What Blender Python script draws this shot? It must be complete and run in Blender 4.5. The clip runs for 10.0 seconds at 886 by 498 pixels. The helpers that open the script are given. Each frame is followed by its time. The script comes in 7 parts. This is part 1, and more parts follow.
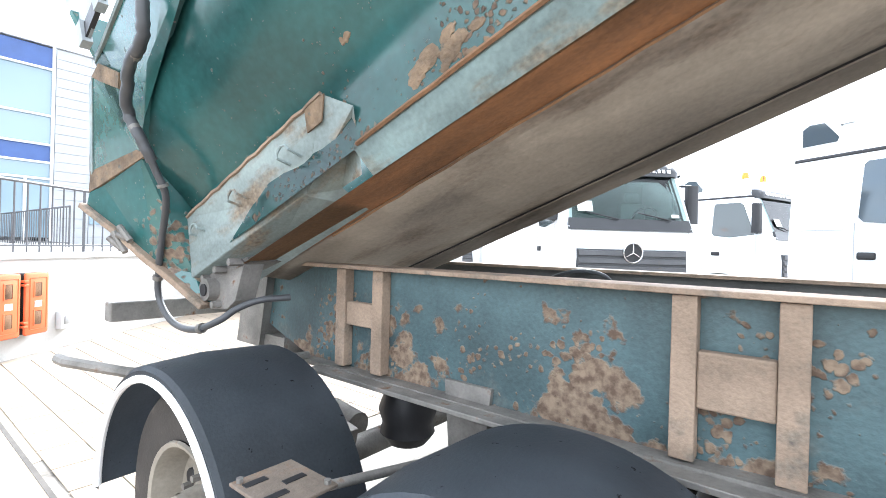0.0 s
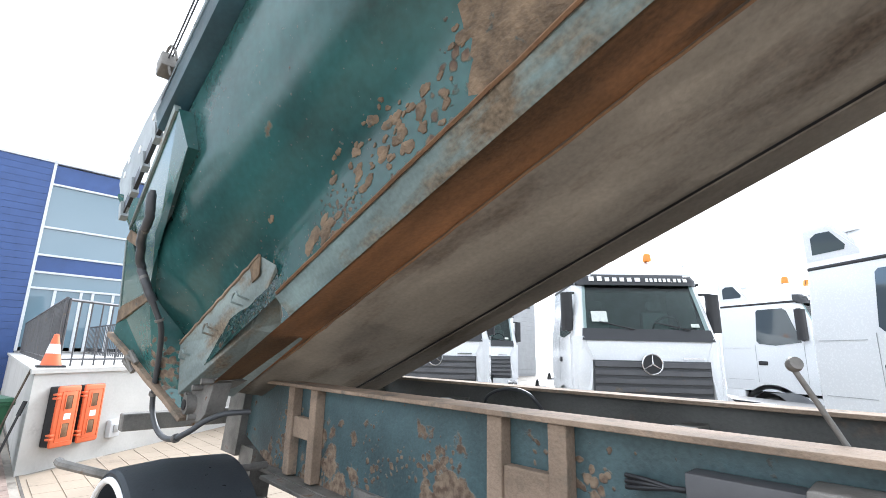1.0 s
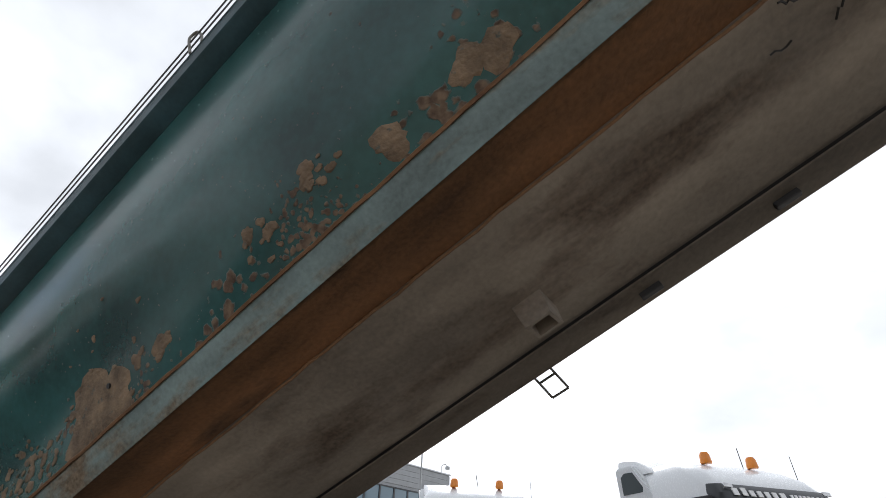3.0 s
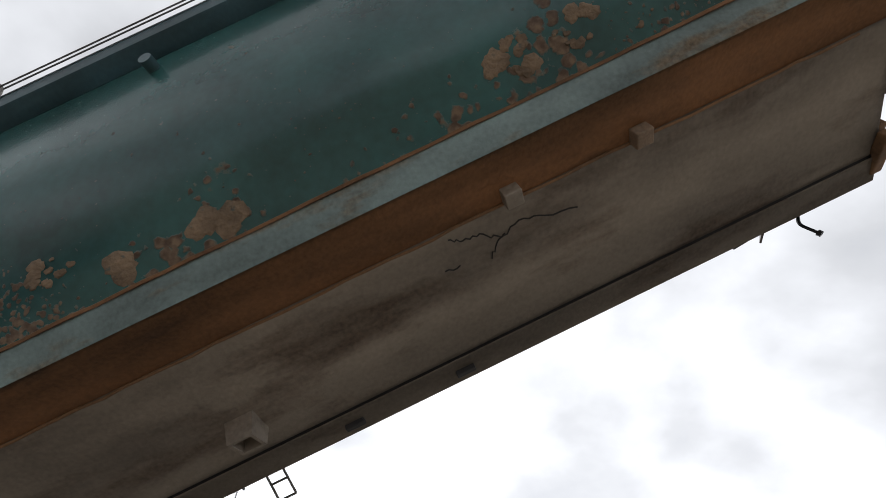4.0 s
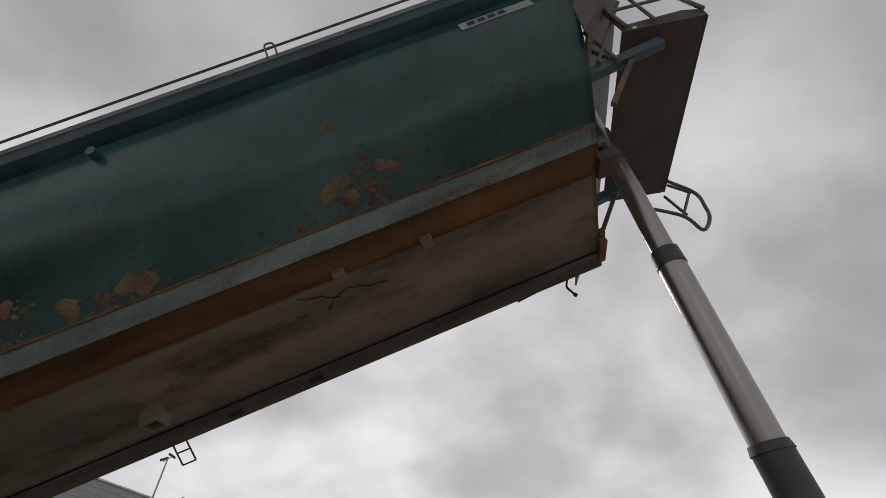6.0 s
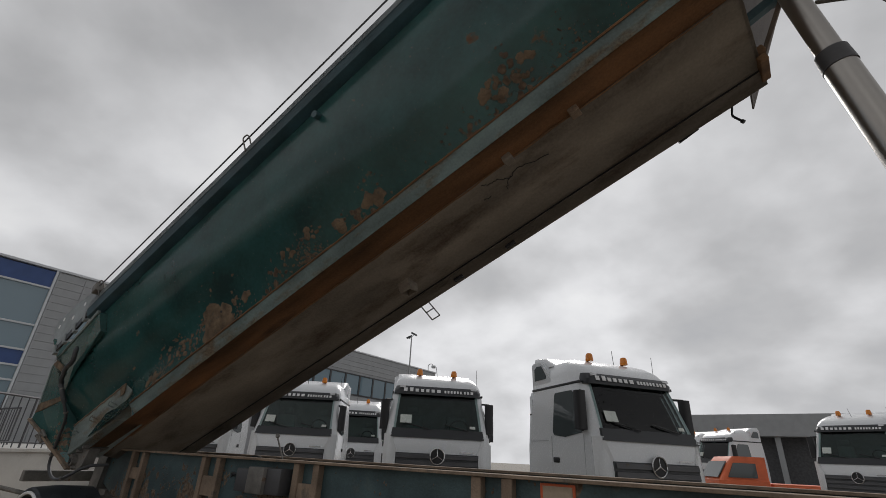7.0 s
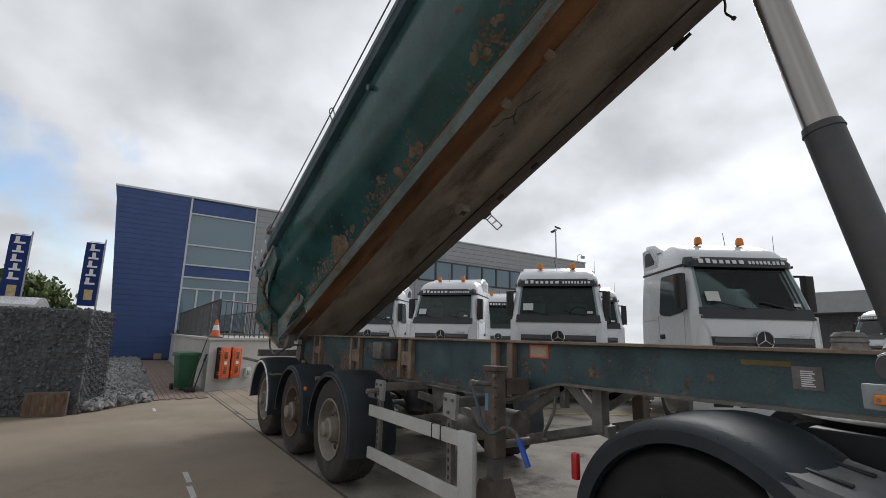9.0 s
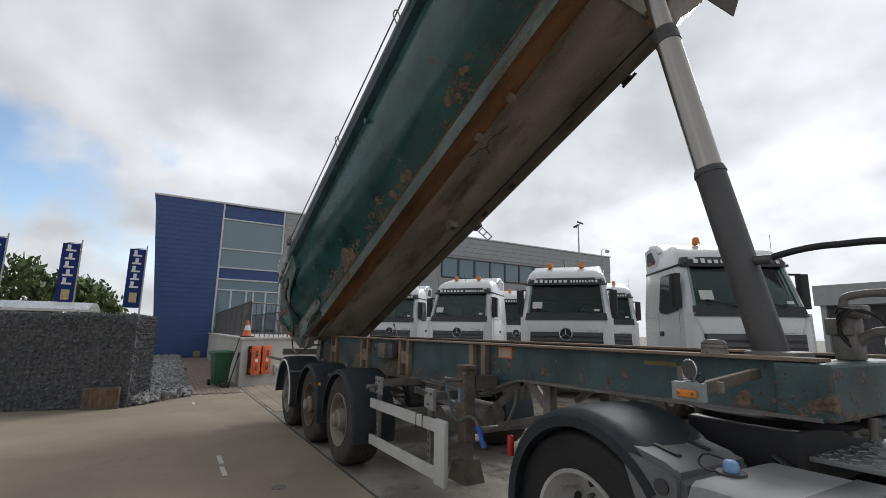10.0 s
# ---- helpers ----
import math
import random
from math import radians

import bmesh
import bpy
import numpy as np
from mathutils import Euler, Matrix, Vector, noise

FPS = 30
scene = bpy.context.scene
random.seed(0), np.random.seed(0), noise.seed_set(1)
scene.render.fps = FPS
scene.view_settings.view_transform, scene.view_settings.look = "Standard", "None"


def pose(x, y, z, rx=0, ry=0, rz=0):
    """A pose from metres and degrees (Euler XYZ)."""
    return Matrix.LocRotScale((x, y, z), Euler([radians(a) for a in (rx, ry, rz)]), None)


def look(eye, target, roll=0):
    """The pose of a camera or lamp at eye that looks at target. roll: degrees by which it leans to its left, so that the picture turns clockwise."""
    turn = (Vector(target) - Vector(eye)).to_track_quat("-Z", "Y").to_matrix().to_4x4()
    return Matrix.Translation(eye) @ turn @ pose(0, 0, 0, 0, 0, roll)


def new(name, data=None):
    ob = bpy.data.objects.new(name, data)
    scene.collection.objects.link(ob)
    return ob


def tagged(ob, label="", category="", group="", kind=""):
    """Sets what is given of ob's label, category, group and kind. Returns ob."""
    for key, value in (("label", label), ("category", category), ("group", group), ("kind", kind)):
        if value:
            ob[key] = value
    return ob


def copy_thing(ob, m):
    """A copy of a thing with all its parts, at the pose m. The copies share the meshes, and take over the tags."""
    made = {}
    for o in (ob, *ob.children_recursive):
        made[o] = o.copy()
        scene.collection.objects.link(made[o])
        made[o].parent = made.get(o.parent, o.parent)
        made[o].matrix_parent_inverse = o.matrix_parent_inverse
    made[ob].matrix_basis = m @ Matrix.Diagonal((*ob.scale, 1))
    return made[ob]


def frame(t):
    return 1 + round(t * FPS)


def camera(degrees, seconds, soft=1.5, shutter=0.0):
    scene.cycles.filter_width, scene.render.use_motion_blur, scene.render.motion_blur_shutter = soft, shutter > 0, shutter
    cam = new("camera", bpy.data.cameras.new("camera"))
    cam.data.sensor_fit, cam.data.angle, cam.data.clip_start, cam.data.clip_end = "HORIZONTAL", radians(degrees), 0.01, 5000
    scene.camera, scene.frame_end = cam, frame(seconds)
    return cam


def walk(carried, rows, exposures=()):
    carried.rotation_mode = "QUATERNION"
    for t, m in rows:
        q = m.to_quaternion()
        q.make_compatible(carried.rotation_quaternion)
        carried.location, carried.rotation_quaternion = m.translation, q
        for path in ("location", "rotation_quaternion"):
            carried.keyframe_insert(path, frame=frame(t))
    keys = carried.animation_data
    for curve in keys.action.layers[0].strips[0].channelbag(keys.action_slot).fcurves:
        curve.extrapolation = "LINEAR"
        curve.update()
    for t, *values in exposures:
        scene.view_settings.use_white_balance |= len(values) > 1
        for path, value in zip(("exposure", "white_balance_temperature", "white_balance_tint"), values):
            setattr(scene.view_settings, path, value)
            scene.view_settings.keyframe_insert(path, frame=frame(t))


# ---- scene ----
cam = camera(87.5, 10.0, soft=0.85)
PATH = [
    (0, (0.580, 0.785, 1.578), (-0.659, 2.355, 1.573), 1.59),
    (0.5, (0.958, 0.792, 1.644), (-0.397, 2.244, 1.872), 1.43),
    (1, (1.399, 0.904, 1.672), (0.001, 2.265, 2.112), 1.33),
    (1.5, (1.834, 0.972, 1.752), (0.453, 2.266, 2.398), 1.15),
    (2, (2.207, 1.001, 1.868), (0.875, 2.244, 2.693), 1.17),
    (2.2, (2.375, 1.040, 1.889), (1.078, 2.272, 2.783), 1.17),
    (3.3, (3.265, 1.126, 2.141), (2.400, 2.448, 3.368), 2.48),
    (3.5, (3.411, 1.095, 2.153), (2.642, 2.434, 3.424), 2.99),
    (4, (3.761, 0.978, 2.184), (3.260, 2.364, 3.536), 3.23),
    (4.5, (4.031, 0.790, 2.190), (3.775, 2.197, 3.588), 3.19),
    (5, (4.221, 0.495, 2.126), (4.126, 1.895, 3.551), 2.84),
    (5.2, (4.315, 0.416, 2.110), (4.246, 1.817, 3.536), 2.75),
    (6.3, (4.682, 0.018, 1.844), (4.143, 1.547, 3.014), 2.20),
    (6.5, (4.700, -0.096, 1.801), (3.994, 1.439, 2.871), 2.30),
    (7, (4.894, -0.301, 1.552), (3.795, 1.153, 2.375), 2.85),
    (7.5, (5.160, -0.379, 1.480), (3.816, 0.971, 2.089), 2.08),
    (8, (5.543, -0.437, 1.467), (4.052, 0.814, 1.928), 1.71),
    (8.5, (5.943, -0.365, 1.475), (4.367, 0.802, 1.870), 1.57),
    (9, (6.362, -0.371, 1.490), (4.733, 0.727, 1.867), 1.47),
    (9.5, (6.767, -0.407, 1.528), (5.090, 0.619, 1.897), 1.50),
    (10, (7.155, -0.373, 1.576), (5.458, 0.625, 1.930), 0.95),
]
walk(cam, [(t, look(eye, target, roll)) for t, eye, target, roll in PATH],
     exposures=[(0.0, 3.38, 5950, 9), (0.5, 2.95, 5950, 9), (1.0, 2.55, 6000, 9), (1.5, 2.15, 6000, 9), (2.2, 1.65, 6050, 9), (3.5, 0.95, 6400, 11), (4.5, 0.9, 6500, 11), (5.2, 0.45, 6650, 11), (6.5, 0.0, 6700, 11), (8.0, 0.28, 6450, 10), (10.0, 0.47, 6400, 10)])

# ---- sky and light ----
world = bpy.data.worlds.new("overcast_sky")
scene.world = world
world.use_nodes = True
wn, wl = world.node_tree.nodes, world.node_tree.links
wn.clear()
w_out = wn.new("ShaderNodeOutputWorld")
w_bg = wn.new("ShaderNodeBackground")
w_sky = wn.new("ShaderNodeTexSky")
w_sky.sky_type = 'NISHITA'
w_sky.sun_disc = False
w_sky.sun_elevation, w_sky.sun_rotation = radians(38), radians(-25)
w_gain = wn.new("ShaderNodeVectorMath")
w_gain.operation = 'SCALE'
w_gain.inputs[3].default_value = 0.16
w_co = wn.new("ShaderNodeTexCoord")
# the cloud layer lies flat overhead, so that it thins out towards the horizon
w_sep = wn.new("ShaderNodeSeparateXYZ")
w_up = wn.new("ShaderNodeMath")
w_up.operation = 'MAXIMUM'
w_up.inputs[1].default_value = 0.0
w_far = wn.new("ShaderNodeMath")
w_far.inputs[1].default_value = 0.55
w_map = wn.new("ShaderNodeVectorMath")
w_map.operation = 'DIVIDE'
w_den = wn.new("ShaderNodeCombineXYZ")
wl.new(w_co.outputs["Generated"], w_sep.inputs[0])
wl.new(w_sep.outputs[2], w_up.inputs[0])
wl.new(w_up.outputs[0], w_far.inputs[0])
for k in range(3):
    wl.new(w_far.outputs[0], w_den.inputs[k])
wl.new(w_co.outputs["Generated"], w_map.inputs[0])
wl.new(w_den.outputs[0], w_map.inputs[1])
w_n1 = wn.new("ShaderNodeTexNoise")
w_n1.inputs["Scale"].default_value = 2.5
w_n1.inputs["Detail"].default_value = 9
w_n1.inputs["Roughness"].default_value = 0.47
w_n1.inputs["Distortion"].default_value = 0.05
w_r1 = wn.new("ShaderNodeValToRGB")
w_r1.color_ramp.elements[0].position, w_r1.color_ramp.elements[0].color = 0.32, (0.40, 0.415, 0.44, 1)
w_r1.color_ramp.elements[1].position, w_r1.color_ramp.elements[1].color = 0.70, (0.83, 0.85, 0.87, 1)
for at, grey in ((0.42, 0.485), (0.49, 0.57), (0.54, 0.64), (0.60, 0.73)):
    e = w_r1.color_ramp.elements.new(at)
    e.color = (grey * 0.975, grey, grey * 1.04, 1)
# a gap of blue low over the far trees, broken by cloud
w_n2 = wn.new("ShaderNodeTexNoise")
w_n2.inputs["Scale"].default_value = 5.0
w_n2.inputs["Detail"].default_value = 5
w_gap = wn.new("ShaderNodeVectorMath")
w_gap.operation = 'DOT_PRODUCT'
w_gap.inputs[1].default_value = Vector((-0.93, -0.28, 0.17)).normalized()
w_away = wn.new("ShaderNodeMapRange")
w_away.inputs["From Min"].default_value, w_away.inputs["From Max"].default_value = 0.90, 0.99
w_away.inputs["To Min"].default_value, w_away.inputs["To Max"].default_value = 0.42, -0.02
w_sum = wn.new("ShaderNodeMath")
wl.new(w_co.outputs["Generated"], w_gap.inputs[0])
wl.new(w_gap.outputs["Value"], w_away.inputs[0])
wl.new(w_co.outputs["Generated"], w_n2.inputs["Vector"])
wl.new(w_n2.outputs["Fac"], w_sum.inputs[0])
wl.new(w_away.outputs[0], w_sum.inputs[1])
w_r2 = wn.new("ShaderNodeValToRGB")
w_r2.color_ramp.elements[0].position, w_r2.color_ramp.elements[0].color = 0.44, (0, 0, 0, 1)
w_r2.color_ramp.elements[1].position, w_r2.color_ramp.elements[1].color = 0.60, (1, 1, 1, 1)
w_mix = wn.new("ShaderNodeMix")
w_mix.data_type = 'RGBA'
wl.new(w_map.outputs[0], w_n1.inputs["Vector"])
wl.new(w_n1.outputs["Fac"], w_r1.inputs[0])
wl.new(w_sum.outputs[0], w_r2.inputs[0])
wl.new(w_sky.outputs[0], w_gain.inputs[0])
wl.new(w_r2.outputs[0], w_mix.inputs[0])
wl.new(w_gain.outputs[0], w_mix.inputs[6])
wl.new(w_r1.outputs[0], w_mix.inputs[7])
# the cloud is brighter round the veiled sun
w_dot = wn.new("ShaderNodeVectorMath")
w_dot.operation = 'DOT_PRODUCT'
w_dot.inputs[1].default_value = Vector((-11.6, 24.8, 20)).normalized()
w_glow = wn.new("ShaderNodeMapRange")
w_glow.inputs["From Min"].default_value, w_glow.inputs["From Max"].default_value = 0.0, 0.95
w_glow.inputs["To Min"].default_value, w_glow.inputs["To Max"].default_value = 0.72, 1.12
w_bright = wn.new("ShaderNodeVectorMath")
w_bright.operation = 'SCALE'
wl.new(w_co.outputs["Generated"], w_dot.inputs[0])
wl.new(w_dot.outputs["Value"], w_glow.inputs[0])
wl.new(w_mix.outputs[2], w_bright.inputs[0])
w_thick = wn.new("ShaderNodeMapRange")
w_thick.inputs["From Min"].default_value, w_thick.inputs["From Max"].default_value = 0.10, 0.75
w_thick.inputs["To Min"].default_value, w_thick.inputs["To Max"].default_value = 1.06, 0.74
w_both = wn.new("ShaderNodeMath")
w_both.operation = 'MULTIPLY'
wl.new(w_sep.outputs[2], w_thick.inputs[0])
wl.new(w_glow.outputs[0], w_both.inputs[0])
wl.new(w_thick.outputs[0], w_both.inputs[1])
wl.new(w_both.outputs[0], w_bright.inputs[3])
wl.new(w_bright.outputs[0], w_bg.inputs[0])
w_bg.inputs[1].default_value = 0.94
wl.new(w_bg.outputs[0], w_out.inputs[0])
sun = new("sun", bpy.data.lights.new("sun", 'SUN'))
sun.data.energy, sun.data.angle, sun.data.color = 1.25, radians(25), (1.0, 0.98, 0.96)
sun.matrix_world = look((-11.6, 24.8, 20), (0, 0, 0))


# ---- materials ----
def mat(name, base, rough=0.6, metal=0.0, var=0.25, scale=6.0, other=None, other_at=0.62, soft=0.08, oscale=3.0, bump=0.15,
        bscale=40.0, spec=0.5, coat=0.0, streak=None, rvar=0.1):
    """A procedural surface: base colour that varies at two scales, a second colour in stains, and fine relief."""
    m = bpy.data.materials.new(name)
    m.use_nodes = True
    n, l = m.node_tree.nodes, m.node_tree.links
    b = n["Principled BSDF"]
    b.inputs["Metallic"].default_value = metal
    b.inputs["Specular IOR Level"].default_value = spec
    b.inputs["Coat Weight"].default_value = coat
    co = n.new("ShaderNodeTexCoord")
    geo = n.new("ShaderNodeNewGeometry")
    src = geo.outputs["Position"]
    big = n.new("ShaderNodeTexNoise")
    big.inputs["Scale"].default_value, big.inputs["Detail"].default_value = scale, 6
    fine = n.new("ShaderNodeTexNoise")
    fine.inputs["Scale"].default_value, fine.inputs["Detail"].default_value = bscale, 5
    if streak:
        mp = n.new("ShaderNodeMapping")
        mp.vector_type = 'TEXTURE'
        mp.inputs["Rotation"].default_value = (0, -radians(20.85), 0)
        mp.inputs["Scale"].default_value = streak
        l.new(src, mp.inputs[0])
        l.new(mp.outputs[0], big.inputs["Vector"])
    else:
        l.new(src, big.inputs["Vector"])
    l.new(src, fine.inputs["Vector"])
    mixn = n.new("ShaderNodeMath")
    mixn.operation = 'MULTIPLY_ADD'
    mixn.inputs[1].default_value = 0.35
    l.new(fine.outputs["Fac"], mixn.inputs[0])
    l.new(big.outputs["Fac"], mixn.inputs[2])
    ramp = n.new("ShaderNodeValToRGB")
    lo = [c * (1 - var) for c in base]
    hi = [min(1, c * (1 + var)) for c in base]
    ramp.color_ramp.elements[0].position, ramp.color_ramp.elements[0].color = 0.45, (*lo, 1)
    ramp.color_ramp.elements[1].position, ramp.color_ramp.elements[1].color = 0.9, (*hi, 1)
    l.new(mixn.outputs[0], ramp.inputs[0])
    colour = ramp.outputs[0]
    rv = n.new("ShaderNodeMapRange")
    rv.inputs["To Min"].default_value, rv.inputs["To Max"].default_value = max(0.02, rough - rvar), min(1, rough + rvar)
    l.new(fine.outputs["Fac"], rv.inputs[0])
    rough_out = rv.outputs[0]
    if other:
        patch = n.new("ShaderNodeTexNoise")
        patch.inputs["Scale"].default_value, patch.inputs["Detail"].default_value = oscale, 8
        patch.inputs["Roughness"].default_value = 0.62
        l.new(mp.outputs[0] if streak else src, patch.inputs["Vector"])
        pr = n.new("ShaderNodeMapRange")
        pr.inputs["From Min"].default_value, pr.inputs["From Max"].default_value = other_at, other_at + soft
        l.new(patch.outputs["Fac"], pr.inputs[0])
        oc = n.new("ShaderNodeValToRGB")
        oc.color_ramp.elements[0].position, oc.color_ramp.elements[0].color = 0.3, (*[c * 0.6 for c in other], 1)
        oc.color_ramp.elements[1].position, oc.color_ramp.elements[1].color = 0.7, (*[min(1, c * 1.3) for c in other], 1)
        l.new(fine.outputs["Fac"], oc.inputs[0])
        mx = n.new("ShaderNodeMix")
        mx.data_type = 'RGBA'
        l.new(pr.outputs[0], mx.inputs[0])
        l.new(colour, mx.inputs[6])
        l.new(oc.outputs[0], mx.inputs[7])
        colour = mx.outputs[2]
        rm = n.new("ShaderNodeMix")
        rm.inputs[3].default_value = 0.85
        l.new(pr.outputs[0], rm.inputs[0])
        l.new(rough_out, rm.inputs[2])
        rough_out = rm.outputs[0]
    l.new(colour, b.inputs["Base Color"])
    l.new(rough_out, b.inputs["Roughness"])
    if bump:
        bp = n.new("ShaderNodeBump")
        bp.inputs["Strength"].default_value, bp.inputs["Distance"].default_value = bump, 0.01
        l.new(fine.outputs["Fac"], bp.inputs["Height"])
        l.new(bp.outputs[0], b.inputs["Normal"])
    return m


def rusty(m, at, spread, low=None, spots=16.0, spot_at=0.30):
    """Adds rust blisters and patches to a painted material; low: a plane (normal, offset, reach) near which they grow denser."""
    n, l = m.node_tree.nodes, m.node_tree.links
    b = n["Principled BSDF"]
    geo = n.new("ShaderNodeNewGeometry")
    cells = n.new("ShaderNodeTexVoronoi")
    cells.inputs["Scale"].default_value = spots
    cells.inputs["Randomness"].default_value = 1.0
    warp = n.new("ShaderNodeTexNoise")
    warp.inputs["Scale"].default_value, warp.inputs["Detail"].default_value = 9.0, 4
    l.new(geo.outputs["Position"], warp.inputs["Vector"])
    wv = n.new("ShaderNodeVectorMath")
    wv.operation = 'MULTIPLY_ADD'
    wv.inputs[1].default_value = (0.06, 0.06, 0.06)
    l.new(warp.outputs["Color"], wv.inputs[0])
    l.new(geo.outputs["Position"], wv.inputs[2])
    l.new(wv.outputs[0], cells.inputs["Vector"])
    area = n.new("ShaderNodeTexNoise")
    area.inputs["Scale"].default_value, area.inputs["Detail"].default_value = spread, 5
    l.new(geo.outputs["Position"], area.inputs["Vector"])
    dens = area.outputs["Fac"]
    if low:
        dot = n.new("ShaderNodeVectorMath")
        dot.operation = 'DOT_PRODUCT'
        dot.inputs[1].default_value = low[0]
        l.new(geo.outputs["Position"], dot.inputs[0])
        near = n.new("ShaderNodeMapRange")
        near.inputs["From Min"].default_value, near.inputs["From Max"].default_value = low[1], low[1] + low[2]
        near.inputs["To Min"].default_value, near.inputs["To Max"].default_value = 0.16, -0.10
        l.new(dot.outputs["Value"], near.inputs[0])
        add = n.new("ShaderNodeMath")
        l.new(dens, add.inputs[0])
        l.new(near.outputs[0], add.inputs[1])
        dens = add.outputs[0]
    # size of a blister follows the density
    size = n.new("ShaderNodeMapRange")
    size.inputs["From Min"].default_value, size.inputs["From Max"].default_value = at, at + 0.22
    size.inputs["To Min"].default_value, size.inputs["To Max"].default_value = 0.0, spot_at * 2.2
    l.new(dens, size.inputs[0])
    sub = n.new("ShaderNodeMath")
    sub.operation = 'SUBTRACT'
    rag = n.new("ShaderNodeTexNoise")
    rag.inputs["Scale"].default_value, rag.inputs["Detail"].default_value = 34.0, 6
    l.new(geo.outputs["Position"], rag.inputs["Vector"])
    ragged = n.new("ShaderNodeMath")
    ragged.operation = 'MULTIPLY_ADD'
    ragged.inputs[1].default_value = 0.75
    l.new(rag.outputs["Fac"], ragged.inputs[0])
    l.new(cells.outputs["Distance"], ragged.inputs[2])
    edge = n.new("ShaderNodeMath")
    edge.operation = 'SUBTRACT'
    edge.inputs[1].default_value = 0.375
    l.new(ragged.outputs[0], edge.inputs[0])
    l.new(size.outputs[0], sub.inputs[0])
    l.new(edge.outputs[0], sub.inputs[1])
    mask = n.new("ShaderNodeMapRange")
    mask.inputs["From Min"].default_value, mask.inputs["From Max"].default_value = -0.05, 0.07
    l.new(sub.outputs[0], mask.inputs[0])
    ramp = n.new("ShaderNodeValToRGB")
    ramp.color_ramp.elements[0].position, ramp.color_ramp.elements[0].color = 0.35, (0.095, 0.062, 0.042, 1)
    ramp.color_ramp.elements[1].position, ramp.color_ramp.elements[1].color = 0.62, (0.235, 0.175, 0.122, 1)
    l.new(rag.outputs["Fac"], ramp.inputs[0])
    mx = n.new("ShaderNodeMix")
    mx.data_type = 'RGBA'
    old = b.inputs["Base Color"].links[0].from_socket
    l.new(mask.outputs[0], mx.inputs[0])
    l.new(old, mx.inputs[6])
    l.new(ramp.outputs[0], mx.inputs[7])
    l.new(mx.outputs[2], b.inputs["Base Color"])
    rm = n.new("ShaderNodeMix")
    rm.inputs[3].default_value = 0.85
    oldr = b.inputs["Roughness"].links[0].from_socket
    l.new(mask.outputs[0], rm.inputs[0])
    l.new(oldr, rm.inputs[2])
    l.new(rm.outputs[0], b.inputs["Roughness"])
    bp = n.new("ShaderNodeBump")
    bp.inputs["Strength"].default_value, bp.inputs["Distance"].default_value = 0.5, 0.006
    if b.inputs["Normal"].links:
        l.new(b.inputs["Normal"].links[0].from_socket, bp.inputs["Normal"])
    l.new(mask.outputs[0], bp.inputs["Height"])
    l.new(bp.outputs[0], b.inputs["Normal"])
    return m


def glass(name, tint, rough=0.03):
    m = bpy.data.materials.new(name)
    m.use_nodes = True
    b = m.node_tree.nodes["Principled BSDF"]
    b.inputs["Base Color"].default_value = (*tint, 1)
    b.inputs["Roughness"].default_value = rough
    b.inputs["Specular IOR Level"].default_value = 0.9
    return m


RUST = (0.20, 0.105, 0.05)
M_green = mat("green_body_paint", (0.028, 0.100, 0.096), 0.20, 0.0, 0.4, 2.0, RUST, 0.68, 0.05, 4.0, 0.03, 30, 0.7, coat=0.2, rvar=0.02)
M_chgreen = mat("chassis_green_paint", (0.054, 0.094, 0.102), 0.5, 0.0, 0.5, 3.0, (0.15, 0.14, 0.12), 0.58, 0.2, 2.6, 0.25, 60)
LOWEDGE = (-0.3688, 0.0, 0.9295)
rusty(M_green, 0.60, 2.3, (LOWEDGE, 1.99, 0.7), 40.0, 0.26)
rusty(M_green, 0.59, 1.9, (LOWEDGE, 1.99, 0.5), 19.0, 0.28)
rusty(M_chgreen, 0.515, 2.8, ((0.0, 0.0, 1.0), 1.0, 0.45), 9.0, 0.42)
rusty(M_chgreen, 0.55, 3.5, ((0.0, 0.0, 1.0), 1.0, 0.8), 30.0, 0.30)
M_patch = mat("tan_rust_blister", (0.165, 0.118, 0.076), 0.85, 0.0, 0.5, 14.0, (0.075, 0.085, 0.075), 0.60, 0.08, 22.0, 0.7, 70)
M_rust = mat("rusty_steel", (0.19, 0.105, 0.055), 0.85, 0.1, 0.45, 5.0, (0.10, 0.05, 0.03), 0.55, 0.2, 6.0, 0.4, 90)
M_ribrust = mat("dusty_rust", (0.27, 0.20, 0.145), 0.85, 0.0, 0.35, 5.0, (0.13, 0.12, 0.10), 0.54, 0.15, 6.0, 0.4, 90)
M_belt = mat("pale_belt_paint", (0.215, 0.265, 0.26), 0.6, 0.0, 0.4, 4.0, (0.215, 0.175, 0.13), 0.50, 0.14, 5.0, 0.2, 60, streak=(2.0, 0.7, 0.7))
M_floor = mat("grey_worn_steel", (0.268, 0.235, 0.197), 0.58, 0.25, 0.35, 2.5, (0.13, 0.095, 0.07), 0.52, 0.24, 3.2, 0.2, 50, streak=(2.6, 0.8, 0.8))
M_brown = mat("brown_rust_strip", (0.205, 0.118, 0.062), 0.8, 0.0, 0.5, 3.0, (0.05, 0.04, 0.035), 0.57, 0.16, 3.4, 0.3, 60, streak=(3.5, 0.8, 0.8))
M_rail = mat("dark_green_rail", (0.055, 0.11, 0.128), 0.45, 0.0, 0.3, 3.0, RUST, 0.72, 0.05, 5.0, 0.1, 50)
M_top = mat("pale_rail_top", (0.28, 0.31, 0.32), 0.6, 0.0, 0.3, 4.0, (0.1, 0.08, 0.06), 0.66, 0.1, 6.0, 0.2, 60)
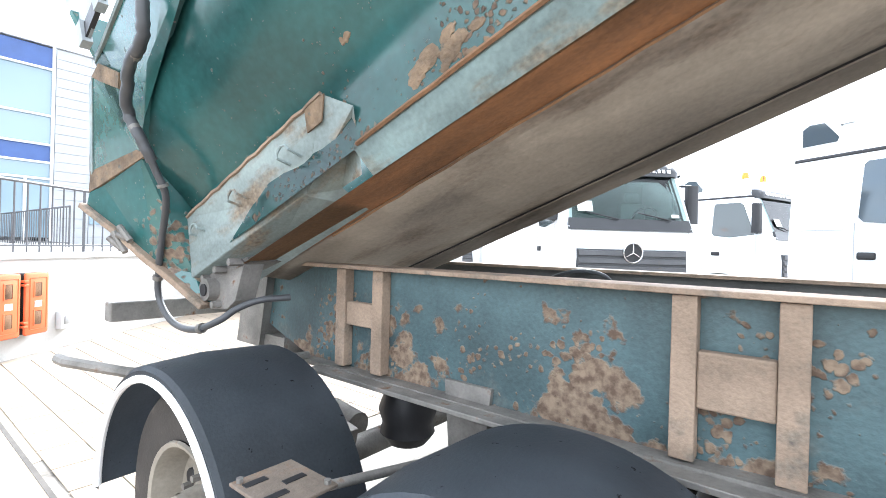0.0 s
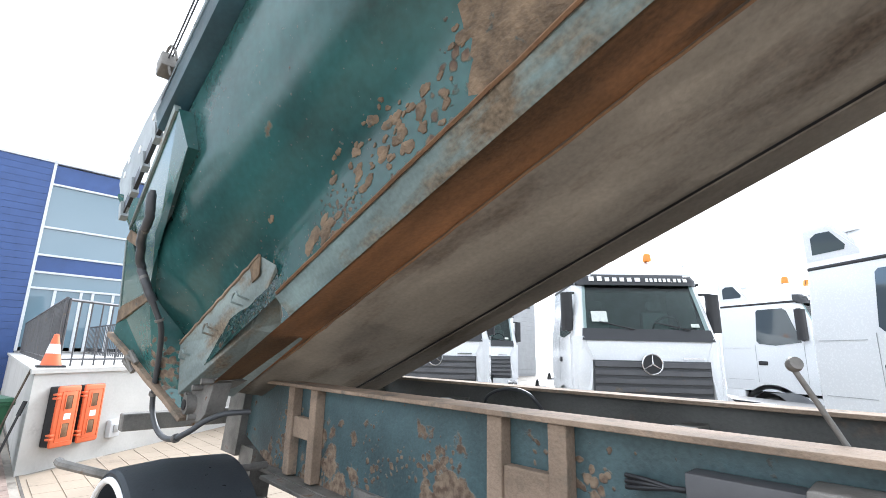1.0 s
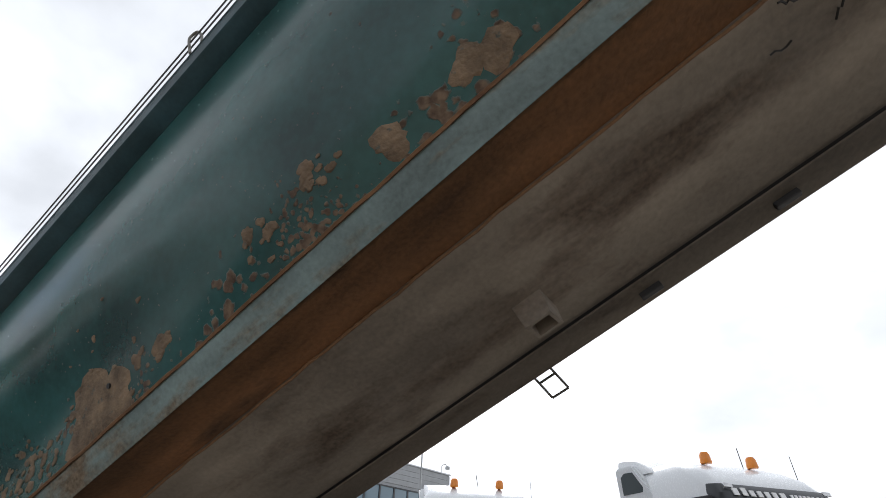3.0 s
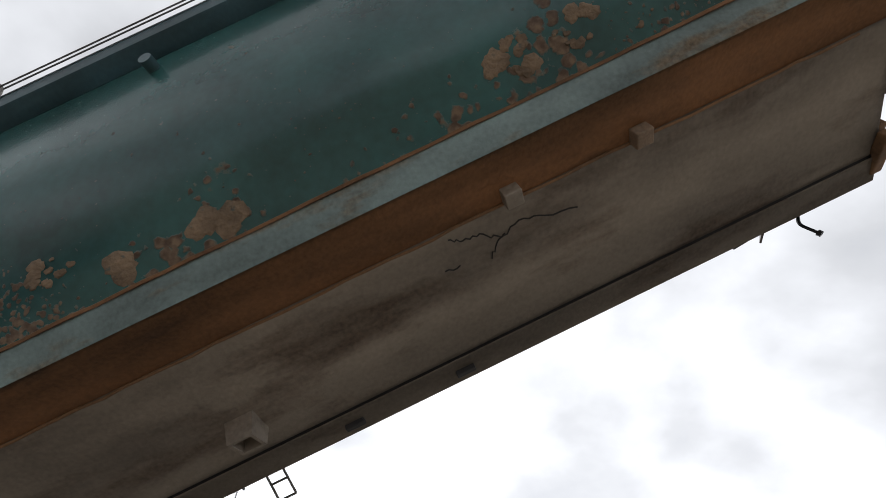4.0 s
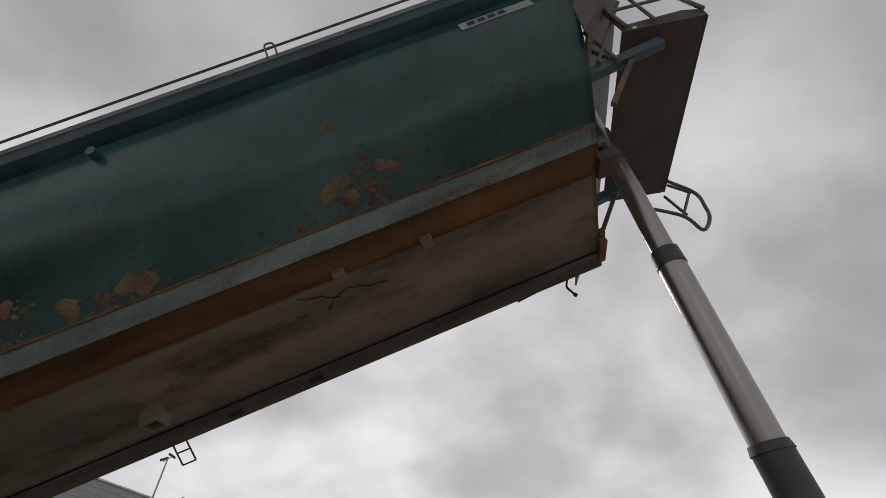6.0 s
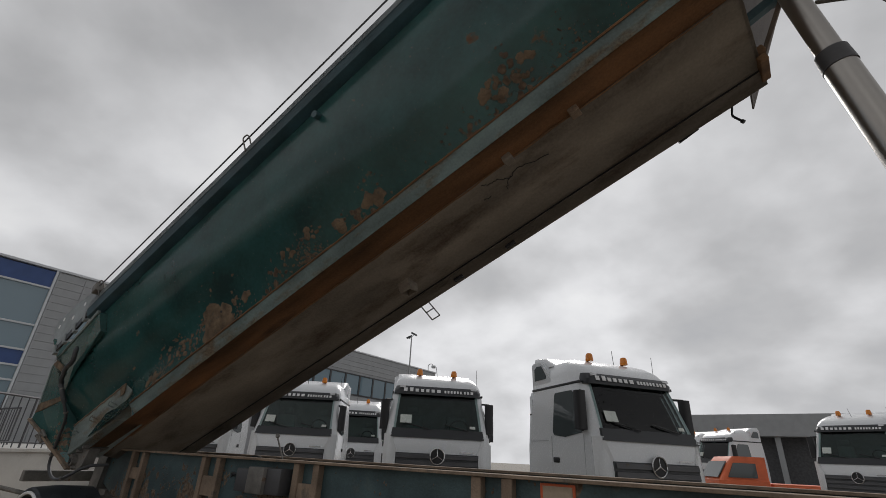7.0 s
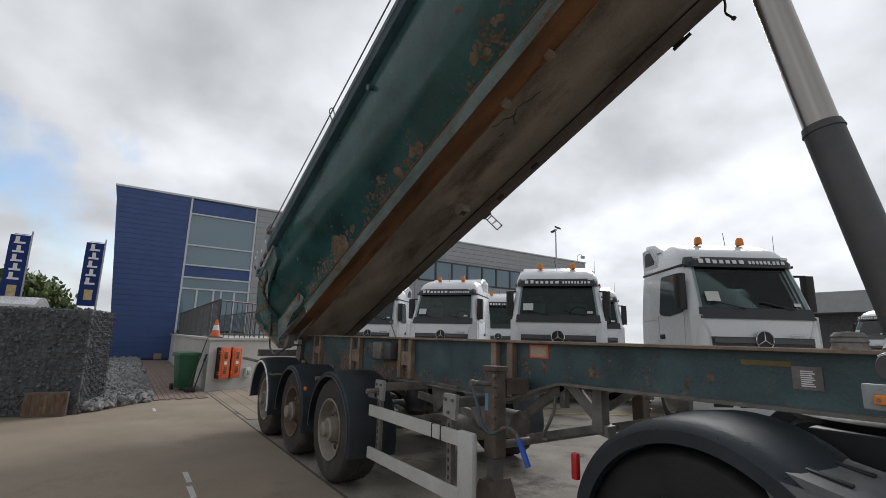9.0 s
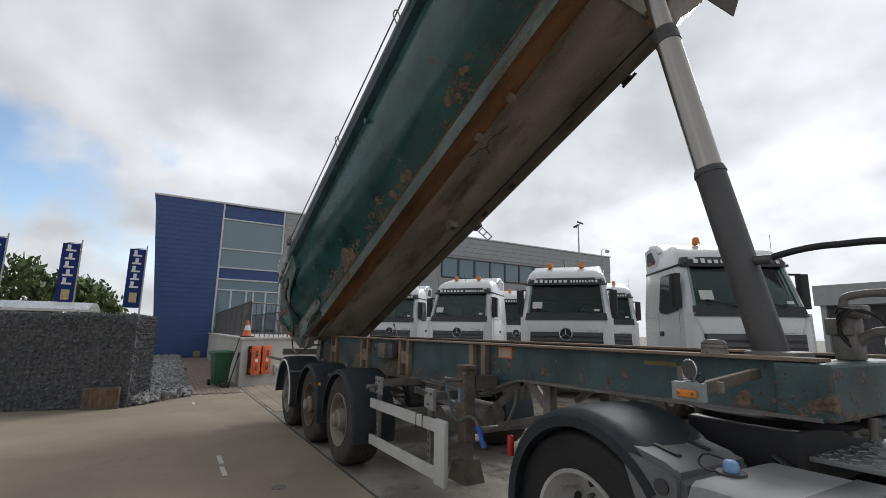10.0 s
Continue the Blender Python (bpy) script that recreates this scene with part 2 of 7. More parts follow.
M_steel = mat("weathered_steel", (0.20, 0.19, 0.175), 0.6, 0.4, 0.35, 8.0, RUST, 0.62, 0.1, 8.0, 0.25, 80)
M_galv = mat("galvanised_steel", (0.42, 0.43, 0.43), 0.45, 0.5, 0.15, 8.0, (0.25, 0.2, 0.15), 0.7, 0.1, 6.0, 0.1, 60)
M_chrome = mat("cylinder_steel", (0.40, 0.375, 0.345), 0.30, 0.92, 0.05, 2.0, None, bump=0.0, rvar=0.03)
M_cylpaint = mat("grey_cylinder_paint", (0.09, 0.09, 0.095), 0.5, 0.2, 0.2, 3.0, (0.16, 0.13, 0.1), 0.62, 0.1, 4.0, 0.1, 40)
M_fender = mat("blue_black_plastic", (0.068, 0.080, 0.094), 0.5, 0.0, 0.3, 3.0, (0.012, 0.012, 0.014), 0.665, 0.03, 32.0, 0.12, 90)
M_black = mat("black_plastic", (0.02, 0.02, 0.022), 0.5, 0.0, 0.2, 5.0, bump=0.1)
M_tyre = mat("dusty_tyre_rubber", (0.045, 0.04, 0.036), 0.85, 0.0, 0.3, 4.0, (0.14, 0.12, 0.10), 0.56, 0.2, 4.0, 0.3, 60)
M_rim = mat("dirty_grey_rim", (0.27, 0.245, 0.205), 0.6, 0.1, 0.3, 6.0, RUST, 0.66, 0.1, 6.0, 0.2, 60)
M_brownrim = mat("rusty_brown_rim", (0.15, 0.11, 0.08), 0.7, 0.2, 0.3, 6.0, RUST, 0.55, 0.1, 6.0, 0.2, 60)
M_dullweb = mat("dull_web_paint", (0.10, 0.10, 0.095), 0.75, 0.0, 0.35, 2.0, (0.16, 0.11, 0.08), 0.58, 0.12, 3.0, 0.25, 60)
M_leg = mat("grimy_leg_steel", (0.15, 0.12, 0.095), 0.75, 0.1, 0.4, 6.0, RUST, 0.6, 0.15, 6.0, 0.35, 70)
M_rubber = mat("black_tyre_rubber", (0.022, 0.022, 0.023), 0.7, 0.0, 0.3, 4.0, (0.06, 0.055, 0.05), 0.62, 0.2, 4.0, 0.3, 60)
M_silrim = mat("silver_rim", (0.58, 0.58, 0.57), 0.4, 0.25, 0.2, 6.0, (0.15, 0.13, 0.11), 0.6, 0.15, 5.0, 0.1, 60)
M_deck = mat("brown_deck_steel", (0.115, 0.10, 0.09), 0.7, 0.1, 0.35, 3.0, (0.10, 0.07, 0.05), 0.58, 0.2, 3.0, 0.2, 60)
M_white = mat("white_truck_paint", (0.74, 0.755, 0.77), 0.26, 0.0, 0.015, 2.0, bump=0.0, coat=0.4)
M_cover = mat("grey_cover_plastic", (0.16, 0.165, 0.17), 0.55, 0.0, 0.2, 6.0, (0.11, 0.11, 0.11), 0.6, 0.15, 4.0, 0.1, 60)
M_tank = mat("dull_tank_metal", (0.30, 0.31, 0.32), 0.5, 0.35, 0.2, 3.0, (0.22, 0.22, 0.22), 0.58, 0.2, 2.5, 0.08, 60)
M_windscreen = glass("dark_windscreen", (0.065, 0.08, 0.083), 0.05)
M_screen = bpy.data.materials.new("tinted_screen_glass")
M_screen.use_nodes = True
sn, sl = M_screen.node_tree.nodes, M_screen.node_tree.links
s_clear, s_gloss, s_fres, s_mix = sn.new("ShaderNodeBsdfTransparent"), sn.new("ShaderNodeBsdfGlossy"), sn.new("ShaderNodeFresnel"), sn.new("ShaderNodeMixShader")
s_clear.inputs[0].default_value = (0.62, 0.74, 0.72, 1)
s_gloss.inputs["Roughness"].default_value = 0.02
s_fres.inputs[0].default_value = 1.5
sl.new(s_fres.outputs[0], s_mix.inputs[0])
sl.new(s_clear.outputs[0], s_mix.inputs[1])
sl.new(s_gloss.outputs[0], s_mix.inputs[2])
sl.new(s_mix.outputs[0], sn["Material Output"].inputs[0])
M_lining = mat("cab_lining", (0.24, 0.245, 0.24), 0.8, 0.0, 0.15, 5.0, bump=0.05)
M_visor = mat("black_sun_visor", (0.03, 0.032, 0.036), 0.35, 0.0, 0.1, 3.0, bump=0.0)
M_dkgrey = mat("dark_grey_plastic", (0.06, 0.063, 0.068), 0.5, 0.0, 0.15, 5.0, bump=0.1)
M_letter = mat("white_lettering", (0.82, 0.82, 0.82), 0.5, 0.0, 0.03, bump=0.0)
M_silver = mat("chrome_trim", (0.6, 0.6, 0.6), 0.2, 0.9, 0.05, bump=0.0)
M_amber = mat("amber_lens", (0.75, 0.24, 0.03), 0.2, 0.0, 0.1, bump=0.0)
M_red = mat("red_lens", (0.55, 0.03, 0.03), 0.2, 0.0, 0.1, bump=0.0)
M_conc = mat("tan_concrete", (0.30, 0.244, 0.184), 0.85, 0.0, 0.18, 0.8, (0.215, 0.178, 0.145), 0.56, 0.2, 0.7, 0.25, 30)
M_lane = mat("grey_concrete_lane", (0.26, 0.235, 0.20), 0.8, 0.0, 0.35, 1.4, (0.10, 0.085, 0.07), 0.53, 0.12, 1.3, 0.25, 30)
M_wall = mat("pale_concrete_wall", (0.50, 0.49, 0.465), 0.85, 0.0, 0.1, 1.5, (0.42, 0.40, 0.37), 0.58, 0.2, 1.2, 0.15, 25)
M_blue = mat("blue_cladding", (0.042, 0.085, 0.235), 0.35, 0.1, 0.12, 2.0, bump=0.0)
M_grey = mat("grey_cladding", (0.36, 0.37, 0.38), 0.5, 0.1, 0.08, 2.0, bump=0.05)
M_frame = mat("pale_window_frame", (0.62, 0.64, 0.66), 0.45, 0.2, 0.05, bump=0.0)
M_glass = glass("facade_glass", (0.16, 0.24, 0.29), 0.02)
M_brick = mat("paving_brick", (0.24, 0.18, 0.15), 0.85, 0.0, 0.25, 6.0, bump=0.2)
M_stone = mat("grey_rubble", (0.20, 0.20, 0.20), 0.85, 0.0, 0.4, 8.0, bump=0.4)
M_gabstone = mat("gabion_stone", (0.125, 0.131, 0.138), 0.8, 0.0, 0.5, 14.0, bump=0.4)
M_wire = mat("gabion_wire", (0.10, 0.10, 0.105), 0.5, 0.6, 0.1, bump=0.0)
M_bin = mat("green_bin_plastic", (0.03, 0.12, 0.06), 0.45, 0.0, 0.15, 5.0, bump=0.1)
M_orange = mat("orange_plastic", (0.75, 0.16, 0.06), 0.45, 0.0, 0.08, 5.0, bump=0.05)
M_leaf = mat("tree_leaf", (0.123, 0.174, 0.065), 0.6, 0.0, 0.5, 3.0, bump=0.0)
M_bark = mat("bark", (0.10, 0.08, 0.06), 0.9, 0.0, 0.3, 10.0)


# ---- mesh helpers ----
def box(bm, lo, hi, bevel=0.0):
    v = bmesh.ops.create_cube(bm, size=1.0)["verts"]
    c = [(a + b) / 2 for a, b in zip(lo, hi)]
    s = [max(1e-4, b - a) for a, b in zip(lo, hi)]
    bmesh.ops.scale(bm, vec=s, verts=v)
    bmesh.ops.translate(bm, vec=c, verts=v)
    if bevel:
        edges = list({e for x in v for e in x.link_edges})
        bmesh.ops.bevel(bm, geom=edges, offset=bevel, segments=2, affect='EDGES', profile=0.5)
    return bm


def obox(bm, m, size, bevel=0.0):
    """A box of that size about the origin of pose m."""
    v = bmesh.ops.create_cube(bm, size=1.0)["verts"]
    bmesh.ops.scale(bm, vec=size, verts=v)
    if bevel:
        r = bmesh.ops.bevel(bm, geom=list({e for x in v for e in x.link_edges}), offset=bevel, segments=2, affect='EDGES', profile=0.5)
        v = list({x for f in r["faces"] for x in f.verts} | {x for x in v if x.is_valid})
    bmesh.ops.transform(bm, matrix=m, verts=v)
    return bm


def rod(bm, p, q, r, r2=None, seg=12, caps=True):
    p, q = Vector(p), Vector(q)
    d = q - p
    m = Matrix.Translation((p + q) / 2) @ d.to_track_quat('Z', 'Y').to_matrix().to_4x4()
    bmesh.ops.create_cone(bm, cap_ends=caps, segments=seg, radius1=r, radius2=r if r2 is None else r2, depth=d.length, matrix=m)
    return bm


def tube(bm, pts, r, seg=8):
    """A round tube through points, with smooth joints."""
    pts = [Vector(p) for p in pts]
    rings = []
    for i, p in enumerate(pts):
        d = (pts[min(i + 1, len(pts) - 1)] - pts[max(i - 1, 0)]).normalized()
        a = d.orthogonal().normalized() if not rings else (rings[-1][1] - d * rings[-1][1].dot(d)).normalized()
        b = d.cross(a)
        rings.append(([bm.verts.new(p + r * (math.cos(k * math.tau / seg) * a + math.sin(k * math.tau / seg) * b)) for k in range(seg)], a))
    for (u, _), (v, _) in zip(rings, rings[1:]):
        for k in range(seg):
            bm.faces.new((u[k], u[(k + 1) % seg], v[(k + 1) % seg], v[k]))
    bm.faces.new(rings[0][0][::-1])
    bm.faces.new(rings[-1][0])
    return bm


def curve_pts(ctrl, n=8):
    """A smooth row of points through control points."""
    c = [Vector(p) for p in ctrl]
    c = [2 * c[0] - c[1]] + c + [2 * c[-1] - c[-2]]
    out = []
    for i in range(1, len(c) - 2):
        for k in range(n):
            t = k / n
            a, b, d, e2 = c[i - 1], c[i], c[i + 1], c[i + 2]
            out.append(0.5 * ((2 * b) + (d - a) * t + (2 * a - 5 * b + 4 * d - e2) * t * t + (3 * b - a - 3 * d + e2) * t ** 3))
    return out + [c[-2]]


def lathe(bm, prof, m=None, seg=32, capped=True):
    """Turns (radius, height) pairs about the local z axis, placed by m."""
    m = m or Matrix()
    rings = [[bm.verts.new(m @ Vector((r * math.cos(k * math.tau / seg), r * math.sin(k * math.tau / seg), h))) for k in range(seg)] for r, h in prof]
    for u, v in zip(rings, rings[1:]):
        for k in range(seg):
            bm.faces.new((u[k], u[(k + 1) % seg], v[(k + 1) % seg], v[k]))
    for ring, flip in ((rings[0], True), (rings[-1], False)):
        if capped and (ring[0].co - ring[seg // 2].co).length > 1e-3:
            bm.faces.new(ring[::-1] if flip else ring)
    return bm


def prism(bm, poly, a, b, m=None):
    """A polygon of (p, q) swept from a to b along the local third axis; m maps (p, q, s) to the world."""
    m = m or Matrix()
    u = [bm.verts.new(m @ Vector((p, q, a))) for p, q in poly]
    v = [bm.verts.new(m @ Vector((p, q, b))) for p, q in poly]
    n = len(poly)
    for k in range(n):
        bm.faces.new((u[k], u[(k + 1) % n], v[(k + 1) % n], v[k]))
    bm.faces.new(u[::-1])
    bm.faces.new(v)
    return bm


def shell(bm, rows, thick=0.0):
    """A sheet through rows of points."""
    vs = [[bm.verts.new(p) for p in row] for row in rows]
    for u, v in zip(vs, vs[1:]):
        for k in range(len(u) - 1):
            bm.faces.new((u[k], u[k + 1], v[k + 1], v[k]))
    if thick:
        bmesh.ops.solidify(bm, geom=bm.faces[:], thickness=thick)
    return bm


def mesh_of(name, bm, material, smooth=False):
    bmesh.ops.recalc_face_normals(bm, faces=bm.faces[:])
    me = bpy.data.meshes.new(name)
    bm.to_mesh(me)
    bm.free()
    me.materials.append(material)
    if smooth:
        for p in me.polygons:
            p.use_smooth = True
        me.set_sharp_from_angle(angle=radians(38))
    return me


def part(name, bm, material, parent, label="", smooth=True):
    ob = new(name, mesh_of(name, bm, material, smooth))
    ob.parent = parent
    if label:
        tagged(ob, label)
    return ob


def thing(name, label, category, group="", kind="", m=None):
    ob = new(name)
    ob.empty_display_size = 0.1
    if m is not None:
        ob.matrix_world = m
    return tagged(ob, label, category, group, kind)


def solid(name, bm, material, label, category, kind="", group="", smooth=True):
    return tagged(new(name, mesh_of(name, bm, material, smooth)), label, category, group, kind)


B = bmesh.new
XZ = Matrix(((1, 0, 0, 0), (0, 0, 1, 0), (0, 1, 0, 0), (0, 0, 0, 1)))   # (x, z, y)
YZ = Matrix(((0, 0, 1, 0), (1, 0, 0, 0), (0, 1, 0, 0), (0, 0, 0, 1)))   # (y, z, x)

# ---- ground ----
bm = B()
box(bm, (-400, -400, -0.3), (400, 400, 0.0))
solid("ground", bm, M_lane, "grey concrete yard surface, dirty and worn", "ground", "structure", smooth=False)
YJ = 1.56
bm = B()
box(bm, (-60, -120, 0.0), (60, YJ, 0.004))
solid("pavement", bm, M_conc, "tan concrete yard slabs with thin joints", "pavement", "structure", smooth=False)

# ---- the tipper trailer: chassis ----
YW, YF, YC = 2.285, 2.215, 2.84
Y2 = 2 * YC - YW
TOPZ = 1.484
trailer = thing("tipper_semi_trailer", "green painted steel semi-trailer chassis, rusty, on three axles", "trailer")
WEB = [(-2.0, TOPZ - 0.02), (6.15, TOPZ - 0.02), (6.15, 1.22), (4.02, 1.20), (3.75, 1.12), (3.5, 1.03), (2.0, 1.04), (0.2, 0.99), (-1.5, 0.99), (-2.0, 1.15)]
for y, s in ((YW, 1), (Y2, -1)):
    bm = prism(B(), WEB, y, y + s * 0.012, XZ)
    part("web_plate", bm, M_chgreen if s == 1 else M_dullweb, trailer, "green painted web plate with rust patches" if s == 1 else "dull grey-brown web plate", smooth=False)
    bm = box(B(), (-2.0, min(y - s * 0.07, y + s * 0.09), TOPZ - 0.018), (6.15, max(y - s * 0.07, y + s * 0.09), TOPZ), 0.003)
    part("top_flange", bm, M_ribrust, trailer, "rust-brown top flange", smooth=False)
    low = [(-1.5, 0.99), (0.2, 0.99), (2.0, 1.04), (3.5, 1.03), (3.75, 1.12), (4.02, 1.20), (6.15, 1.22)]
    bm = B()
    for (xa, za), (xb, zb) in zip(low, low[1:]):
        prism(bm, [(xa, za), (xb, zb), (xb, zb - 0.02), (xa, za - 0.02)], y - s * 0.07, y + s * 0.09, XZ)
    part("bottom_flange", bm, M_steel, trailer, "dusty bottom flange", smooth=False)
# ribs on the webs: pairs of upright bars with small boxes between them
RIBS = [-1.18, -0.93, 0.31, 0.56, 1.67, 1.90, 3.3, 3.5]
for i, x in enumerate(RIBS):
    for y, s in ((YW, -1), (Y2, 1)):
        bm = box(B(), (x - 0.033, min(y, y + s * 0.055), 1.0 if x < 1 else 1.045), (x + 0.033, max(y, y + s * 0.055), TOPZ - 0.02), 0.004)
        part("rib", bm, M_ribrust, trailer, smooth=False)
for x0, x1, za, zb in ((-1.147, -0.963, 1.2, 1.31), (0.343, 0.527, 1.15, 1.31), (1.703, 1.867, 1.18, 1.33)):
    bm = box(B(), (x0, YW - 0.045, za), (x1, YW, zb), 0.006)
    part("rib_box", bm, M_ribrust, trailer, smooth=False)
for x in (-1.85, -0.9, 0.6, 2.0, 3.6, 5.0):
    bm = box(B(), (x - 0.05, YW + 0.012, 1.12 if x < 4 else 1.24), (x + 0.05, Y2 - 0.012, 1.38), 0.005)
    part("cross_member", bm, M_steel, trailer, smooth=False)
bm = box(B(), (5.96, YW - 0.07, 1.20), (6.20, Y2 + 0.07, TOPZ - 0.02), 0.02)
part("front_box_beam", bm, M_chgreen, trailer, "dented front cross beam", smooth=False)
bm = prism(B(), [(-2.15, 0.98), (-1.9, 0.98), (-1.82, 1.44), (-2.06, 1.44)], YW - 0.05, YW + 0.1, XZ)
part("rear_hinge_block", bm, M_steel, trailer, smooth=False)
bm = prism(B(), [(-2.15, 0.98), (-1.9, 0.98), (-1.82, 1.44), (-2.06, 1.44)], Y2 - 0.1, Y2 + 0.05, XZ)
part("rear_hinge_block", bm, M_steel, trailer, smooth=False)
bm = box(B(), (-2.75, 1.72, 1.08), (-2.65, 2 * YC - 1.72, 1.20), 0.01)
part("rear_bumper_beam", bm, M_steel, trailer, smooth=False)
for y in (YW + 0.2, Y2 - 0.2):
    part("bumper_arm", box(B(), (-2.66, y - 0.04, 1.08), (-1.9, y + 0.04, 1.2), 0.01), M_steel, trailer, smooth=False)
bm = B()
tube(bm, [(-1.80, 1.30, 1.085), (-1.70, 1.30, 1.09), (-1.52, 1.46, 1.05), (-1.48, 1.7, 1.0), (-1.45, 2.25, 1.0)], 0.022)
part("lamp_bracket", bm, M_steel, trailer)
# flat ledge under the web that carries the mudguards
bm = box(B(), (-1.3, YW - 0.14, 0.965), (1.0, YW - 0.07, 0.985), 0.003)
part("ledge", bm, M_steel, trailer, smooth=False)
# raised ledge bracket plate between the rear mudguards
bm = box(B(), (-0.62, 1.41, 0.925), (-0.40, 1.60, 0.935), 0.003)
br = part("mudguard_bracket", bm, M_leg, trailer, "galvanised bracket plate with slots", smooth=False)
for x, y in ((-0.57, 1.46), (-0.47, 1.46), (-0.51, 1.54)):
    part("bracket_slot", box(B(), (x - 0.012, y - 0.035, 0.934), (x + 0.012, y + 0.03, 0.9375), 0.001), M_black, br, smooth=False)
for x, y in ((-0.60, 1.43), (-0.42, 1.43), (-0.42, 1.58)):
    part("bolt", rod(B(), (x, y, 0.935), (x, y, 0.947), 0.01, seg=6), M_steel, br)
bm = rod(B(), (-0.45, 1.55, 0.92), (-0.30, 2.25, 0.86), 0.014)
part("mudguard_stay", bm, M_steel, trailer)
for x in (0.84, 2.25):
    part("mudguard_stay", rod(B(), (x, 1.58, 0.98), (x, 2.25, 1.03), 0.022), M_steel, trailer)
# junction box with cables on the web
bm = box(B(), (1.19, YW - 0.15, 1.23), (1.40, YW - 0.02, 1.42), 0.008)
jb = part("junction_box", bm, M_steel, trailer, "speckled grey junction box")
bm = box(B(), (0.94, YW - 0.09, 1.23), (1.19, YW - 0.01, 1.40), 0.006)
part("box_lid", bm, M_cylpaint, jb)
bm = box(B(), (1.40, YW - 0.12, 1.235), (1.58, YW - 0.01, 1.42), 0.006)
part("box_lid", bm, M_cylpaint, jb)
for k in range(3):
    bm = tube(B(), curve_pts([(0.76, YW - 0.02, 1.32 + 0.015 * k), (0.83, YW - 0.05, 1.335 + 0.01 * k), (0.90, YW - 0.06, 1.35), (0.94, YW - 0.05, 1.35)]), 0.007)
    part("cable", bm, M_black, jb)
# plates on the web
bm = box(B(), (3.68, YW - 0.006, 1.355), (3.875, YW, 1.455))
pl = part("reflector_plate", bm, M_orange, trailer, "faded red and cream plate", smooth=False)
bm = box(B(), (3.695, YW - 0.009, 1.367), (3.86, YW - 0.006, 1.443))
part("plate_face", bm, mat("cream_plate", (0.5, 0.40, 0.30), 0.7, bump=0.05), pl, smooth=False)
bm = box(B(), (5.42, YW - 0.006, 1.295), (5.54, YW, 1.40))
pl = part("rating_plate", bm, M_steel, trailer, "grey plate with pale text bars", smooth=False)
for k in range(8):
    bm = box(B(), (5.455, YW - 0.009, 1.31 + 0.0095 * k), (5.51 - 0.006 * (k % 3), YW - 0.006, 1.3155 + 0.0095 * k))
    part("text_bar", bm, M_letter, pl, smooth=False)
bm = box(B(), (5.2, YW - 0.005, 1.395), (5.42, YW, 1.42))
part("warning_strip", bm, mat("faded_yellow", (0.22, 0.17, 0.06), 0.7, bump=0.1), trailer, "faded yellow sticker", smooth=False)
# tie hooks on the flanges
for x, y in ((-1.86, 2.52), (-1.84, 2.62)):
    bm = tube(B(), curve_pts([(x, y, 1.375), (x - 0.02, y, 1.46), (x + 0.0, y, 1.53), (x + 0.05, y + 0.02, 1.52), (x + 0.06, y + 0.02, 1.46)]), 0.012)
    part("flange_hook", bm, M_steel, trailer)
bm = rod(B(), (1.29, 2.44, 1.36), (1.16, 2.38, 1.655), 0.007)
lv = part("lever", bm, M_steel, trailer)
part("lever_knob", lathe(B(), [(0.001, -0.014), (0.016, -0.012), (0.019, 0.0), (0.016, 0.012), (0.001, 0.014)], Matrix.Translation((1.163, 2.378, 1.665)) @ pose(0, 0, 0, 70, 0, 40), 16), M_steel, lv)
bm = tube(B(), curve_pts([(-0.7, Y2 - 0.03, 1.3), (-0.6, Y2 - 0.12, 1.41), (-0.42, Y2 - 0.16, 1.47), (-0.26, Y2 - 0.15, 1.45), (-0.2, Y2 - 0.05, 1.32)]), 0.011)
part("air_hose", bm, M_dkgrey, trailer)
for x in (5.62,):
    bm = lathe(B(), [(0.072, 0), (0.066, 0.012), (0.062, 0.028), (0.068, 0.034), (0.062, 0.05), (0.066, 0.056), (0.05, 0.075), (0.001, 0.078)], Matrix.Translation((x + 0.03, YW, TOPZ)), 20)
    part("rubber_rest", bm, M_steel, trailer)
# marker lamp on its arm
def arm_bar(p, q, w, t):
    d = Vector(q) - Vector(p)
    return obox(B(), Matrix.Translation((Vector(p) + Vector(q)) / 2) @ d.to_track_quat('X', 'Z').to_matrix().to_4x4(), (d.length, t, w), 0.006)


arm = part("marker_arm", arm_bar((5.90, 2.215, 1.400), (5.97, 1.60, 1.360), 0.052, 0.03), M_leg, trailer, "bent dusty steel lamp arm", smooth=False)
part("arm_plate", box(B(), (5.855, 1.565, 1.305), (5.995, 1.60, 1.383), 0.005), M_top, arm, smooth=False)
part("arm_clip", box(B(), (6.01, 1.64, 1.345), (6.035, 1.66, 1.390), 0.003), M_steel, arm, smooth=False)
am = part("amber_marker", box(B(), (5.885, 1.548, 1.323), (5.972, 1.566, 1.353), 0.005), M_amber, arm, "amber side marker lens", smooth=False)
for x in (5.898, 5.959):
    part("lens_screw", rod(B(), (x, 1.543, 1.337), (x, 1.549, 1.337), 0.006, seg=8), M_steel, am)
bm = lathe(B(), [(0.001, 0), (0.035, 0.0), (0.04, 0.01), (0.036, 0.02), (0.001, 0.02)], Matrix.Translation((5.92, 1.62, 1.433)) @ Matrix.Diagonal((0.85, 1, 1.1, 1)) @ pose(0, 0, 0, 90, 0, 0), 24)
ov = part("round_mirror", bm, M_cylpaint, trailer, "dark round disc with bright rim")
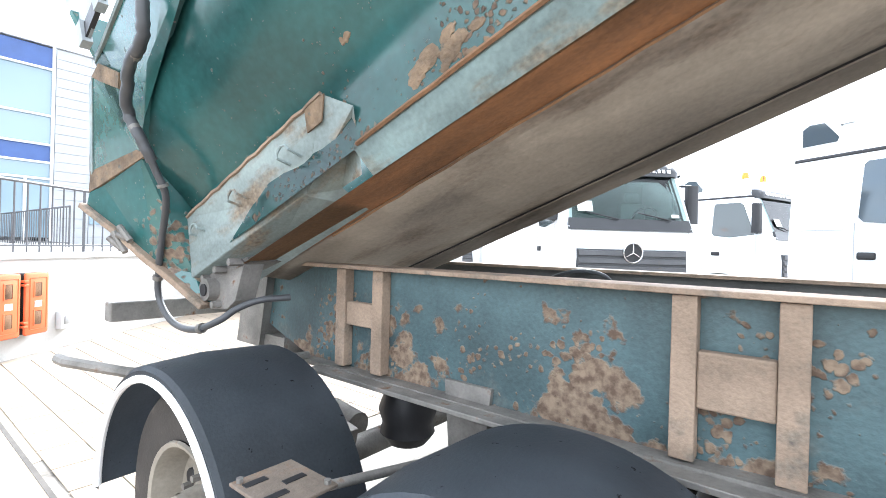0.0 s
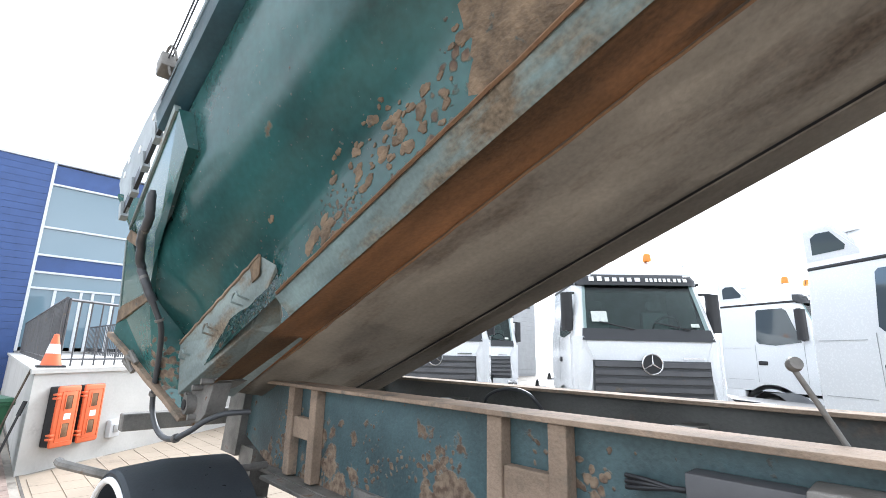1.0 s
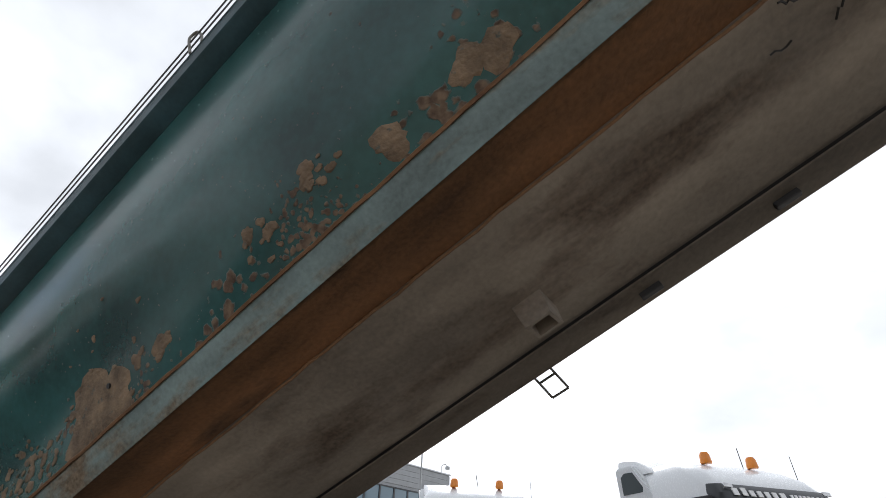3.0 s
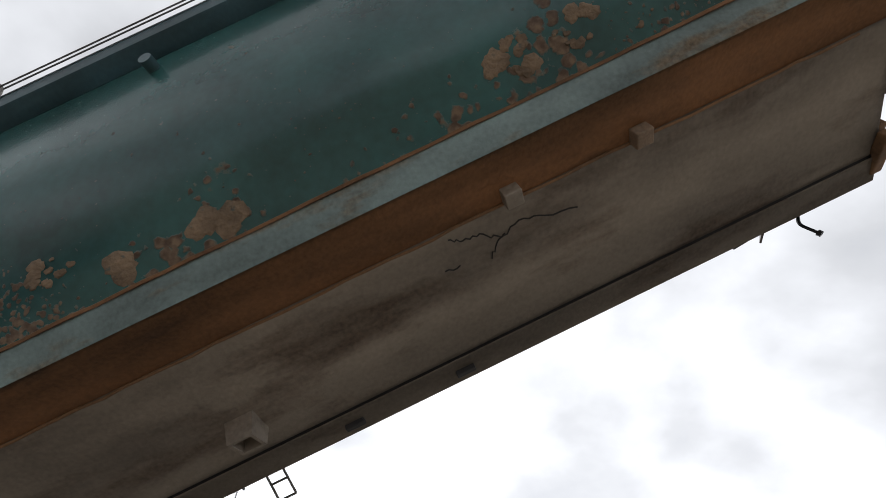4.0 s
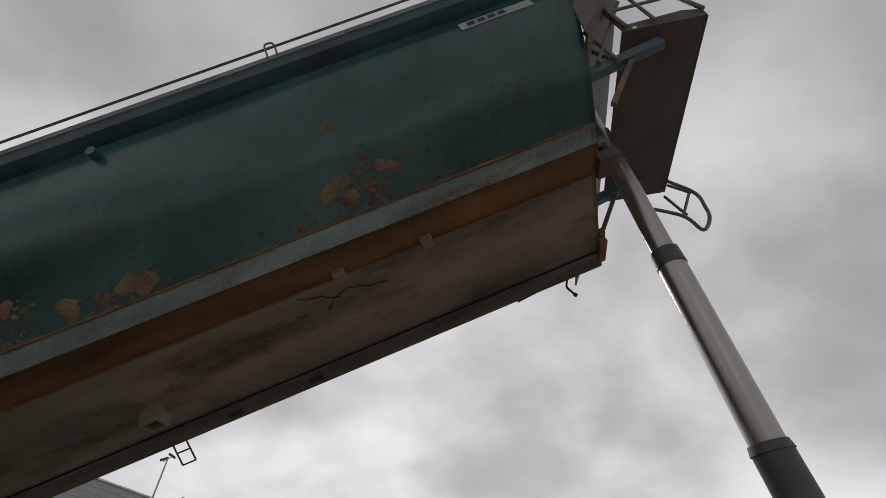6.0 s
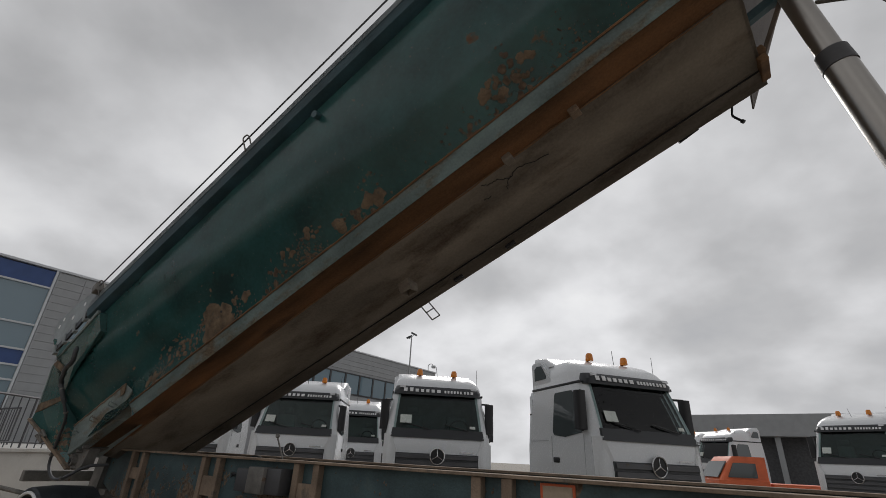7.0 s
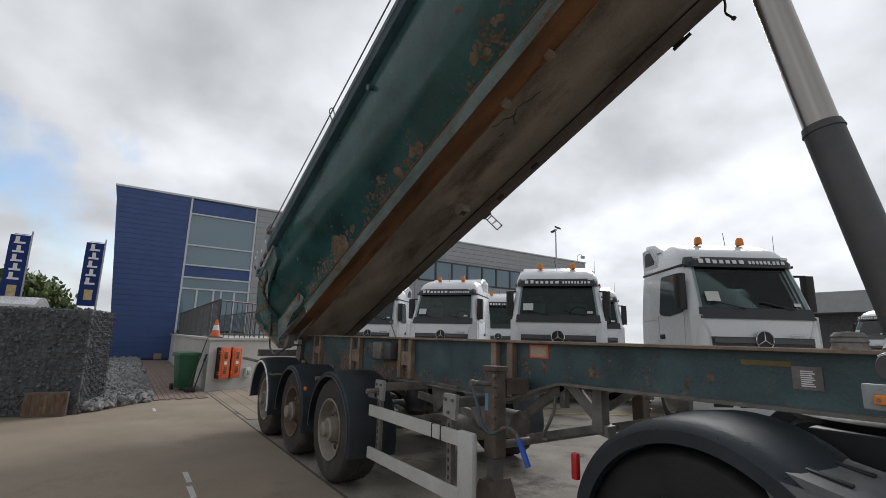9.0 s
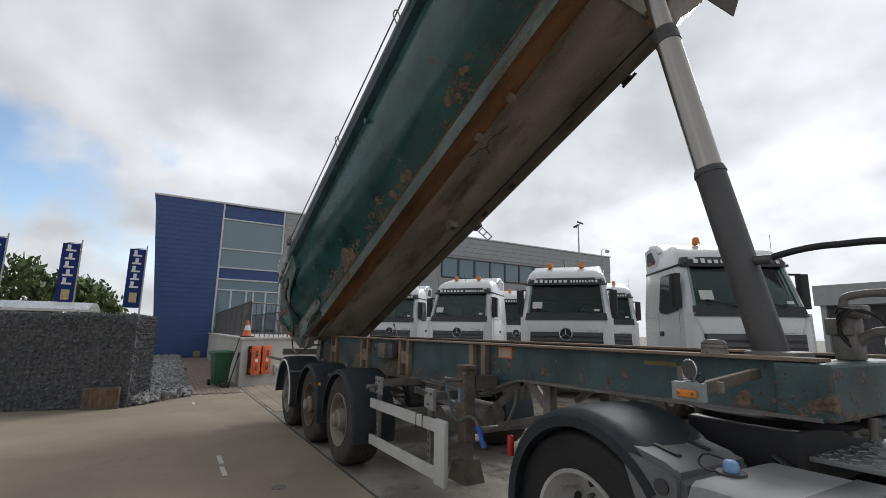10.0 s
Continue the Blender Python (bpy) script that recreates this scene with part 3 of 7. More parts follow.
part("disc_rim", tube(B(), [(5.92 + 0.034 * math.cos(radians(a)), 1.60, 1.433 + 0.044 * math.sin(radians(a))) for a in range(-60, 131, 10)], 0.003, 6), M_silver, ov)
part("disc_stalk", rod(B(), (5.94, 1.61, 1.385), (5.945, 1.59, 1.355), 0.008, seg=8), M_steel, ov)
bm = tube(B(), curve_pts([(5.95, 1.60, 1.395), (5.985, 1.57, 1.420), (6.0, 1.575, 1.400), (5.97, 1.58, 1.380)]), 0.004)
part("lamp_wire", bm, M_black, trailer)

# ---- side guard, landing legs, braces ----
M_guard = mat("white_guard_paint", (0.55, 0.55, 0.53), 0.5, 0.0, 0.12, 5.0, (0.3, 0.27, 0.23), 0.68, 0.1, 7.0, 0.08, 60)
guard = thing("side_guard", "white aluminium side guard with two bars", "side guard")
for z0, z1 in ((0.74, 0.84), (0.36, 0.46)):
    bm = box(B(), (2.10, 1.685, z0), (3.56, 1.715, z1), 0.004)
    part("guard_bar", bm, M_guard, guard, smooth=False)
bm = box(B(), (3.56, 1.675, 0.33), (3.74, 1.725, 0.855), 0.02)
part("end_post", bm, M_guard, guard)
for x in (3.22, 3.34):
    part("bar_joint", box(B(), (x - 0.006, 1.682, 0.735), (x + 0.006, 1.718, 0.845)), M_black, guard, smooth=False)
for x in (2.24, 3.40):
    bm = box(B(), (x - 0.03, 1.720, 0.38), (x + 0.03, 1.760, 1.02), 0.004)
    st = part("slotted_post", bm, M_steel, guard, smooth=False)
    for k in range(9):
        part("slot", box(B(), (x - 0.008, 1.717, 0.42 + k * 0.06), (x + 0.008, 1.720, 0.45 + k * 0.06)), M_black, st, smooth=False)
    bm = prism(B(), [(x - 0.06, 0.92), (x + 0.10, 0.90), (x + 0.11, 1.08), (x - 0.05, 1.08)], 1.700, 1.730, XZ)
    part("bracket_plate", bm, M_galv, guard, smooth=False)
    for dx, dz in ((-0.02, 1.04), (0.07, 1.04), (0.02, 0.95)):
        part("bolt", rod(B(), (x + dx, 1.685, dz), (x + dx, 1.700, dz), 0.012, seg=6), M_steel, guard)
    bm = box(B(), (x - 0.04, 1.730, 0.98), (x + 0.04, YW + 0.1, 1.05), 0.004)
    part("support_arm", bm, M_steel, guard, smooth=False)
bm = box(B(), (2.02, 1.700, 0.90), (2.24, 1.760, 0.97), 0.01)
part("stub_bracket", bm, M_steel, guard, smooth=False)


def landing_leg(y, s):
    leg = thing("landing_leg", "dusty steel landing leg with a wide foot", "landing leg", "landing legs")
    bm = box(B(), (3.60, y - 0.055, 0.66), (3.72, y + 0.055, 1.28), 0.012)
    part("outer_leg", bm, M_leg, leg, smooth=False)
    bm = box(B(), (3.612, y - 0.043, 0.46), (3.708, y + 0.043, 0.66), 0.008)
    part("inner_leg", bm, M_steel, leg, smooth=False)
    bm = prism(B(), [(3.53, 0.35), (3.79, 0.35), (3.78, 0.385), (3.715, 0.52), (3.605, 0.52), (3.54, 0.385)], y - 0.10, y + 0.10, XZ)
    part("foot", bm, M_leg, leg, smooth=False)
    bm = box(B(), (3.585, y - 0.065, 1.26), (3.735, y + 0.065, 1.295), 0.005)
    part("leg_cap", bm, M_leg, leg, smooth=False)
    part("leg_mount", box(B(), (3.61, min(y + 0.07 * -s, y - 0.30 * s), 1.09), (3.71, max(y + 0.07 * -s, y - 0.30 * s), 1.2), 0.004), M_leg, leg, smooth=False)
    for k in range(6):
        part("bolt", rod(B(), (3.722, y + s * 0.045, 0.88 + k * 0.07), (3.722, y + s * 0.072, 0.88 + k * 0.07), 0.014, seg=6), M_steel, leg)
    return leg


LY = 1.945
leg = landing_leg(LY, -1)
landing_leg(2 * YC - LY, 1)
bm = rod(B(), (3.66, LY - 0.05, 1.17), (3.66, LY - 0.20, 1.18), 0.018)
cr = part("crank_shaft", bm, M_steel, leg)
part("crank_ring", rod(B(), (3.64, LY - 0.19, 1.18), (3.64, LY - 0.215, 1.18), 0.022, seg=18), M_steel, cr)
bm = tube(B(), curve_pts([(3.64, LY - 0.20, 1.18), (3.66, LY - 0.20, 1.12), (3.71, LY - 0.20, 1.02), (3.76, LY - 0.20, 0.91), (3.86, LY - 0.20, 0.87), (3.99, LY - 0.20, 0.93), (4.08, LY - 0.20, 0.92), (4.12, LY - 0.20, 0.88)]), 0.012)
part("crank_handle", bm, M_chgreen, cr, "dark green crank handle")
bm = rod(B(), (4.12, LY - 0.20, 0.88), (4.20, LY - 0.20, 0.74), 0.018)
part("crank_grip", bm, mat("blue_grip", (0.02, 0.10, 0.5), 0.4, bump=0.0), cr, "blue plastic grip")
bm = box(B(), (3.615, LY - 0.059, 0.98), (3.65, LY - 0.055, 1.10))
part("leg_label", bm, mat("blue_label", (0.15, 0.3, 0.45), 0.6, bump=0.0), leg, smooth=False)
frame_braces = thing("leg_bracing", "dusty steel struts bracing the landing legs", "bracing")


def strut(p, q, w, t, mt, parent, name="strut"):
    p, q = Vector(p), Vector(q)
    d = q - p
    m = Matrix.Translation((p + q) / 2) @ d.to_track_quat('X', 'Z').to_matrix().to_4x4()
    return part(name, obox(B(), m, (d.length, t, w), 0.004), mt, parent, smooth=False)


for y in (YW + 0.03, Y2 - 0.03):
    strut((3.57, y, 0.90), (4.03, y, 1.19), 0.06, 0.05, M_steel, frame_braces)
    strut((4.05, y, 1.19), (4.30, y + 0.05, 0.93), 0.075, 0.04, M_steel, frame_braces)
    strut((3.99, y, 1.19), (3.99, y, 1.02), 0.05, 0.05, M_steel, frame_braces)
    strut((3.62, y, 0.75), (4.29, y + 0.02, 0.93), 0.055, 0.035, M_steel, frame_braces)
    part("gusset_lug", prism(B(), [(4.23, 0.90), (4.37, 0.88), (4.36, 0.95), (4.24, 0.97)], y - 0.02, y + 0.06, XZ), M_steel, frame_braces, smooth=False)
    part("coupler_post", box(B(), (4.25, y - 0.03, 0.90), (4.33, y + 0.05, 1.2), 0.006), M_steel, frame_braces, smooth=False)
bm = rod(B(), (3.66, LY, 0.74), (3.66, 2 * YC - LY, 0.74), 0.03)
part("cross_tube", bm, M_steel, frame_braces)
bm = tube(B(), curve_pts([(3.95, YW - 0.02, 1.10), (3.95, YW - 0.03, 1.03), (3.94, YW - 0.03, 0.99), (3.90, YW - 0.04, 0.90), (3.84, YW - 0.04, 0.80), (3.88, YW - 0.04, 0.78)]), 0.012)
part("hook_bar", bm, M_steel, frame_braces)

# ---- axles, wheels, mudguards ----
TREAD = (2, 3, 6, 7, 10, 11, 14, 15, 16)


def wheel(parent, x, y, z, r, out, rim_mat, width=0.36, nuts=True, dish=1.0, tyre_mat=None):
    """A wheel whose outer face looks along out * y."""
    w = width
    m = Matrix.Translation((x, y, z)) @ pose(0, 0, 0, 90 if out < 0 else -90, 0, 0)
    rr = r * 0.575
    g = 0.012
    prof = [(rr, -w), (r * 0.93, -w), (r, -w * 0.86), (r, -w * 0.66), (r - g, -w * 0.65), (r - g, -w * 0.63), (r, -w * 0.62), (r, -w * 0.51), (r - g, -w * 0.50), (r - g, -w * 0.48), (r, -w * 0.47), (r, -w * 0.35), (r - g, -w * 0.34), (r - g, -w * 0.32), (r, -w * 0.31), (r, -w * 0.12), (r * 0.975, -0.025), (r * 0.93, -0.002), (r * 0.9, 0.004), (r * 0.86, 0.0), (r * 0.72, 0.012), (rr * 1.03, -0.005), (rr, -0.03)]
    bm = B()
    seg = 112
    rings = []
    for i, (pr, h) in enumerate(prof):
        tread = 0.012 if i in TREAD else 0.0
        rings.append([bm.verts.new(m @ Vector(((pr - tread * ((k + 2 * (i % 2)) // 2 % 2)) * math.cos(k * math.tau / seg), (pr - tread * ((k + 2 * (i % 2)) // 2 % 2)) * math.sin(k * math.tau / seg), h))) for k in range(seg)])
    for u, v in zip(rings, rings[1:]):
        for k in range(seg):
            bm.faces.new((u[k], u[(k + 1) % seg], v[(k + 1) % seg], v[k]))
    part("tyre", bm, tyre_mat or M_tyre, parent, "dusty black tyre")
    prof = [(rr * 1.035, 0.002), (rr * 1.02, 0.014), (rr * 0.96, 0.008), (rr * 0.92, -0.03 * dish), (rr * 0.86, -0.10 * dish), (rr * 0.78, -0.115 * dish), (rr * 0.55, -0.10 * dish), (rr * 0.42, -0.07 * dish), (rr * 0.40, -0.06 * (dish - 1))]
    bm = lathe(B(), prof, m, 40, capped=False)
    ri = part("rim", bm, rim_mat, parent)
    for k in range(8):
        a = (k + 0.5) * math.tau / 8
        bm = lathe(B(), [(0.001, 0.004), (0.034, 0.004), (0.038, 0.0), (0.038, -0.01)], m @ Matrix.Rotation(a, 4, 'Z') @ Matrix.Translation((rr * 0.70, 0, -0.108 * dish)), 12)
        part("hand_hole", bm, M_black, ri)
    bm = lathe(B(), [(rr * 0.40, -0.06 * dish), (rr * 0.38, 0.02 - 0.1 * (dish - 1)), (rr * 0.27, 0.03 - 0.1 * (dish - 1)), (rr * 0.25, 0.075 - 0.1 * (dish - 1)), (rr * 0.2, 0.085 - 0.1 * (dish - 1)), (0.0005, 0.086 - 0.1 * (dish - 1))], m, 24)
    part("hub", bm, M_rim, ri)
    if nuts:
        for k in range(10):
            a = k * math.tau / 10
            c = Vector((rr * 0.5 * math.cos(a), rr * 0.5 * math.sin(a), 0))
            bm = rod(B(), m @ (c + Vector((0, 0, -0.09 * dish))), m @ (c + Vector((0, 0, -0.045 - 0.09 * (dish - 1)))), 0.015, seg=6)
            part("wheel_nut", bm, M_steel, ri)


HUBS = (-1.25, 0.10, 1.42)
R_T, Y_T = 0.52, 1.55
for i, x in enumerate(HUBS):
    for y, out in ((Y_T, -1), (2 * YC - Y_T, 1)):
        ax = new("wheel")
        ax.parent = trailer
        wheel(ax, x + 0.04, y, R_T, R_T, out, M_brownrim if i == 1 else M_rim)
    bm = rod(B(), (x, Y_T + 0.2, R_T), (x, 2 * YC - Y_T - 0.2, R_T), 0.065, seg=16)
    part("axle", bm, M_steel, trailer)
    for s in (0, 1):
        y = YW + 0.05 if s == 0 else Y2 - 0.05
        strut((x - 0.55, y, 0.72), (x + 0.05, y, 0.60), 0.10, 0.09, M_steel, trailer, "trailing_arm")
        part("spring_hanger", prism(B(), [(x - 0.66, 1.05), (x - 0.44, 1.05), (x - 0.48, 0.64), (x - 0.62, 0.64)], y - 0.07, y + 0.07, XZ), M_steel, trailer, smooth=False)
        part("air_bag", lathe(B(), [(0.09, 0), (0.13, 0.05), (0.12, 0.1), (0.14, 0.16), (0.12, 0.22), (0.1, 0.38)], Matrix.Translation((x + 0.36, y + 0.08 * (1 - 2 * s), 0.66)), 20), M_black, trailer)
        part("brake_chamber", rod(B(), (x - 0.15, y + 0.22 * (1 - 2 * s), 0.55), (x - 0.38, y + 0.22 * (1 - 2 * s), 0.58), 0.085, seg=18), M_steel, trailer)
    Y_G = (1.45, 1.50, 1.53)[i]
    for s in (1, -1):
        oy, iy = (Y_G, Y_G + 0.50) if s == 1 else (2 * YC - Y_G, 2 * YC - Y_G - 0.50)
        rf, zc = (0.61, 0.60, 0.62)[i], R_T - (0.01, 0.03, 0.035)[i]
        rows = []
        for k in range(33):
            a = radians(-14 + 196 * k / 32)
            dx, dz = math.cos(a), math.sin(a)
            cx, cz = x + rf * dx, zc + rf * dz
            rows.append([(cx - 0.055 * dx, oy, cz - 0.055 * dz), (cx - 0.02 * dx, oy - s * 0.003, cz - 0.02 * dz), (cx - 0.004 * dx, oy + s * 0.012, cz - 0.004 * dz), (cx, oy + s * 0.04, cz), (cx + 0.014 * dx, oy + s * 0.22, cz + 0.014 * dz), (cx + 0.004 * dx, iy, cz + 0.004 * dz)])
        bm = shell(B(), rows, 0.008)
        mg = part("mudguard", bm, M_fender, trailer, "blue-black plastic mudguard with chips")
        bm = tube(B(), [(x + (rf - 0.05) * math.cos(radians(a)), oy - s * 0.004, zc + (rf - 0.05) * math.sin(radians(a))) for a in range(-10, 181, 5)], 0.015 if i == 0 else 0.008)
        part("edge_trim", bm, M_letter if i == 0 else M_dkgrey, mg, "white edging strip" if i == 0 else "")
for x in (0.74,):
    part("amber_reflector", box(B(), (x - 0.025, 1.488, 0.84), (x + 0.025, 1.513, 0.88), 0.006), M_amber, trailer)
bm = rod(B(), (2.45, YW + 0.1, 0.62), (2.45, YW + 0.75, 0.62), 0.14, seg=24)
part("air_tank", bm, M_steel, trailer)
bm = rod(B(), (2.85, YW + 0.2, 0.78), (3.35, YW + 0.2, 0.78), 0.12, seg=24)
part("air_tank", bm, M_steel, trailer)
strut((2.05, YW, 0.9), (3.3, YW + 0.1, 0.78), 0.07, 0.05, M_steel, trailer, "lower_rail")
part("gusset_plate", prism(B(), [(2.3, 1.06), (2.75, 1.05), (2.42, 0.78), (2.36, 0.78)], YW - 0.02, YW + 0.02, XZ), M_steel, trailer, smooth=False)
part("gusset_plate", prism(B(), [(2.75, 1.05), (3.2, 1.04), (3.1, 0.74), (3.02, 0.74)], YW + 0.02, YW + 0.06, XZ), M_steel, trailer, smooth=False)

# ---- the raised body ----
TH = radians(21.64)
BODY = Matrix(((math.cos(TH), 0, -math.sin(TH), -1.2), (0, 1, 0, 0), (math.sin(TH), 0, math.cos(TH), 1.507), (0, 0, 0, 1)))
U0 = -0.50
body = thing("tipper_box", "dark green steel tipper box, raised, rusty, with pale belt", "tipper box")
# the near side's cross-section, (v, w) from the belt up to the rail: flat-bottomed at the tail, rounder towards the front
TAIL_W = (0.17, 0.30, 0.40, 0.51, 0.61, 0.72, 0.85, 1.0, 1.1, 1.2)
TAIL_V = (1.84, 1.85, 1.845, 1.78, 1.69, 1.61, 1.555, 1.515, 1.49, 1.466)
NOSE_W = (0.17, 0.27, 0.375, 0.49, 0.61, 0.72, 0.85, 1.0, 1.1, 1.2)
NOSE_V = (1.84, 1.74, 1.65, 1.585, 1.545, 1.52, 1.50, 1.485, 1.475, 1.466)
STEPS = [0.17 + 1.03 * k / 18 for k in range(19)]


def side_v(u, w):
    f = min(1.0, max(0.0, (u - 0.3) / 4.7))
    return (1 - f) * float(np.interp(w, TAIL_W, TAIL_V)) + f * float(np.interp(w, NOSE_W, NOSE_V))


def bl(u, v, w):
    return BODY @ Vector((u, v, w))


def u_front(w):
    return 6.84 + 0.38 * max(0.0, w - 0.1)


def along(prof, u0, n):
    """Rows of points of a cross-section along the body, up to its leaning front."""
    return [[bl(u0 + (u_front(w) - u0) * k / n, v, w) for v, w in prof] for k in range(n + 1)]


def dent(u, w):
    d = 0.012 * noise.noise(Vector((u * 1.1, w * 2.2, 4.0))) + 0.030 * math.exp(-((u - 0.1) / 0.4) ** 2) * noise.noise(Vector((u * 3.1, w * 4.0, 9.0)))
    return d * min(1, 6 * (w - 0.16)) * max(0.0, min(1, 6 * (1.2 - w)))


def side_at(u, w, out=0.0):
    """A spot on the near side panel, out metres proud of it."""
    return bl(u, side_v(u, w) + dent(u, w) - out, w - 0.4 * out)


bm = shell(B(), [[side_at(U0 + (u_front(w) - U0) * k / 60, w) for w in STEPS] for k in range(61)], 0.006)
side_panel = part("side_panel", bm, M_green, body, "dark green side panel with rust blisters")
bm = shell(B(), along([(1.832, 0.180), (1.834, 0.170), (1.896, 0.078), (1.910, 0.080)], 0.66, 8), 0.008)
part("side_belt", bm, M_belt, body, "pale weathered belt strip")
bm = shell(B(), along([(1.898, 0.078), (2.02, 0.086), (2.145, 0.089)], U0, 8), 0.006)
part("corner_strip", bm, M_brown, body, "rust-brown folded corner plate")
bm = shell(B(), along([(2.13, 0.083), (2.3, 0.052), (2.6, -0.008), (2.78, -0.043), (2.870, -0.060)], U0, 24), 0.008)
part("floor_plate", bm, M_floor, body, "grey worn steel floor plate", smooth=False)
bm = shell(B(), along([(2.735, -0.038), (2.74, -0.050), (2.80, -0.061), (2.872, -0.073), (2.884, -0.055)], U0, 8), 0.006)
part("floor_edge", bm, M_floor, body, "folded edge strip")
part("edge_gap", shell(B(), along([(2.722, -0.040), (2.738, -0.044)], U0, 8), 0.004), M_black, body, smooth=False)
bm = shell(B(), along([(2.870, -0.058), (3.15, 0.23), (3.5, 0.5), (3.85, 0.85), (4.02, 1.17), (4.12, 1.42)], U0, 8), 0.006)
part("far_side_panel", bm, M_green, body)
bm = shell(B(), along([(1.468, 1.198), (1.40, 1.205), (1.380, 1.216), (1.368, 1.312), (1.370, 1.32)], 0.42, 8), 0.006)
part("top_rail", bm, M_rail, body, "dark green top rail")
# the cap's pale colour carries the sky it reflects, besides its scratches
bm = shell(B(), along([(1.364, 1.315), (1.376, 1.405), (1.39, 1.425), (1.42, 1.434), (1.54, 1.434), (1.55, 1.40)], 0.42, 8), 0.006)
part("rail_cap", bm, M_top, body, "scratched rail cap, sky sheen painted pale")
bm = shell(B(), along([(4.12, 1.42), (4.0, 1.434), (3.9, 1.40)], U0, 4), 0.006)
part("rail_cap", bm, M_top, body)
def section(u):
    """The whole cross-section of the box at u."""
    return [(side_v(u, w), w) for w in STEPS[::-1]] + [(1.90, 0.09), (2.14, 0.088), (2.870, -0.055), (3.15, 0.23), (3.5, 0.5), (4.02, 1.17), (4.12, 1.41), (1.39, 1.41)]


def end_wall(uf, thick):
    bm = B()
    PROF = section(uf(0.5))
    a = [bm.verts.new(bl(uf(w), v, w)) for v, w in PROF]
    b = [bm.verts.new(bl(uf(w) - thick, v, w)) for v, w in PROF]
    n = len(PROF)
    for k in range(n):
        bm.faces.new((a[k], a[(k + 1) % n], b[(k + 1) % n], b[k]))
    bm.faces.new(a)
    bm.faces.new(b[::-1])
    return bm


part("front_wall", end_wall(lambda w: u_front(w) - 0.004, 0.02), M_floor, body, "leaning front wall", smooth=False)
part("tailgate", end_wall(lambda w: U0 + 0.03, 0.03), M_green, body, smooth=False)
bm = shell(B(), [[bl(u_front(w) + 0.012 - d, v, w) for d in (0, 0.05)] for v, w in [(1.38, 1.39)] + [(side_v(7.0, w), w) for w in STEPS[::-1]] + [(1.90, 0.085)]], 0.012)
part("front_rim", bm, M_rail, body)

# rear corner post, flare, gusset box and hinge
UWV = BODY @ Matrix(((1, 0, 0, 0), (0, 0, 1, 0), (0, 1, 0, 0), (0, 0, 0, 1)))
def plate(corners, thick, back=(0.02, 1.0, 0.0)):
    """A flat or folded plate through corners in body axes, given depth along back."""
    bm = B()
    d = Vector(back) * thick
    a = [bm.verts.new(bl(*p)) for p in corners]
    b = [bm.verts.new(bl(*(Vector(p) + d))) for p in corners]
    n = len(a)
    for k in range(n):
        bm.faces.new((a[k], a[(k + 1) % n], b[(k + 1) % n], b[k]))
    bm.faces.new(a)
    bm.faces.new(b[::-1])
    bmesh.ops.triangulate(bm, faces=[f for f in bm.faces if len(f.verts) > 4])
    return bm


# corner post: outer plate, its edge strip, and the rust-stained kink below
post = part("rear_post", plate([(-0.59, 1.485, 1.15), (-0.47, 1.48, 1.16), (0.66, 1.41, 1.15), (0.61, 1.47, 0.965), (-0.045, 1.51, 0.875), (-0.28, 1.565, 0.76), (-0.46, 1.595, 0.69), (-0.92, 1.545, 0.815)], 0.10), M_green, body, "dark green rear corner post", smooth=False)
part("post_edge", plate([(-0.65, 1.485, 1.15), (-0.59, 1.480, 1.15), (-0.92, 1.540, 0.815), (-1.0, 1.548, 0.80)], 0.12), M_belt, post, "pale scuffed edge", smooth=False)
part("post_rib", plate([(-0.50, 1.470, 1.165), (-0.46, 1.465, 1.18), (0.64, 1.395, 1.19), (0.64, 1.400, 1.15)], 0.03), M_belt, post, smooth=False)
part("rust_stain", plate([(-0.58, 1.476, 1.145), (-0.46, 1.472, 1.14), (-0.30, 1.495, 0.99), (-0.36, 1.505, 0.95), (-0.50, 1.485, 1.07)], 0.012), M_patch, post, smooth=False)
# lower corner plate, folded out to the tail, with a thick rusted lip
flare = part("rear_flare", plate([(-0.92, 1.548, 0.815), (-0.46, 1.598, 0.69), (-0.53, 1.825, 0.41), (-0.60, 1.825, 0.14), (-0.56, 1.835, -0.03), (-0.75, 1.715, 0.25), (-1.096, 1.548, 0.69)], 0.09), M_green, body, "green lower corner plate", smooth=False)
part("flare_fold", plate([(-0.95, 1.540, 0.83), (-0.46, 1.588, 0.71), (-0.42, 1.604, 0.66), (-1.03, 1.546, 0.745)], 0.02), M_patch, flare, "rust-stained fold", smooth=False)
lip = [(-1.10, 1.548, 0.70), (-0.92, 1.632, 0.48), (-0.75, 1.710, 0.25), (-0.65, 1.78, 0.10), (-0.56, 1.835, -0.04)]
bm = B()
for p, q in zip(lip, lip[1:]):
    d = Vector(bl(*q)) - Vector(bl(*p))
    obox(bm, Matrix.Translation((bl(*p) + bl(*q)) / 2) @ d.to_track_quat('X', 'Z').to_matrix().to_4x4(), (d.length + 0.01, 0.075, 0.03), 0.006)
part("flare_edge", bm, M_ribrust, flare, "dusty rusted lip")
for k in range(5):
    part("clevis", rod(B(), bl(-0.98 + 0.04 * k, 1.60, 0.47 - 0.03 * (k % 2)), bl(-0.95 + 0.04 * k, 1.63, 0.41 - 0.03 * (k % 3)), 0.016, seg=8), M_steel, flare)
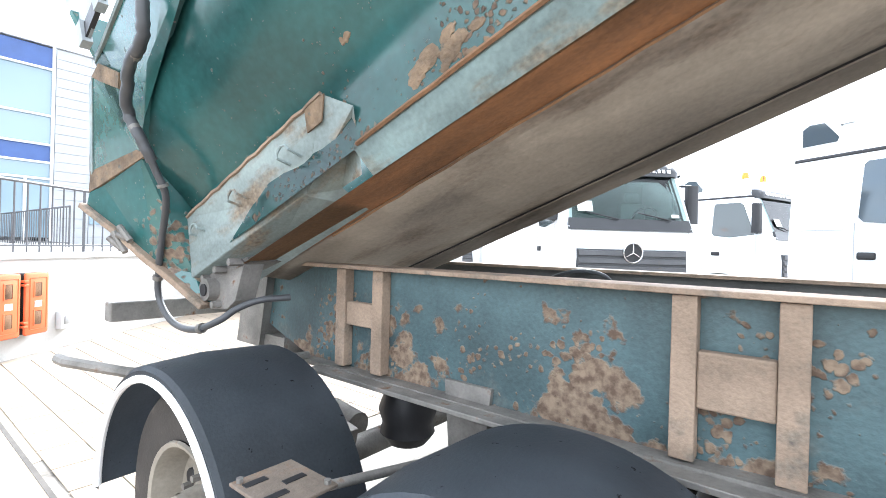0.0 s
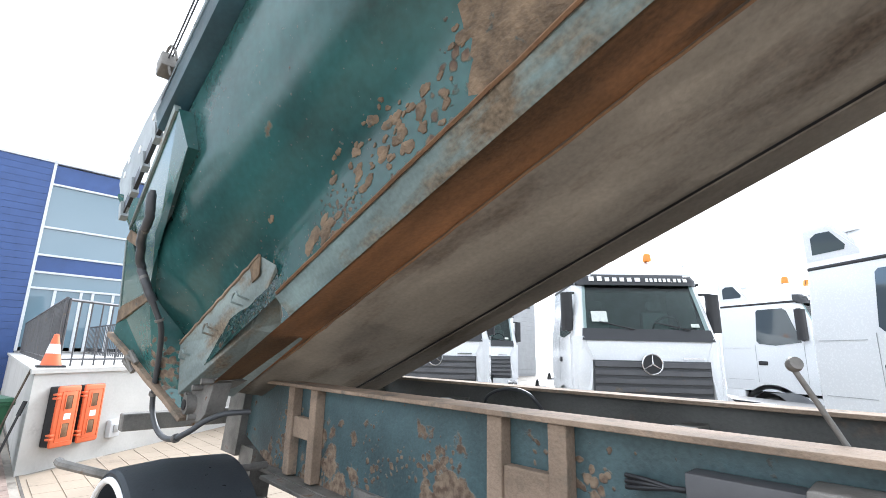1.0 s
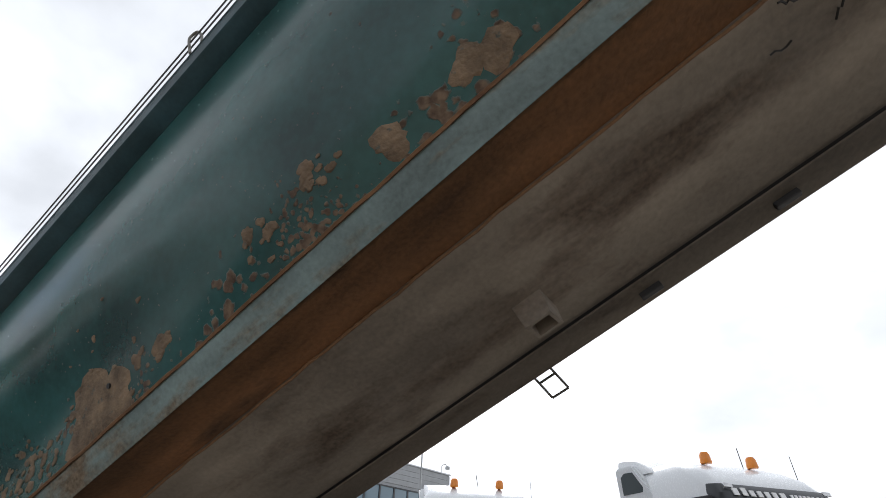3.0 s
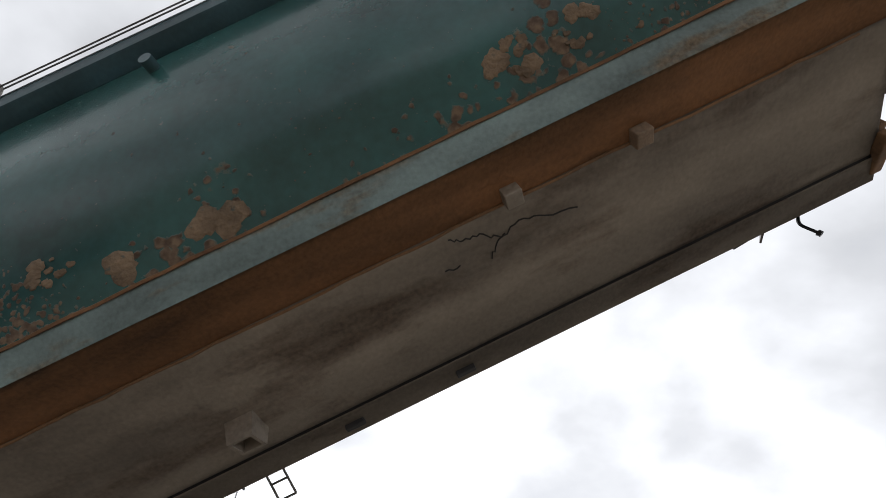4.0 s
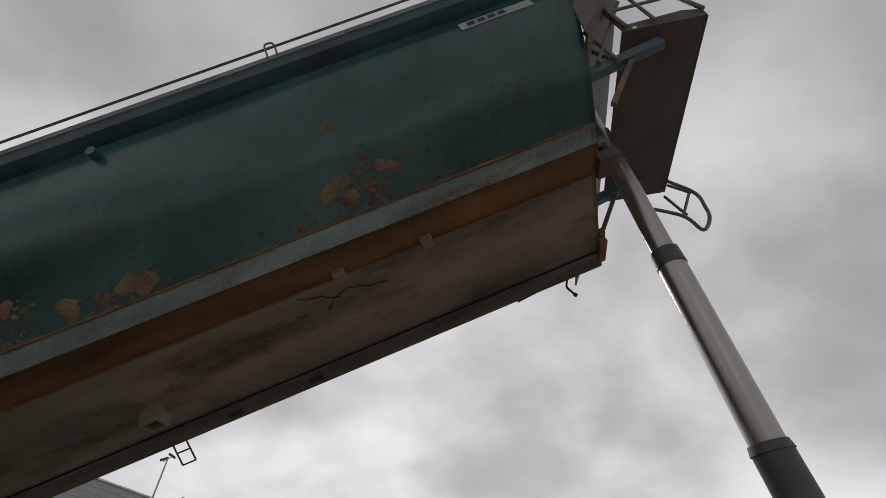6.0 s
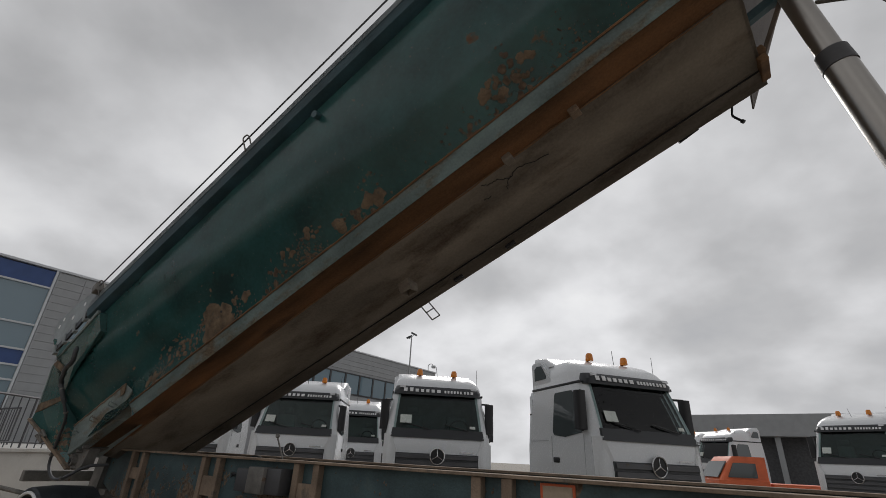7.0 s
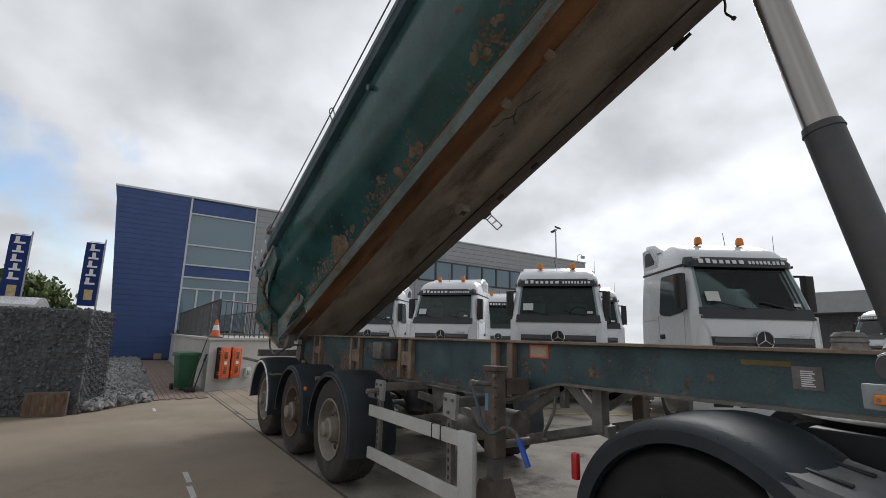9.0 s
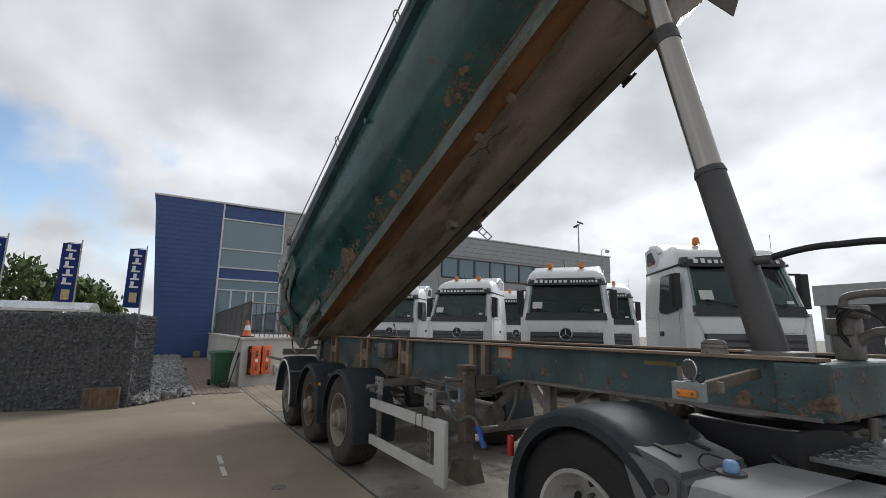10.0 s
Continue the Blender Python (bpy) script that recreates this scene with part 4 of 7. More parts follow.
# gusset box: a leaning face over the end of the belt, a folded end and a flat underside
G1, G2, G3, G4, G5 = (-0.53, 1.80, 0.41), (0.60, 1.80, 0.415), (0.29, 1.885, 0.17), (-0.61, 1.815, 0.12), (0.40, 1.985, 0.165)
bm = B()
for quad in ((G1, G2, G3, G4), (G2, (0.72, 1.82, 0.30), (0.62, 1.885, 0.10), G5, G3), (G4, G3, G5, (0.40, 2.10, 0.08), (-0.50, 2.10, 0.06))):
    bm.faces.new([bm.verts.new(bl(*p)) for p in quad])
bmesh.ops.remove_doubles(bm, verts=bm.verts[:], dist=0.001)
bmesh.ops.bevel(bm, geom=[e for e in bm.edges if len(e.link_faces) == 2], offset=0.005, segments=2, affect='EDGES', profile=0.5)
gus = part("gusset_box", bm, M_belt, body, "pale green gusset box", smooth=False)
part("weld_bead", tube(B(), [bl(-0.53 + 1.13 * k / 20, 1.80 - 0.003 * (k % 2), 0.412 + 0.003 * (k % 3)) for k in range(21)], 0.009, 6), M_ribrust, gus)
part("gusset_rust", plate([(0.50, 1.796, 0.408), (0.62, 1.794, 0.403), (0.56, 1.81, 0.33), (0.46, 1.82, 0.34)], 0.006), M_patch, gus, smooth=False)
for u in (-0.45, -0.06, 0.34):
    c = Vector((u, 1.806, 0.30))
    pts = [bl(c.x + 0.04 * math.cos(a), c.y - 0.025, c.z + 0.04 * math.sin(a)) for a in (radians(10), radians(50), radians(90), radians(130), radians(170))]
    part("cable_hook", tube(B(), [bl(c.x + 0.036, c.y + 0.03, c.z - 0.012)] + pts + [bl(c.x - 0.036, c.y + 0.03, c.z - 0.012)], 0.006, 6), M_belt, gus)
# hinge: wedge under the gusset, bolted flange, lug with its pin
hin = part("hinge_plate", plate([(-0.177, 1.95, 0.205), (-0.42, 1.90, 0.175), (-0.30, 1.915, 0.10), (-0.255, 1.98, 0.095), (-0.15, 2.02, 0.11)], 0.14), M_steel, body, "grey hinge wedge", smooth=False)
part("hinge_flange", plate([(-0.58, 1.860, 0.115), (-0.26, 1.92, 0.105), (-0.24, 1.92, 0.075), (-0.60, 1.860, 0.085)], 0.20), M_steel, hin, smooth=False)
part("hinge_lug", plate([(-0.58, 1.870, 0.085), (-0.28, 1.91, 0.08), (-0.38, 1.89, -0.07), (-0.45, 1.88, -0.09), (-0.58, 1.87, -0.05), (-0.63, 1.87, 0.03)], 0.10), M_steel, hin, smooth=False)
part("hinge_pin", rod(B(), bl(-0.535, 1.83, 0.035), bl(-0.535, 2.05, 0.035), 0.055, seg=24), M_steel, hin)
part("pin_bore", rod(B(), bl(-0.535, 1.823, 0.035), bl(-0.535, 1.835, 0.035), 0.030, seg=18), M_black, hin)
for u, w in ((-0.55, 0.098), (-0.42, 0.098), (-0.28, 0.088), (-0.50, -0.05)):
    part("bolt", rod(B(), bl(u, 1.835, w), bl(u, 1.90, w), 0.018, seg=6), M_steel, hin)
# tailgate hinge plate with holes, clamped along the post
hp = part("tailgate_hinge_plate", plate([(-0.45, 1.42, 1.20), (-0.56, 1.42, 1.42), (-0.66, 1.42, 1.64), (-0.60, 1.42, 1.72), (-0.05, 1.42, 1.69), (0.36, 1.42, 1.62), (0.66, 1.42, 1.50), (0.64, 1.42, 1.36), (0.34, 1.42, 1.30)], 0.012), M_top, body, "pale steel hinge plate with holes", smooth=False)
# holes are solid white discs, painted as bright sky showing through
for u, w, r in ((-0.50, 1.60, 0.024), (-0.40, 1.65, 0.024), (-0.12, 1.52, 0.028), (0.16, 1.55, 0.024)):
    part("bolt_hole", rod(B(), bl(u, 1.416, w), bl(u, 1.422, w), r, seg=16), M_letter, hp)
part("dark_slot", plate([(-0.43, 1.412, 1.205), (0.60, 1.40, 1.31), (0.56, 1.40, 1.37), (-0.46, 1.412, 1.28)], 0.02), M_black, hp, smooth=False)
for u in (-0.45, -0.22, 0.01, 0.24, 0.50):
    q = 1.19 + 0.105 * (u + 0.45)
    part("clamp", plate([(u, 1.40, q), (u + 0.06, 1.40, q), (u + 0.06, 1.395, q + 0.11), (u, 1.395, q + 0.11)], 0.04), M_top, hp, smooth=False)
# rust patches: lone blisters and clusters along the lower side
rr = random.Random(5)


def rust_patch(u, w, r, name="rust_patch"):
    n = 22
    ph = [rr.uniform(0, 9) for _ in range(3)]
    rings = []
    for f in (0.0, 0.45, 0.8, 1.0):
        ring = []
        for k in range(n):
            a = k * math.tau / n
            q = r * f * (1 + 0.20 * math.sin(2 * a + ph[0]) + 0.10 * math.sin(3 * a + ph[1]) + 0.06 * math.sin(7 * a + ph[2]) + rr.uniform(-0.10, 0.10))
            ww = min(1.1, max(0.172, w + 0.85 * q * math.sin(a)))
            ring.append(side_at(u + 1.15 * q * math.cos(a), ww, 0.0038 if f < 1 else 0.0012))
        rings.append(ring + ring[:1])
    part(name, shell(B(), rings), M_patch, side_panel)


for u, w, spread, many, size in ((2.23, 0.32, 0.10, 5, 0.13), (2.55, 0.30, 0.14, 9, 0.040), (2.12, 0.40, 0.12, 8, 0.026), (1.50, 0.38, 0.20, 26, 0.024), (1.75, 0.31, 0.16, 18, 0.030), (1.12, 0.26, 0.10, 6, 0.045), (3.28, 0.32, 0.11, 7, 0.030), (3.62, 0.37, 0.08, 6, 0.030), (3.86, 0.265, 0.03, 2, 0.06), (4.26, 0.275, 0.07, 3, 0.055), (5.40, 0.32, 0.09, 6, 0.034), (5.62, 0.32, 0.08, 6, 0.030), (2.4, 0.52, 0.25, 7, 0.014), (0.38, 0.47, 0.05, 2, 0.04), (0.80, 0.52, 0.01, 1, 0.026), (5.95, 0.30, 0.12, 3, 0.018)):
    for k in range(int(many * 1.6 + 0.5)):
        a, q = rr.uniform(0, math.tau), spread * math.sqrt(rr.random())
        rust_patch(u + 1.3 * q * math.cos(a), max(0.19, w - 0.03 + 0.6 * q * math.sin(a)), size * rr.choice((0.25, 0.35, 0.45, 0.6, 0.95)))
part("rust_hole", rod(B(), side_at(2.33, 0.33, 0.010), side_at(2.33, 0.33, 0.004), 0.011, seg=9), M_black, side_panel)
# tarpaulin ropes on hoops
for k, (v, w) in enumerate(((1.352, 1.475), (1.370, 1.50))):
    part("tarp_rope", rod(B(), bl(0.66, v, w), bl(u_front(1.5) - 0.1, v, w), 0.0042, seg=6), M_cylpaint, body)
for u in (0.66, 3.29, 5.25, 6.9):
    bm = tube(B(), curve_pts([bl(u, 1.368, 1.36), bl(u, 1.355, 1.43), bl(u, 1.345, 1.50), bl(u + 0.015, 1.345, 1.525), bl(u + 0.05, 1.352, 1.525), bl(u + 0.06, 1.368, 1.49), bl(u + 0.06, 1.378, 1.42)], 5), 0.007)
    part("rope_hoop", bm, M_steel, body)
bm = box(B(), (-0.05, -0.05, -0.05), (0.05, 0.05, 0.05), 0.01)
bmesh.ops.transform(bm, matrix=BODY @ pose(0.62, 1.37, 1.47), verts=bm.verts[:])
part("rope_cleat", bm, M_steel, body)
for u in (4.11,):
    part("pipe_stub", rod(B(), bl(u, 1.50, 1.12), bl(u, 1.42, 1.10), 0.03, seg=16, caps=True), M_rail, body)
bm = shell(B(), [[side_at(u, w, 0.005) for w in (1.04, 1.08, 1.12)] for u in (6.45, 6.6, 6.75, 6.95)], 0.002)
stk = part("maker_sticker", bm, M_letter, body, "white maker sticker with blue bars", smooth=False)
for k in range(4):
    u = 6.50 + 0.07 * k
    bm = shell(B(), [[side_at(uu, w, 0.010) for w in (1.06, 1.10)] for uu in (u, u + 0.05)], 0.002)
    part("logo_bar", bm, M_blue, stk, smooth=False)
# hose down the rear post to the chassis
hose = thing("brake_hose", "black ribbed hose hanging from body to chassis", "hose")
pts = curve_pts([(-1.38, 1.43, 2.49), (-1.41, 1.44, 2.335), (-1.58, 1.455, 2.27), (-1.74, 1.50, 2.135), (-1.69, 1.545, 2.00), (-1.69, 1.60, 1.88), (-1.71, 1.65, 1.77), (-1.875, 1.70, 1.595), (-1.96, 1.72, 1.44), (-2.0, 1.74, 1.285), (-1.885, 1.76, 1.175), (-1.70, 1.78, 1.157), (-1.54, 1.82, 1.213), (-1.495, 1.88, 1.267), (-1.447, 1.97, 1.307), (-1.40, 2.10, 1.316)], 8)
rh = random.Random(9)
part("hose_line", tube(B(), pts, 0.016, 10), M_dkgrey, hose)
part("hose_sleeve", tube(B(), [p + Vector([rh.uniform(-0.004, 0.004) for _ in range(3)]) for p in pts[1:38]], 0.024, 10), M_dkgrey, hose, "wrinkled dusty sleeve")
for k in (12, 28, 44, 66, 90):
    part("hose_clip", tube(B(), pts[k:k + 2], 0.025, 10), M_steel, hose)
# brackets, socket and cracks on the floor
for u, v in ((5.20, 2.10), (5.73, 2.11)):
    bm = box(B(), (-0.035, -0.035, -0.035), (0.035, 0.035, 0.02), 0.005)
    bmesh.ops.transform(bm, matrix=BODY @ pose(u, v, 0.068), verts=bm.verts[:])
    part("floor_bracket", bm, M_floor if u < 5.5 else M_ribrust, body, smooth=False)
bm = B()
sq = [(-0.055, -0.055), (0.055, -0.055), (0.055, 0.055), (-0.055, 0.055)]
rows = [[BODY @ Vector((3.83 + s * p, 2.56 + s * q, 0.01 - h)) for p, q in sq + sq[:1]] for s, h in ((1.15, 0), (1.0, 0.10), (0.75, 0.10), (0.7, 0.03))]
shell(bm, rows, 0.0)
part("prop_socket", bm, M_floor, body, "square steel prop socket", smooth=False)
bm = box(B(), (-0.04, -0.04, -0.004), (0.04, 0.04, 0.0))
bmesh.ops.transform(bm, matrix=BODY @ pose(3.83, 2.56, -0.016), verts=bm.verts[:])
part("socket_hole", bm, M_black, body, smooth=False)
rnd = random.Random(7)


def floor_w(v):
    return 0.083 + (v - 2.13) * (-0.143 / 0.74)


for path in ([(4.92, 2.17), (4.97, 2.20), (5.04, 2.21), (5.10, 2.25), (5.14, 2.25)], [(5.05, 2.32), (5.10, 2.27), (5.2, 2.22), (5.30, 2.26), (5.47, 2.29)], [(4.86, 2.29), (4.94, 2.30)]):
    q = []
    for (u, v), (u2, v2) in zip(path, path[1:]):
        for k in range(5):
            f = k / 5
            q.append(bl(u + (u2 - u) * f, v + (v2 - v) * f + rnd.uniform(-0.012, 0.012), floor_w(v + (v2 - v) * f) - 0.010))
    part("crack", tube(B(), q, 0.0035, 5), M_black, body)
q = [bl(0.1 + 0.09 * k, 2.14 + rnd.uniform(-0.006, 0.006), 0.082) for k in range(74)]
part("seam_weld", tube(B(), q, 0.007, 5), M_brown, body)
q = [bl(0.68 + 0.09 * k, 1.831 + rnd.uniform(-0.003, 0.003), 0.178) for k in range(69)]
part("belt_weld", tube(B(), q, 0.009, 5), M_rust, body, "rusty weld bead")
# fittings along the lower edge
def fitting(u, kind):
    if kind == "latch":
        for du in (-0.05, 0.05):
            part("latch_bar", rod(B(), bl(u + du, 3.22, 0.24), bl(u + du + 0.03, 3.36, 0.05), 0.007, seg=6), M_steel, body)
        for f in (0.25, 0.6, 1.0):
            part("latch_rung", rod(B(), bl(u - 0.05 + 0.03 * f, 3.22 + 0.14 * f, 0.24 - 0.19 * f), bl(u + 0.05 + 0.03 * f, 3.22 + 0.14 * f, 0.24 - 0.19 * f), 0.007, seg=6), M_steel, body)
        part("latch_block", obox(B(), BODY @ pose(u, 3.22, 0.24), (0.14, 0.06, 0.06), 0.006), M_steel, body)
    elif kind == "valve":
        part("valve_block", obox(B(), BODY @ pose(u, 3.05, 0.075), (0.10, 0.05, 0.05), 0.008), M_black, body)
        part("valve_lever", rod(B(), bl(u - 0.06, 3.05, 0.04), bl(u + 0.10, 3.06, 0.06), 0.014, seg=8), M_black, body)
    else:
        p0 = bl(u, 3.12, 0.16)
        pts = curve_pts([p0, p0 + Vector((0.01, 0, -0.07)), p0 + Vector((0.0, 0.01, -0.13)), p0 + Vector((0.03, 0.01, -0.18)), p0 + Vector((0.06, 0.01, -0.22))], 5)
        part("hook_chain", tube(B(), pts, 0.009, 6), M_black, body)
        part("hook_tip", rod(B(), pts[-3], pts[-1], 0.016, seg=8), M_black, body)


fitting(3.52, "latch")
fitting(6.29, "valve")
fitting(6.68, "hook")
for u in (4.2, 4.75):
    part("edge_notch", obox(B(), BODY @ pose(u, 2.81, -0.058), (0.09, 0.03, 0.05), 0.004), M_black, body, smooth=False)
for u, w, l in ((6.88, 0.02, 0.10), (6.86, -0.05, 0.08)):
    part("corner_step", obox(B(), BODY @ pose(u - 0.02, 2.72, w), (l * 0.7, 0.22, 0.05), 0.008), M_brown, body, smooth=False)
bm = tube(B(), curve_pts([bl(6.86, 1.98, 0.17), bl(6.93, 2.01, 0.20), bl(6.96, 2.07, 0.18)], 5), 0.035)
part("hinge_eye", bm, M_leg, body)
part("ram_mount", obox(B(), BODY @ pose(6.92, 2.10, 0.10), (0.14, 0.16, 0.08), 0.01), M_leg, body)

# access platform in front of the body
plat = thing("access_platform", "brown steel access platform with tubular handrails", "platform")
part("deck", plate([(7.31, 1.62, 0.605), (7.78, 1.62, 0.46), (7.72, 3.0, 0.42), (7.26, 3.0, 0.56)], 0.012, (0.25, 0.0, 1.0)), M_deck, plat, "brown steel deck plate", smooth=False)
part("deck_lip", plate([(7.78, 1.62, 0.455), (7.80, 1.62, 0.53), (7.745, 3.0, 0.49), (7.72, 3.0, 0.415)], 0.01, (1.0, 0.0, 0.2)), M_deck, plat, smooth=False)
part("deck_cheek", plate([(7.31, 1.615, 0.605), (7.78, 1.615, 0.46), (7.80, 1.615, 0.54), (7.72, 1.615, 0.60), (7.36, 1.615, 0.67)], 0.012), M_deck, plat, smooth=False)
# white disc on the cheek, painted for daylight through its hole
part("cheek_hole", rod(B(), bl(7.39, 1.612, 0.60), bl(7.39, 1.616, 0.60), 0.014, seg=14), M_letter, plat)
for v in (1.70, 2.80):
    strut(bl(6.93, v, 0.42), bl(7.50, v, 0.48), 0.07, 0.06, M_rail, plat, "support_arm")
    strut(bl(6.93, v, 0.10), bl(7.34, v, 0.50), 0.03, 0.03, M_leg, plat, "brace")
for p, q in (((7.175, 1.65, 0.81), (7.15, 1.65, 0.402)), ((7.353, 1.58, 1.042), (7.33, 1.62, 0.60)), ((7.49, 1.60, 0.93), (7.05, 1.65, 0.45)), ((7.34, 1.60, 0.83), (7.18, 1.65, 0.79))):
    part("rail_bar", rod(B(), bl(*p), bl(*q), 0.012, seg=8), M_steel, plat)
# steel guard leaning forward over the ram
part("cab_guard", plate([(7.02, 1.50, 0.545), (7.69, 1.50, 1.25), (7.69, 4.0, 1.25), (7.02, 4.0, 0.545)], 0.014, (0.7, 0.0, -0.7)), M_deck, body, "dark forward-leaning guard plate", smooth=False)
part("guard_cheek", plate([(7.69, 1.495, 1.25), (7.02, 1.495, 0.545), (7.25, 1.495, 1.25)], 0.012), M_deck, body, smooth=False)


def handrail(v0, v1, top, bars):
    """A flat loop of tube standing off the deck's end, with cross bars."""
    def at(u, w):
        f = (w - 0.3) / 0.5
        return bl(u, v0 + (v1 - v0) * f, w)
    pts = curve_pts([at(*p) for p in top], 5)
    part("handrail", tube(B(), pts, 0.014, 8), M_steel, plat)
    for p, q in bars:
        part("rail_bar", rod(B(), at(*p), at(*q), 0.011, seg=8), M_steel, plat)


handrail(1.60, 1.58, [(7.78, 0.50), (7.76, 0.66), (7.74, 0.90), (7.687, 1.02), (7.50, 1.045), (7.37, 1.04), (7.345, 0.84), (7.33, 0.60)], [((7.75, 0.74), (7.345, 0.82)), ((7.55, 1.04), (7.50, 0.56))])
handrail(2.90, 2.94, [(7.74, 0.47), (7.82, 0.22), (7.78, 0.06), (7.72, -0.06), (7.61, -0.13), (7.60, 0.03), (7.52, 0.16), (7.40, 0.30)], [((7.72, 0.40), (7.80, 0.23)), ((7.78, 0.23), (7.60, 0.06)), ((7.62, 0.30), (7.62, 0.05))])
pts = curve_pts([bl(7.18, 1.70, 0.50), bl(7.14, 1.70, 0.66), bl(7.14, 1.68, 0.82), bl(7.22, 1.64, 0.95), bl(7.36, 1.58, 1.02)], 6)
part("inner_rail", tube(B(), pts, 0.013, 8), M_steel, plat)

# ---- telescopic ram ----
ram = thing("tipping_ram", "telescopic steel tipping ram standing on the chassis front", "hydraulic ram")
RA, RBJ, RB = Vector((5.44, 2.38, 3.65)), Vector((5.61, 2.47, 2.60)), Vector((5.835, 2.57, 1.36))
RT = RA + (RA - RBJ) * 0.98
RTT2 = RA + (RA - RBJ) * 1.75
part("outer_barrel", rod(B(), RB, RBJ, 0.088, seg=36), M_cylpaint, ram, "scuffed grey outer barrel")
part("barrel_ring", rod(B(), RBJ + (RB - RBJ) * 0.02, RBJ - (RB - RBJ) * 0.012, 0.094, 0.086, seg=36), M_cylpaint, ram)
part("middle_stage", rod(B(), RBJ, RA, 0.078, seg=36), M_chrome, ram, "bright steel middle stage")
part("collar", rod(B(), RA + (RBJ - RA) * 0.10, RA, 0.083, 0.078, seg=36), M_cylpaint, ram)
part("inner_stage", rod(B(), RA, RT, 0.064, seg=36), M_chrome, ram, "bright steel inner stage")
part("tip_stage", rod(B(), RT, RTT2, 0.046, seg=32), M_chrome, ram)
part("base_block", box(B(), (5.71, 2.45, TOPZ - 0.12), (5.97, 2.70, TOPZ + 0.02), 0.02), M_steel, ram)
port = RB + (RBJ - RB) * 0.53
part("port_block", rod(B(), port, port + Vector((0.18, -0.02, -0.01)), 0.028, seg=14), M_cylpaint, ram)
pts = curve_pts([port + Vector((0.12, -0.02, -0.01)), port + Vector((0.3, 0.02, 0.03)), port + Vector((0.45, 0.06, 0.04)), port + Vector((0.70, 0.1, 0.02)), port + Vector((0.95, 0.15, -0.12)), port + Vector((1.1, 0.2, -0.5)), (6.95, 2.75, 1.02)], 8)
part("oil_hose", tube(B(), pts, 0.019, 10), M_black, ram, "thick black oil hose")

# valve cluster at the chassis front
valves = thing("valve_cluster", "grimy hydraulic valve cluster with elbow pipes", "valve block")
VX, VY = 6.08, 2.80
part("valve_body", box(B(), (VX - 0.05, VY - 0.06, TOPZ - 0.02), (VX + 0.06, VY + 0.06, TOPZ + 0.20), 0.012), M_steel, valves)
part("valve_head", box(B(), (VX - 0.07, VY - 0.08, TOPZ + 0.11), (VX + 0.05, VY + 0.04, TOPZ + 0.20), 0.01), M_steel, valves)
part("valve_block", box(B(), (VX + 0.02, VY - 0.05, TOPZ + 0.20), (VX + 0.10, VY + 0.05, TOPZ + 0.27), 0.01), M_steel, valves)
part("elbow_pipe", tube(B(), curve_pts([(VX, VY, TOPZ + 0.18), (VX, VY, TOPZ + 0.28), (VX + 0.03, VY, TOPZ + 0.32), (VX + 0.16, VY, TOPZ + 0.33), (VX + 0.24, VY, TOPZ + 0.30), (VX + 0.25, VY, TOPZ + 0.05)]), 0.022, 10), M_steel, valves)
part("elbow_pipe", tube(B(), curve_pts([(VX + 0.04, VY, TOPZ + 0.07), (VX + 0.12, VY - 0.02, TOPZ + 0.12), (VX + 0.20, VY - 0.04, TOPZ + 0.13), (VX + 0.34, VY - 0.05, TOPZ + 0.14)]), 0.028, 10), M_steel, valves)
for k in range(4):
    part("thin_hose", tube(B(), curve_pts([(VX + 0.03, VY - 0.06 + 0.02 * k, TOPZ + 0.05), (VX + 0.0, VY - 0.1, TOPZ + 0.14 + 0.03 * k), (VX + 0.08, VY - 0.12, TOPZ + 0.24), (VX + 0.18, VY - 0.08, TOPZ + 0.18), (VX + 0.2, VY - 0.05, TOPZ + 0.0)]), 0.007, 6), M_black, valves)
for x in (6.12, 6.2, 6.28):
    part("fitting", rod(B(), (x, 2.62, 1.10), (x, 2.62, 1.20), 0.026, seg=12), M_steel, valves)
part("fitting_bar", rod(B(), (6.08, 2.62, 1.13), (6.36, 2.62, 1.14), 0.02, seg=12), M_steel, valves)

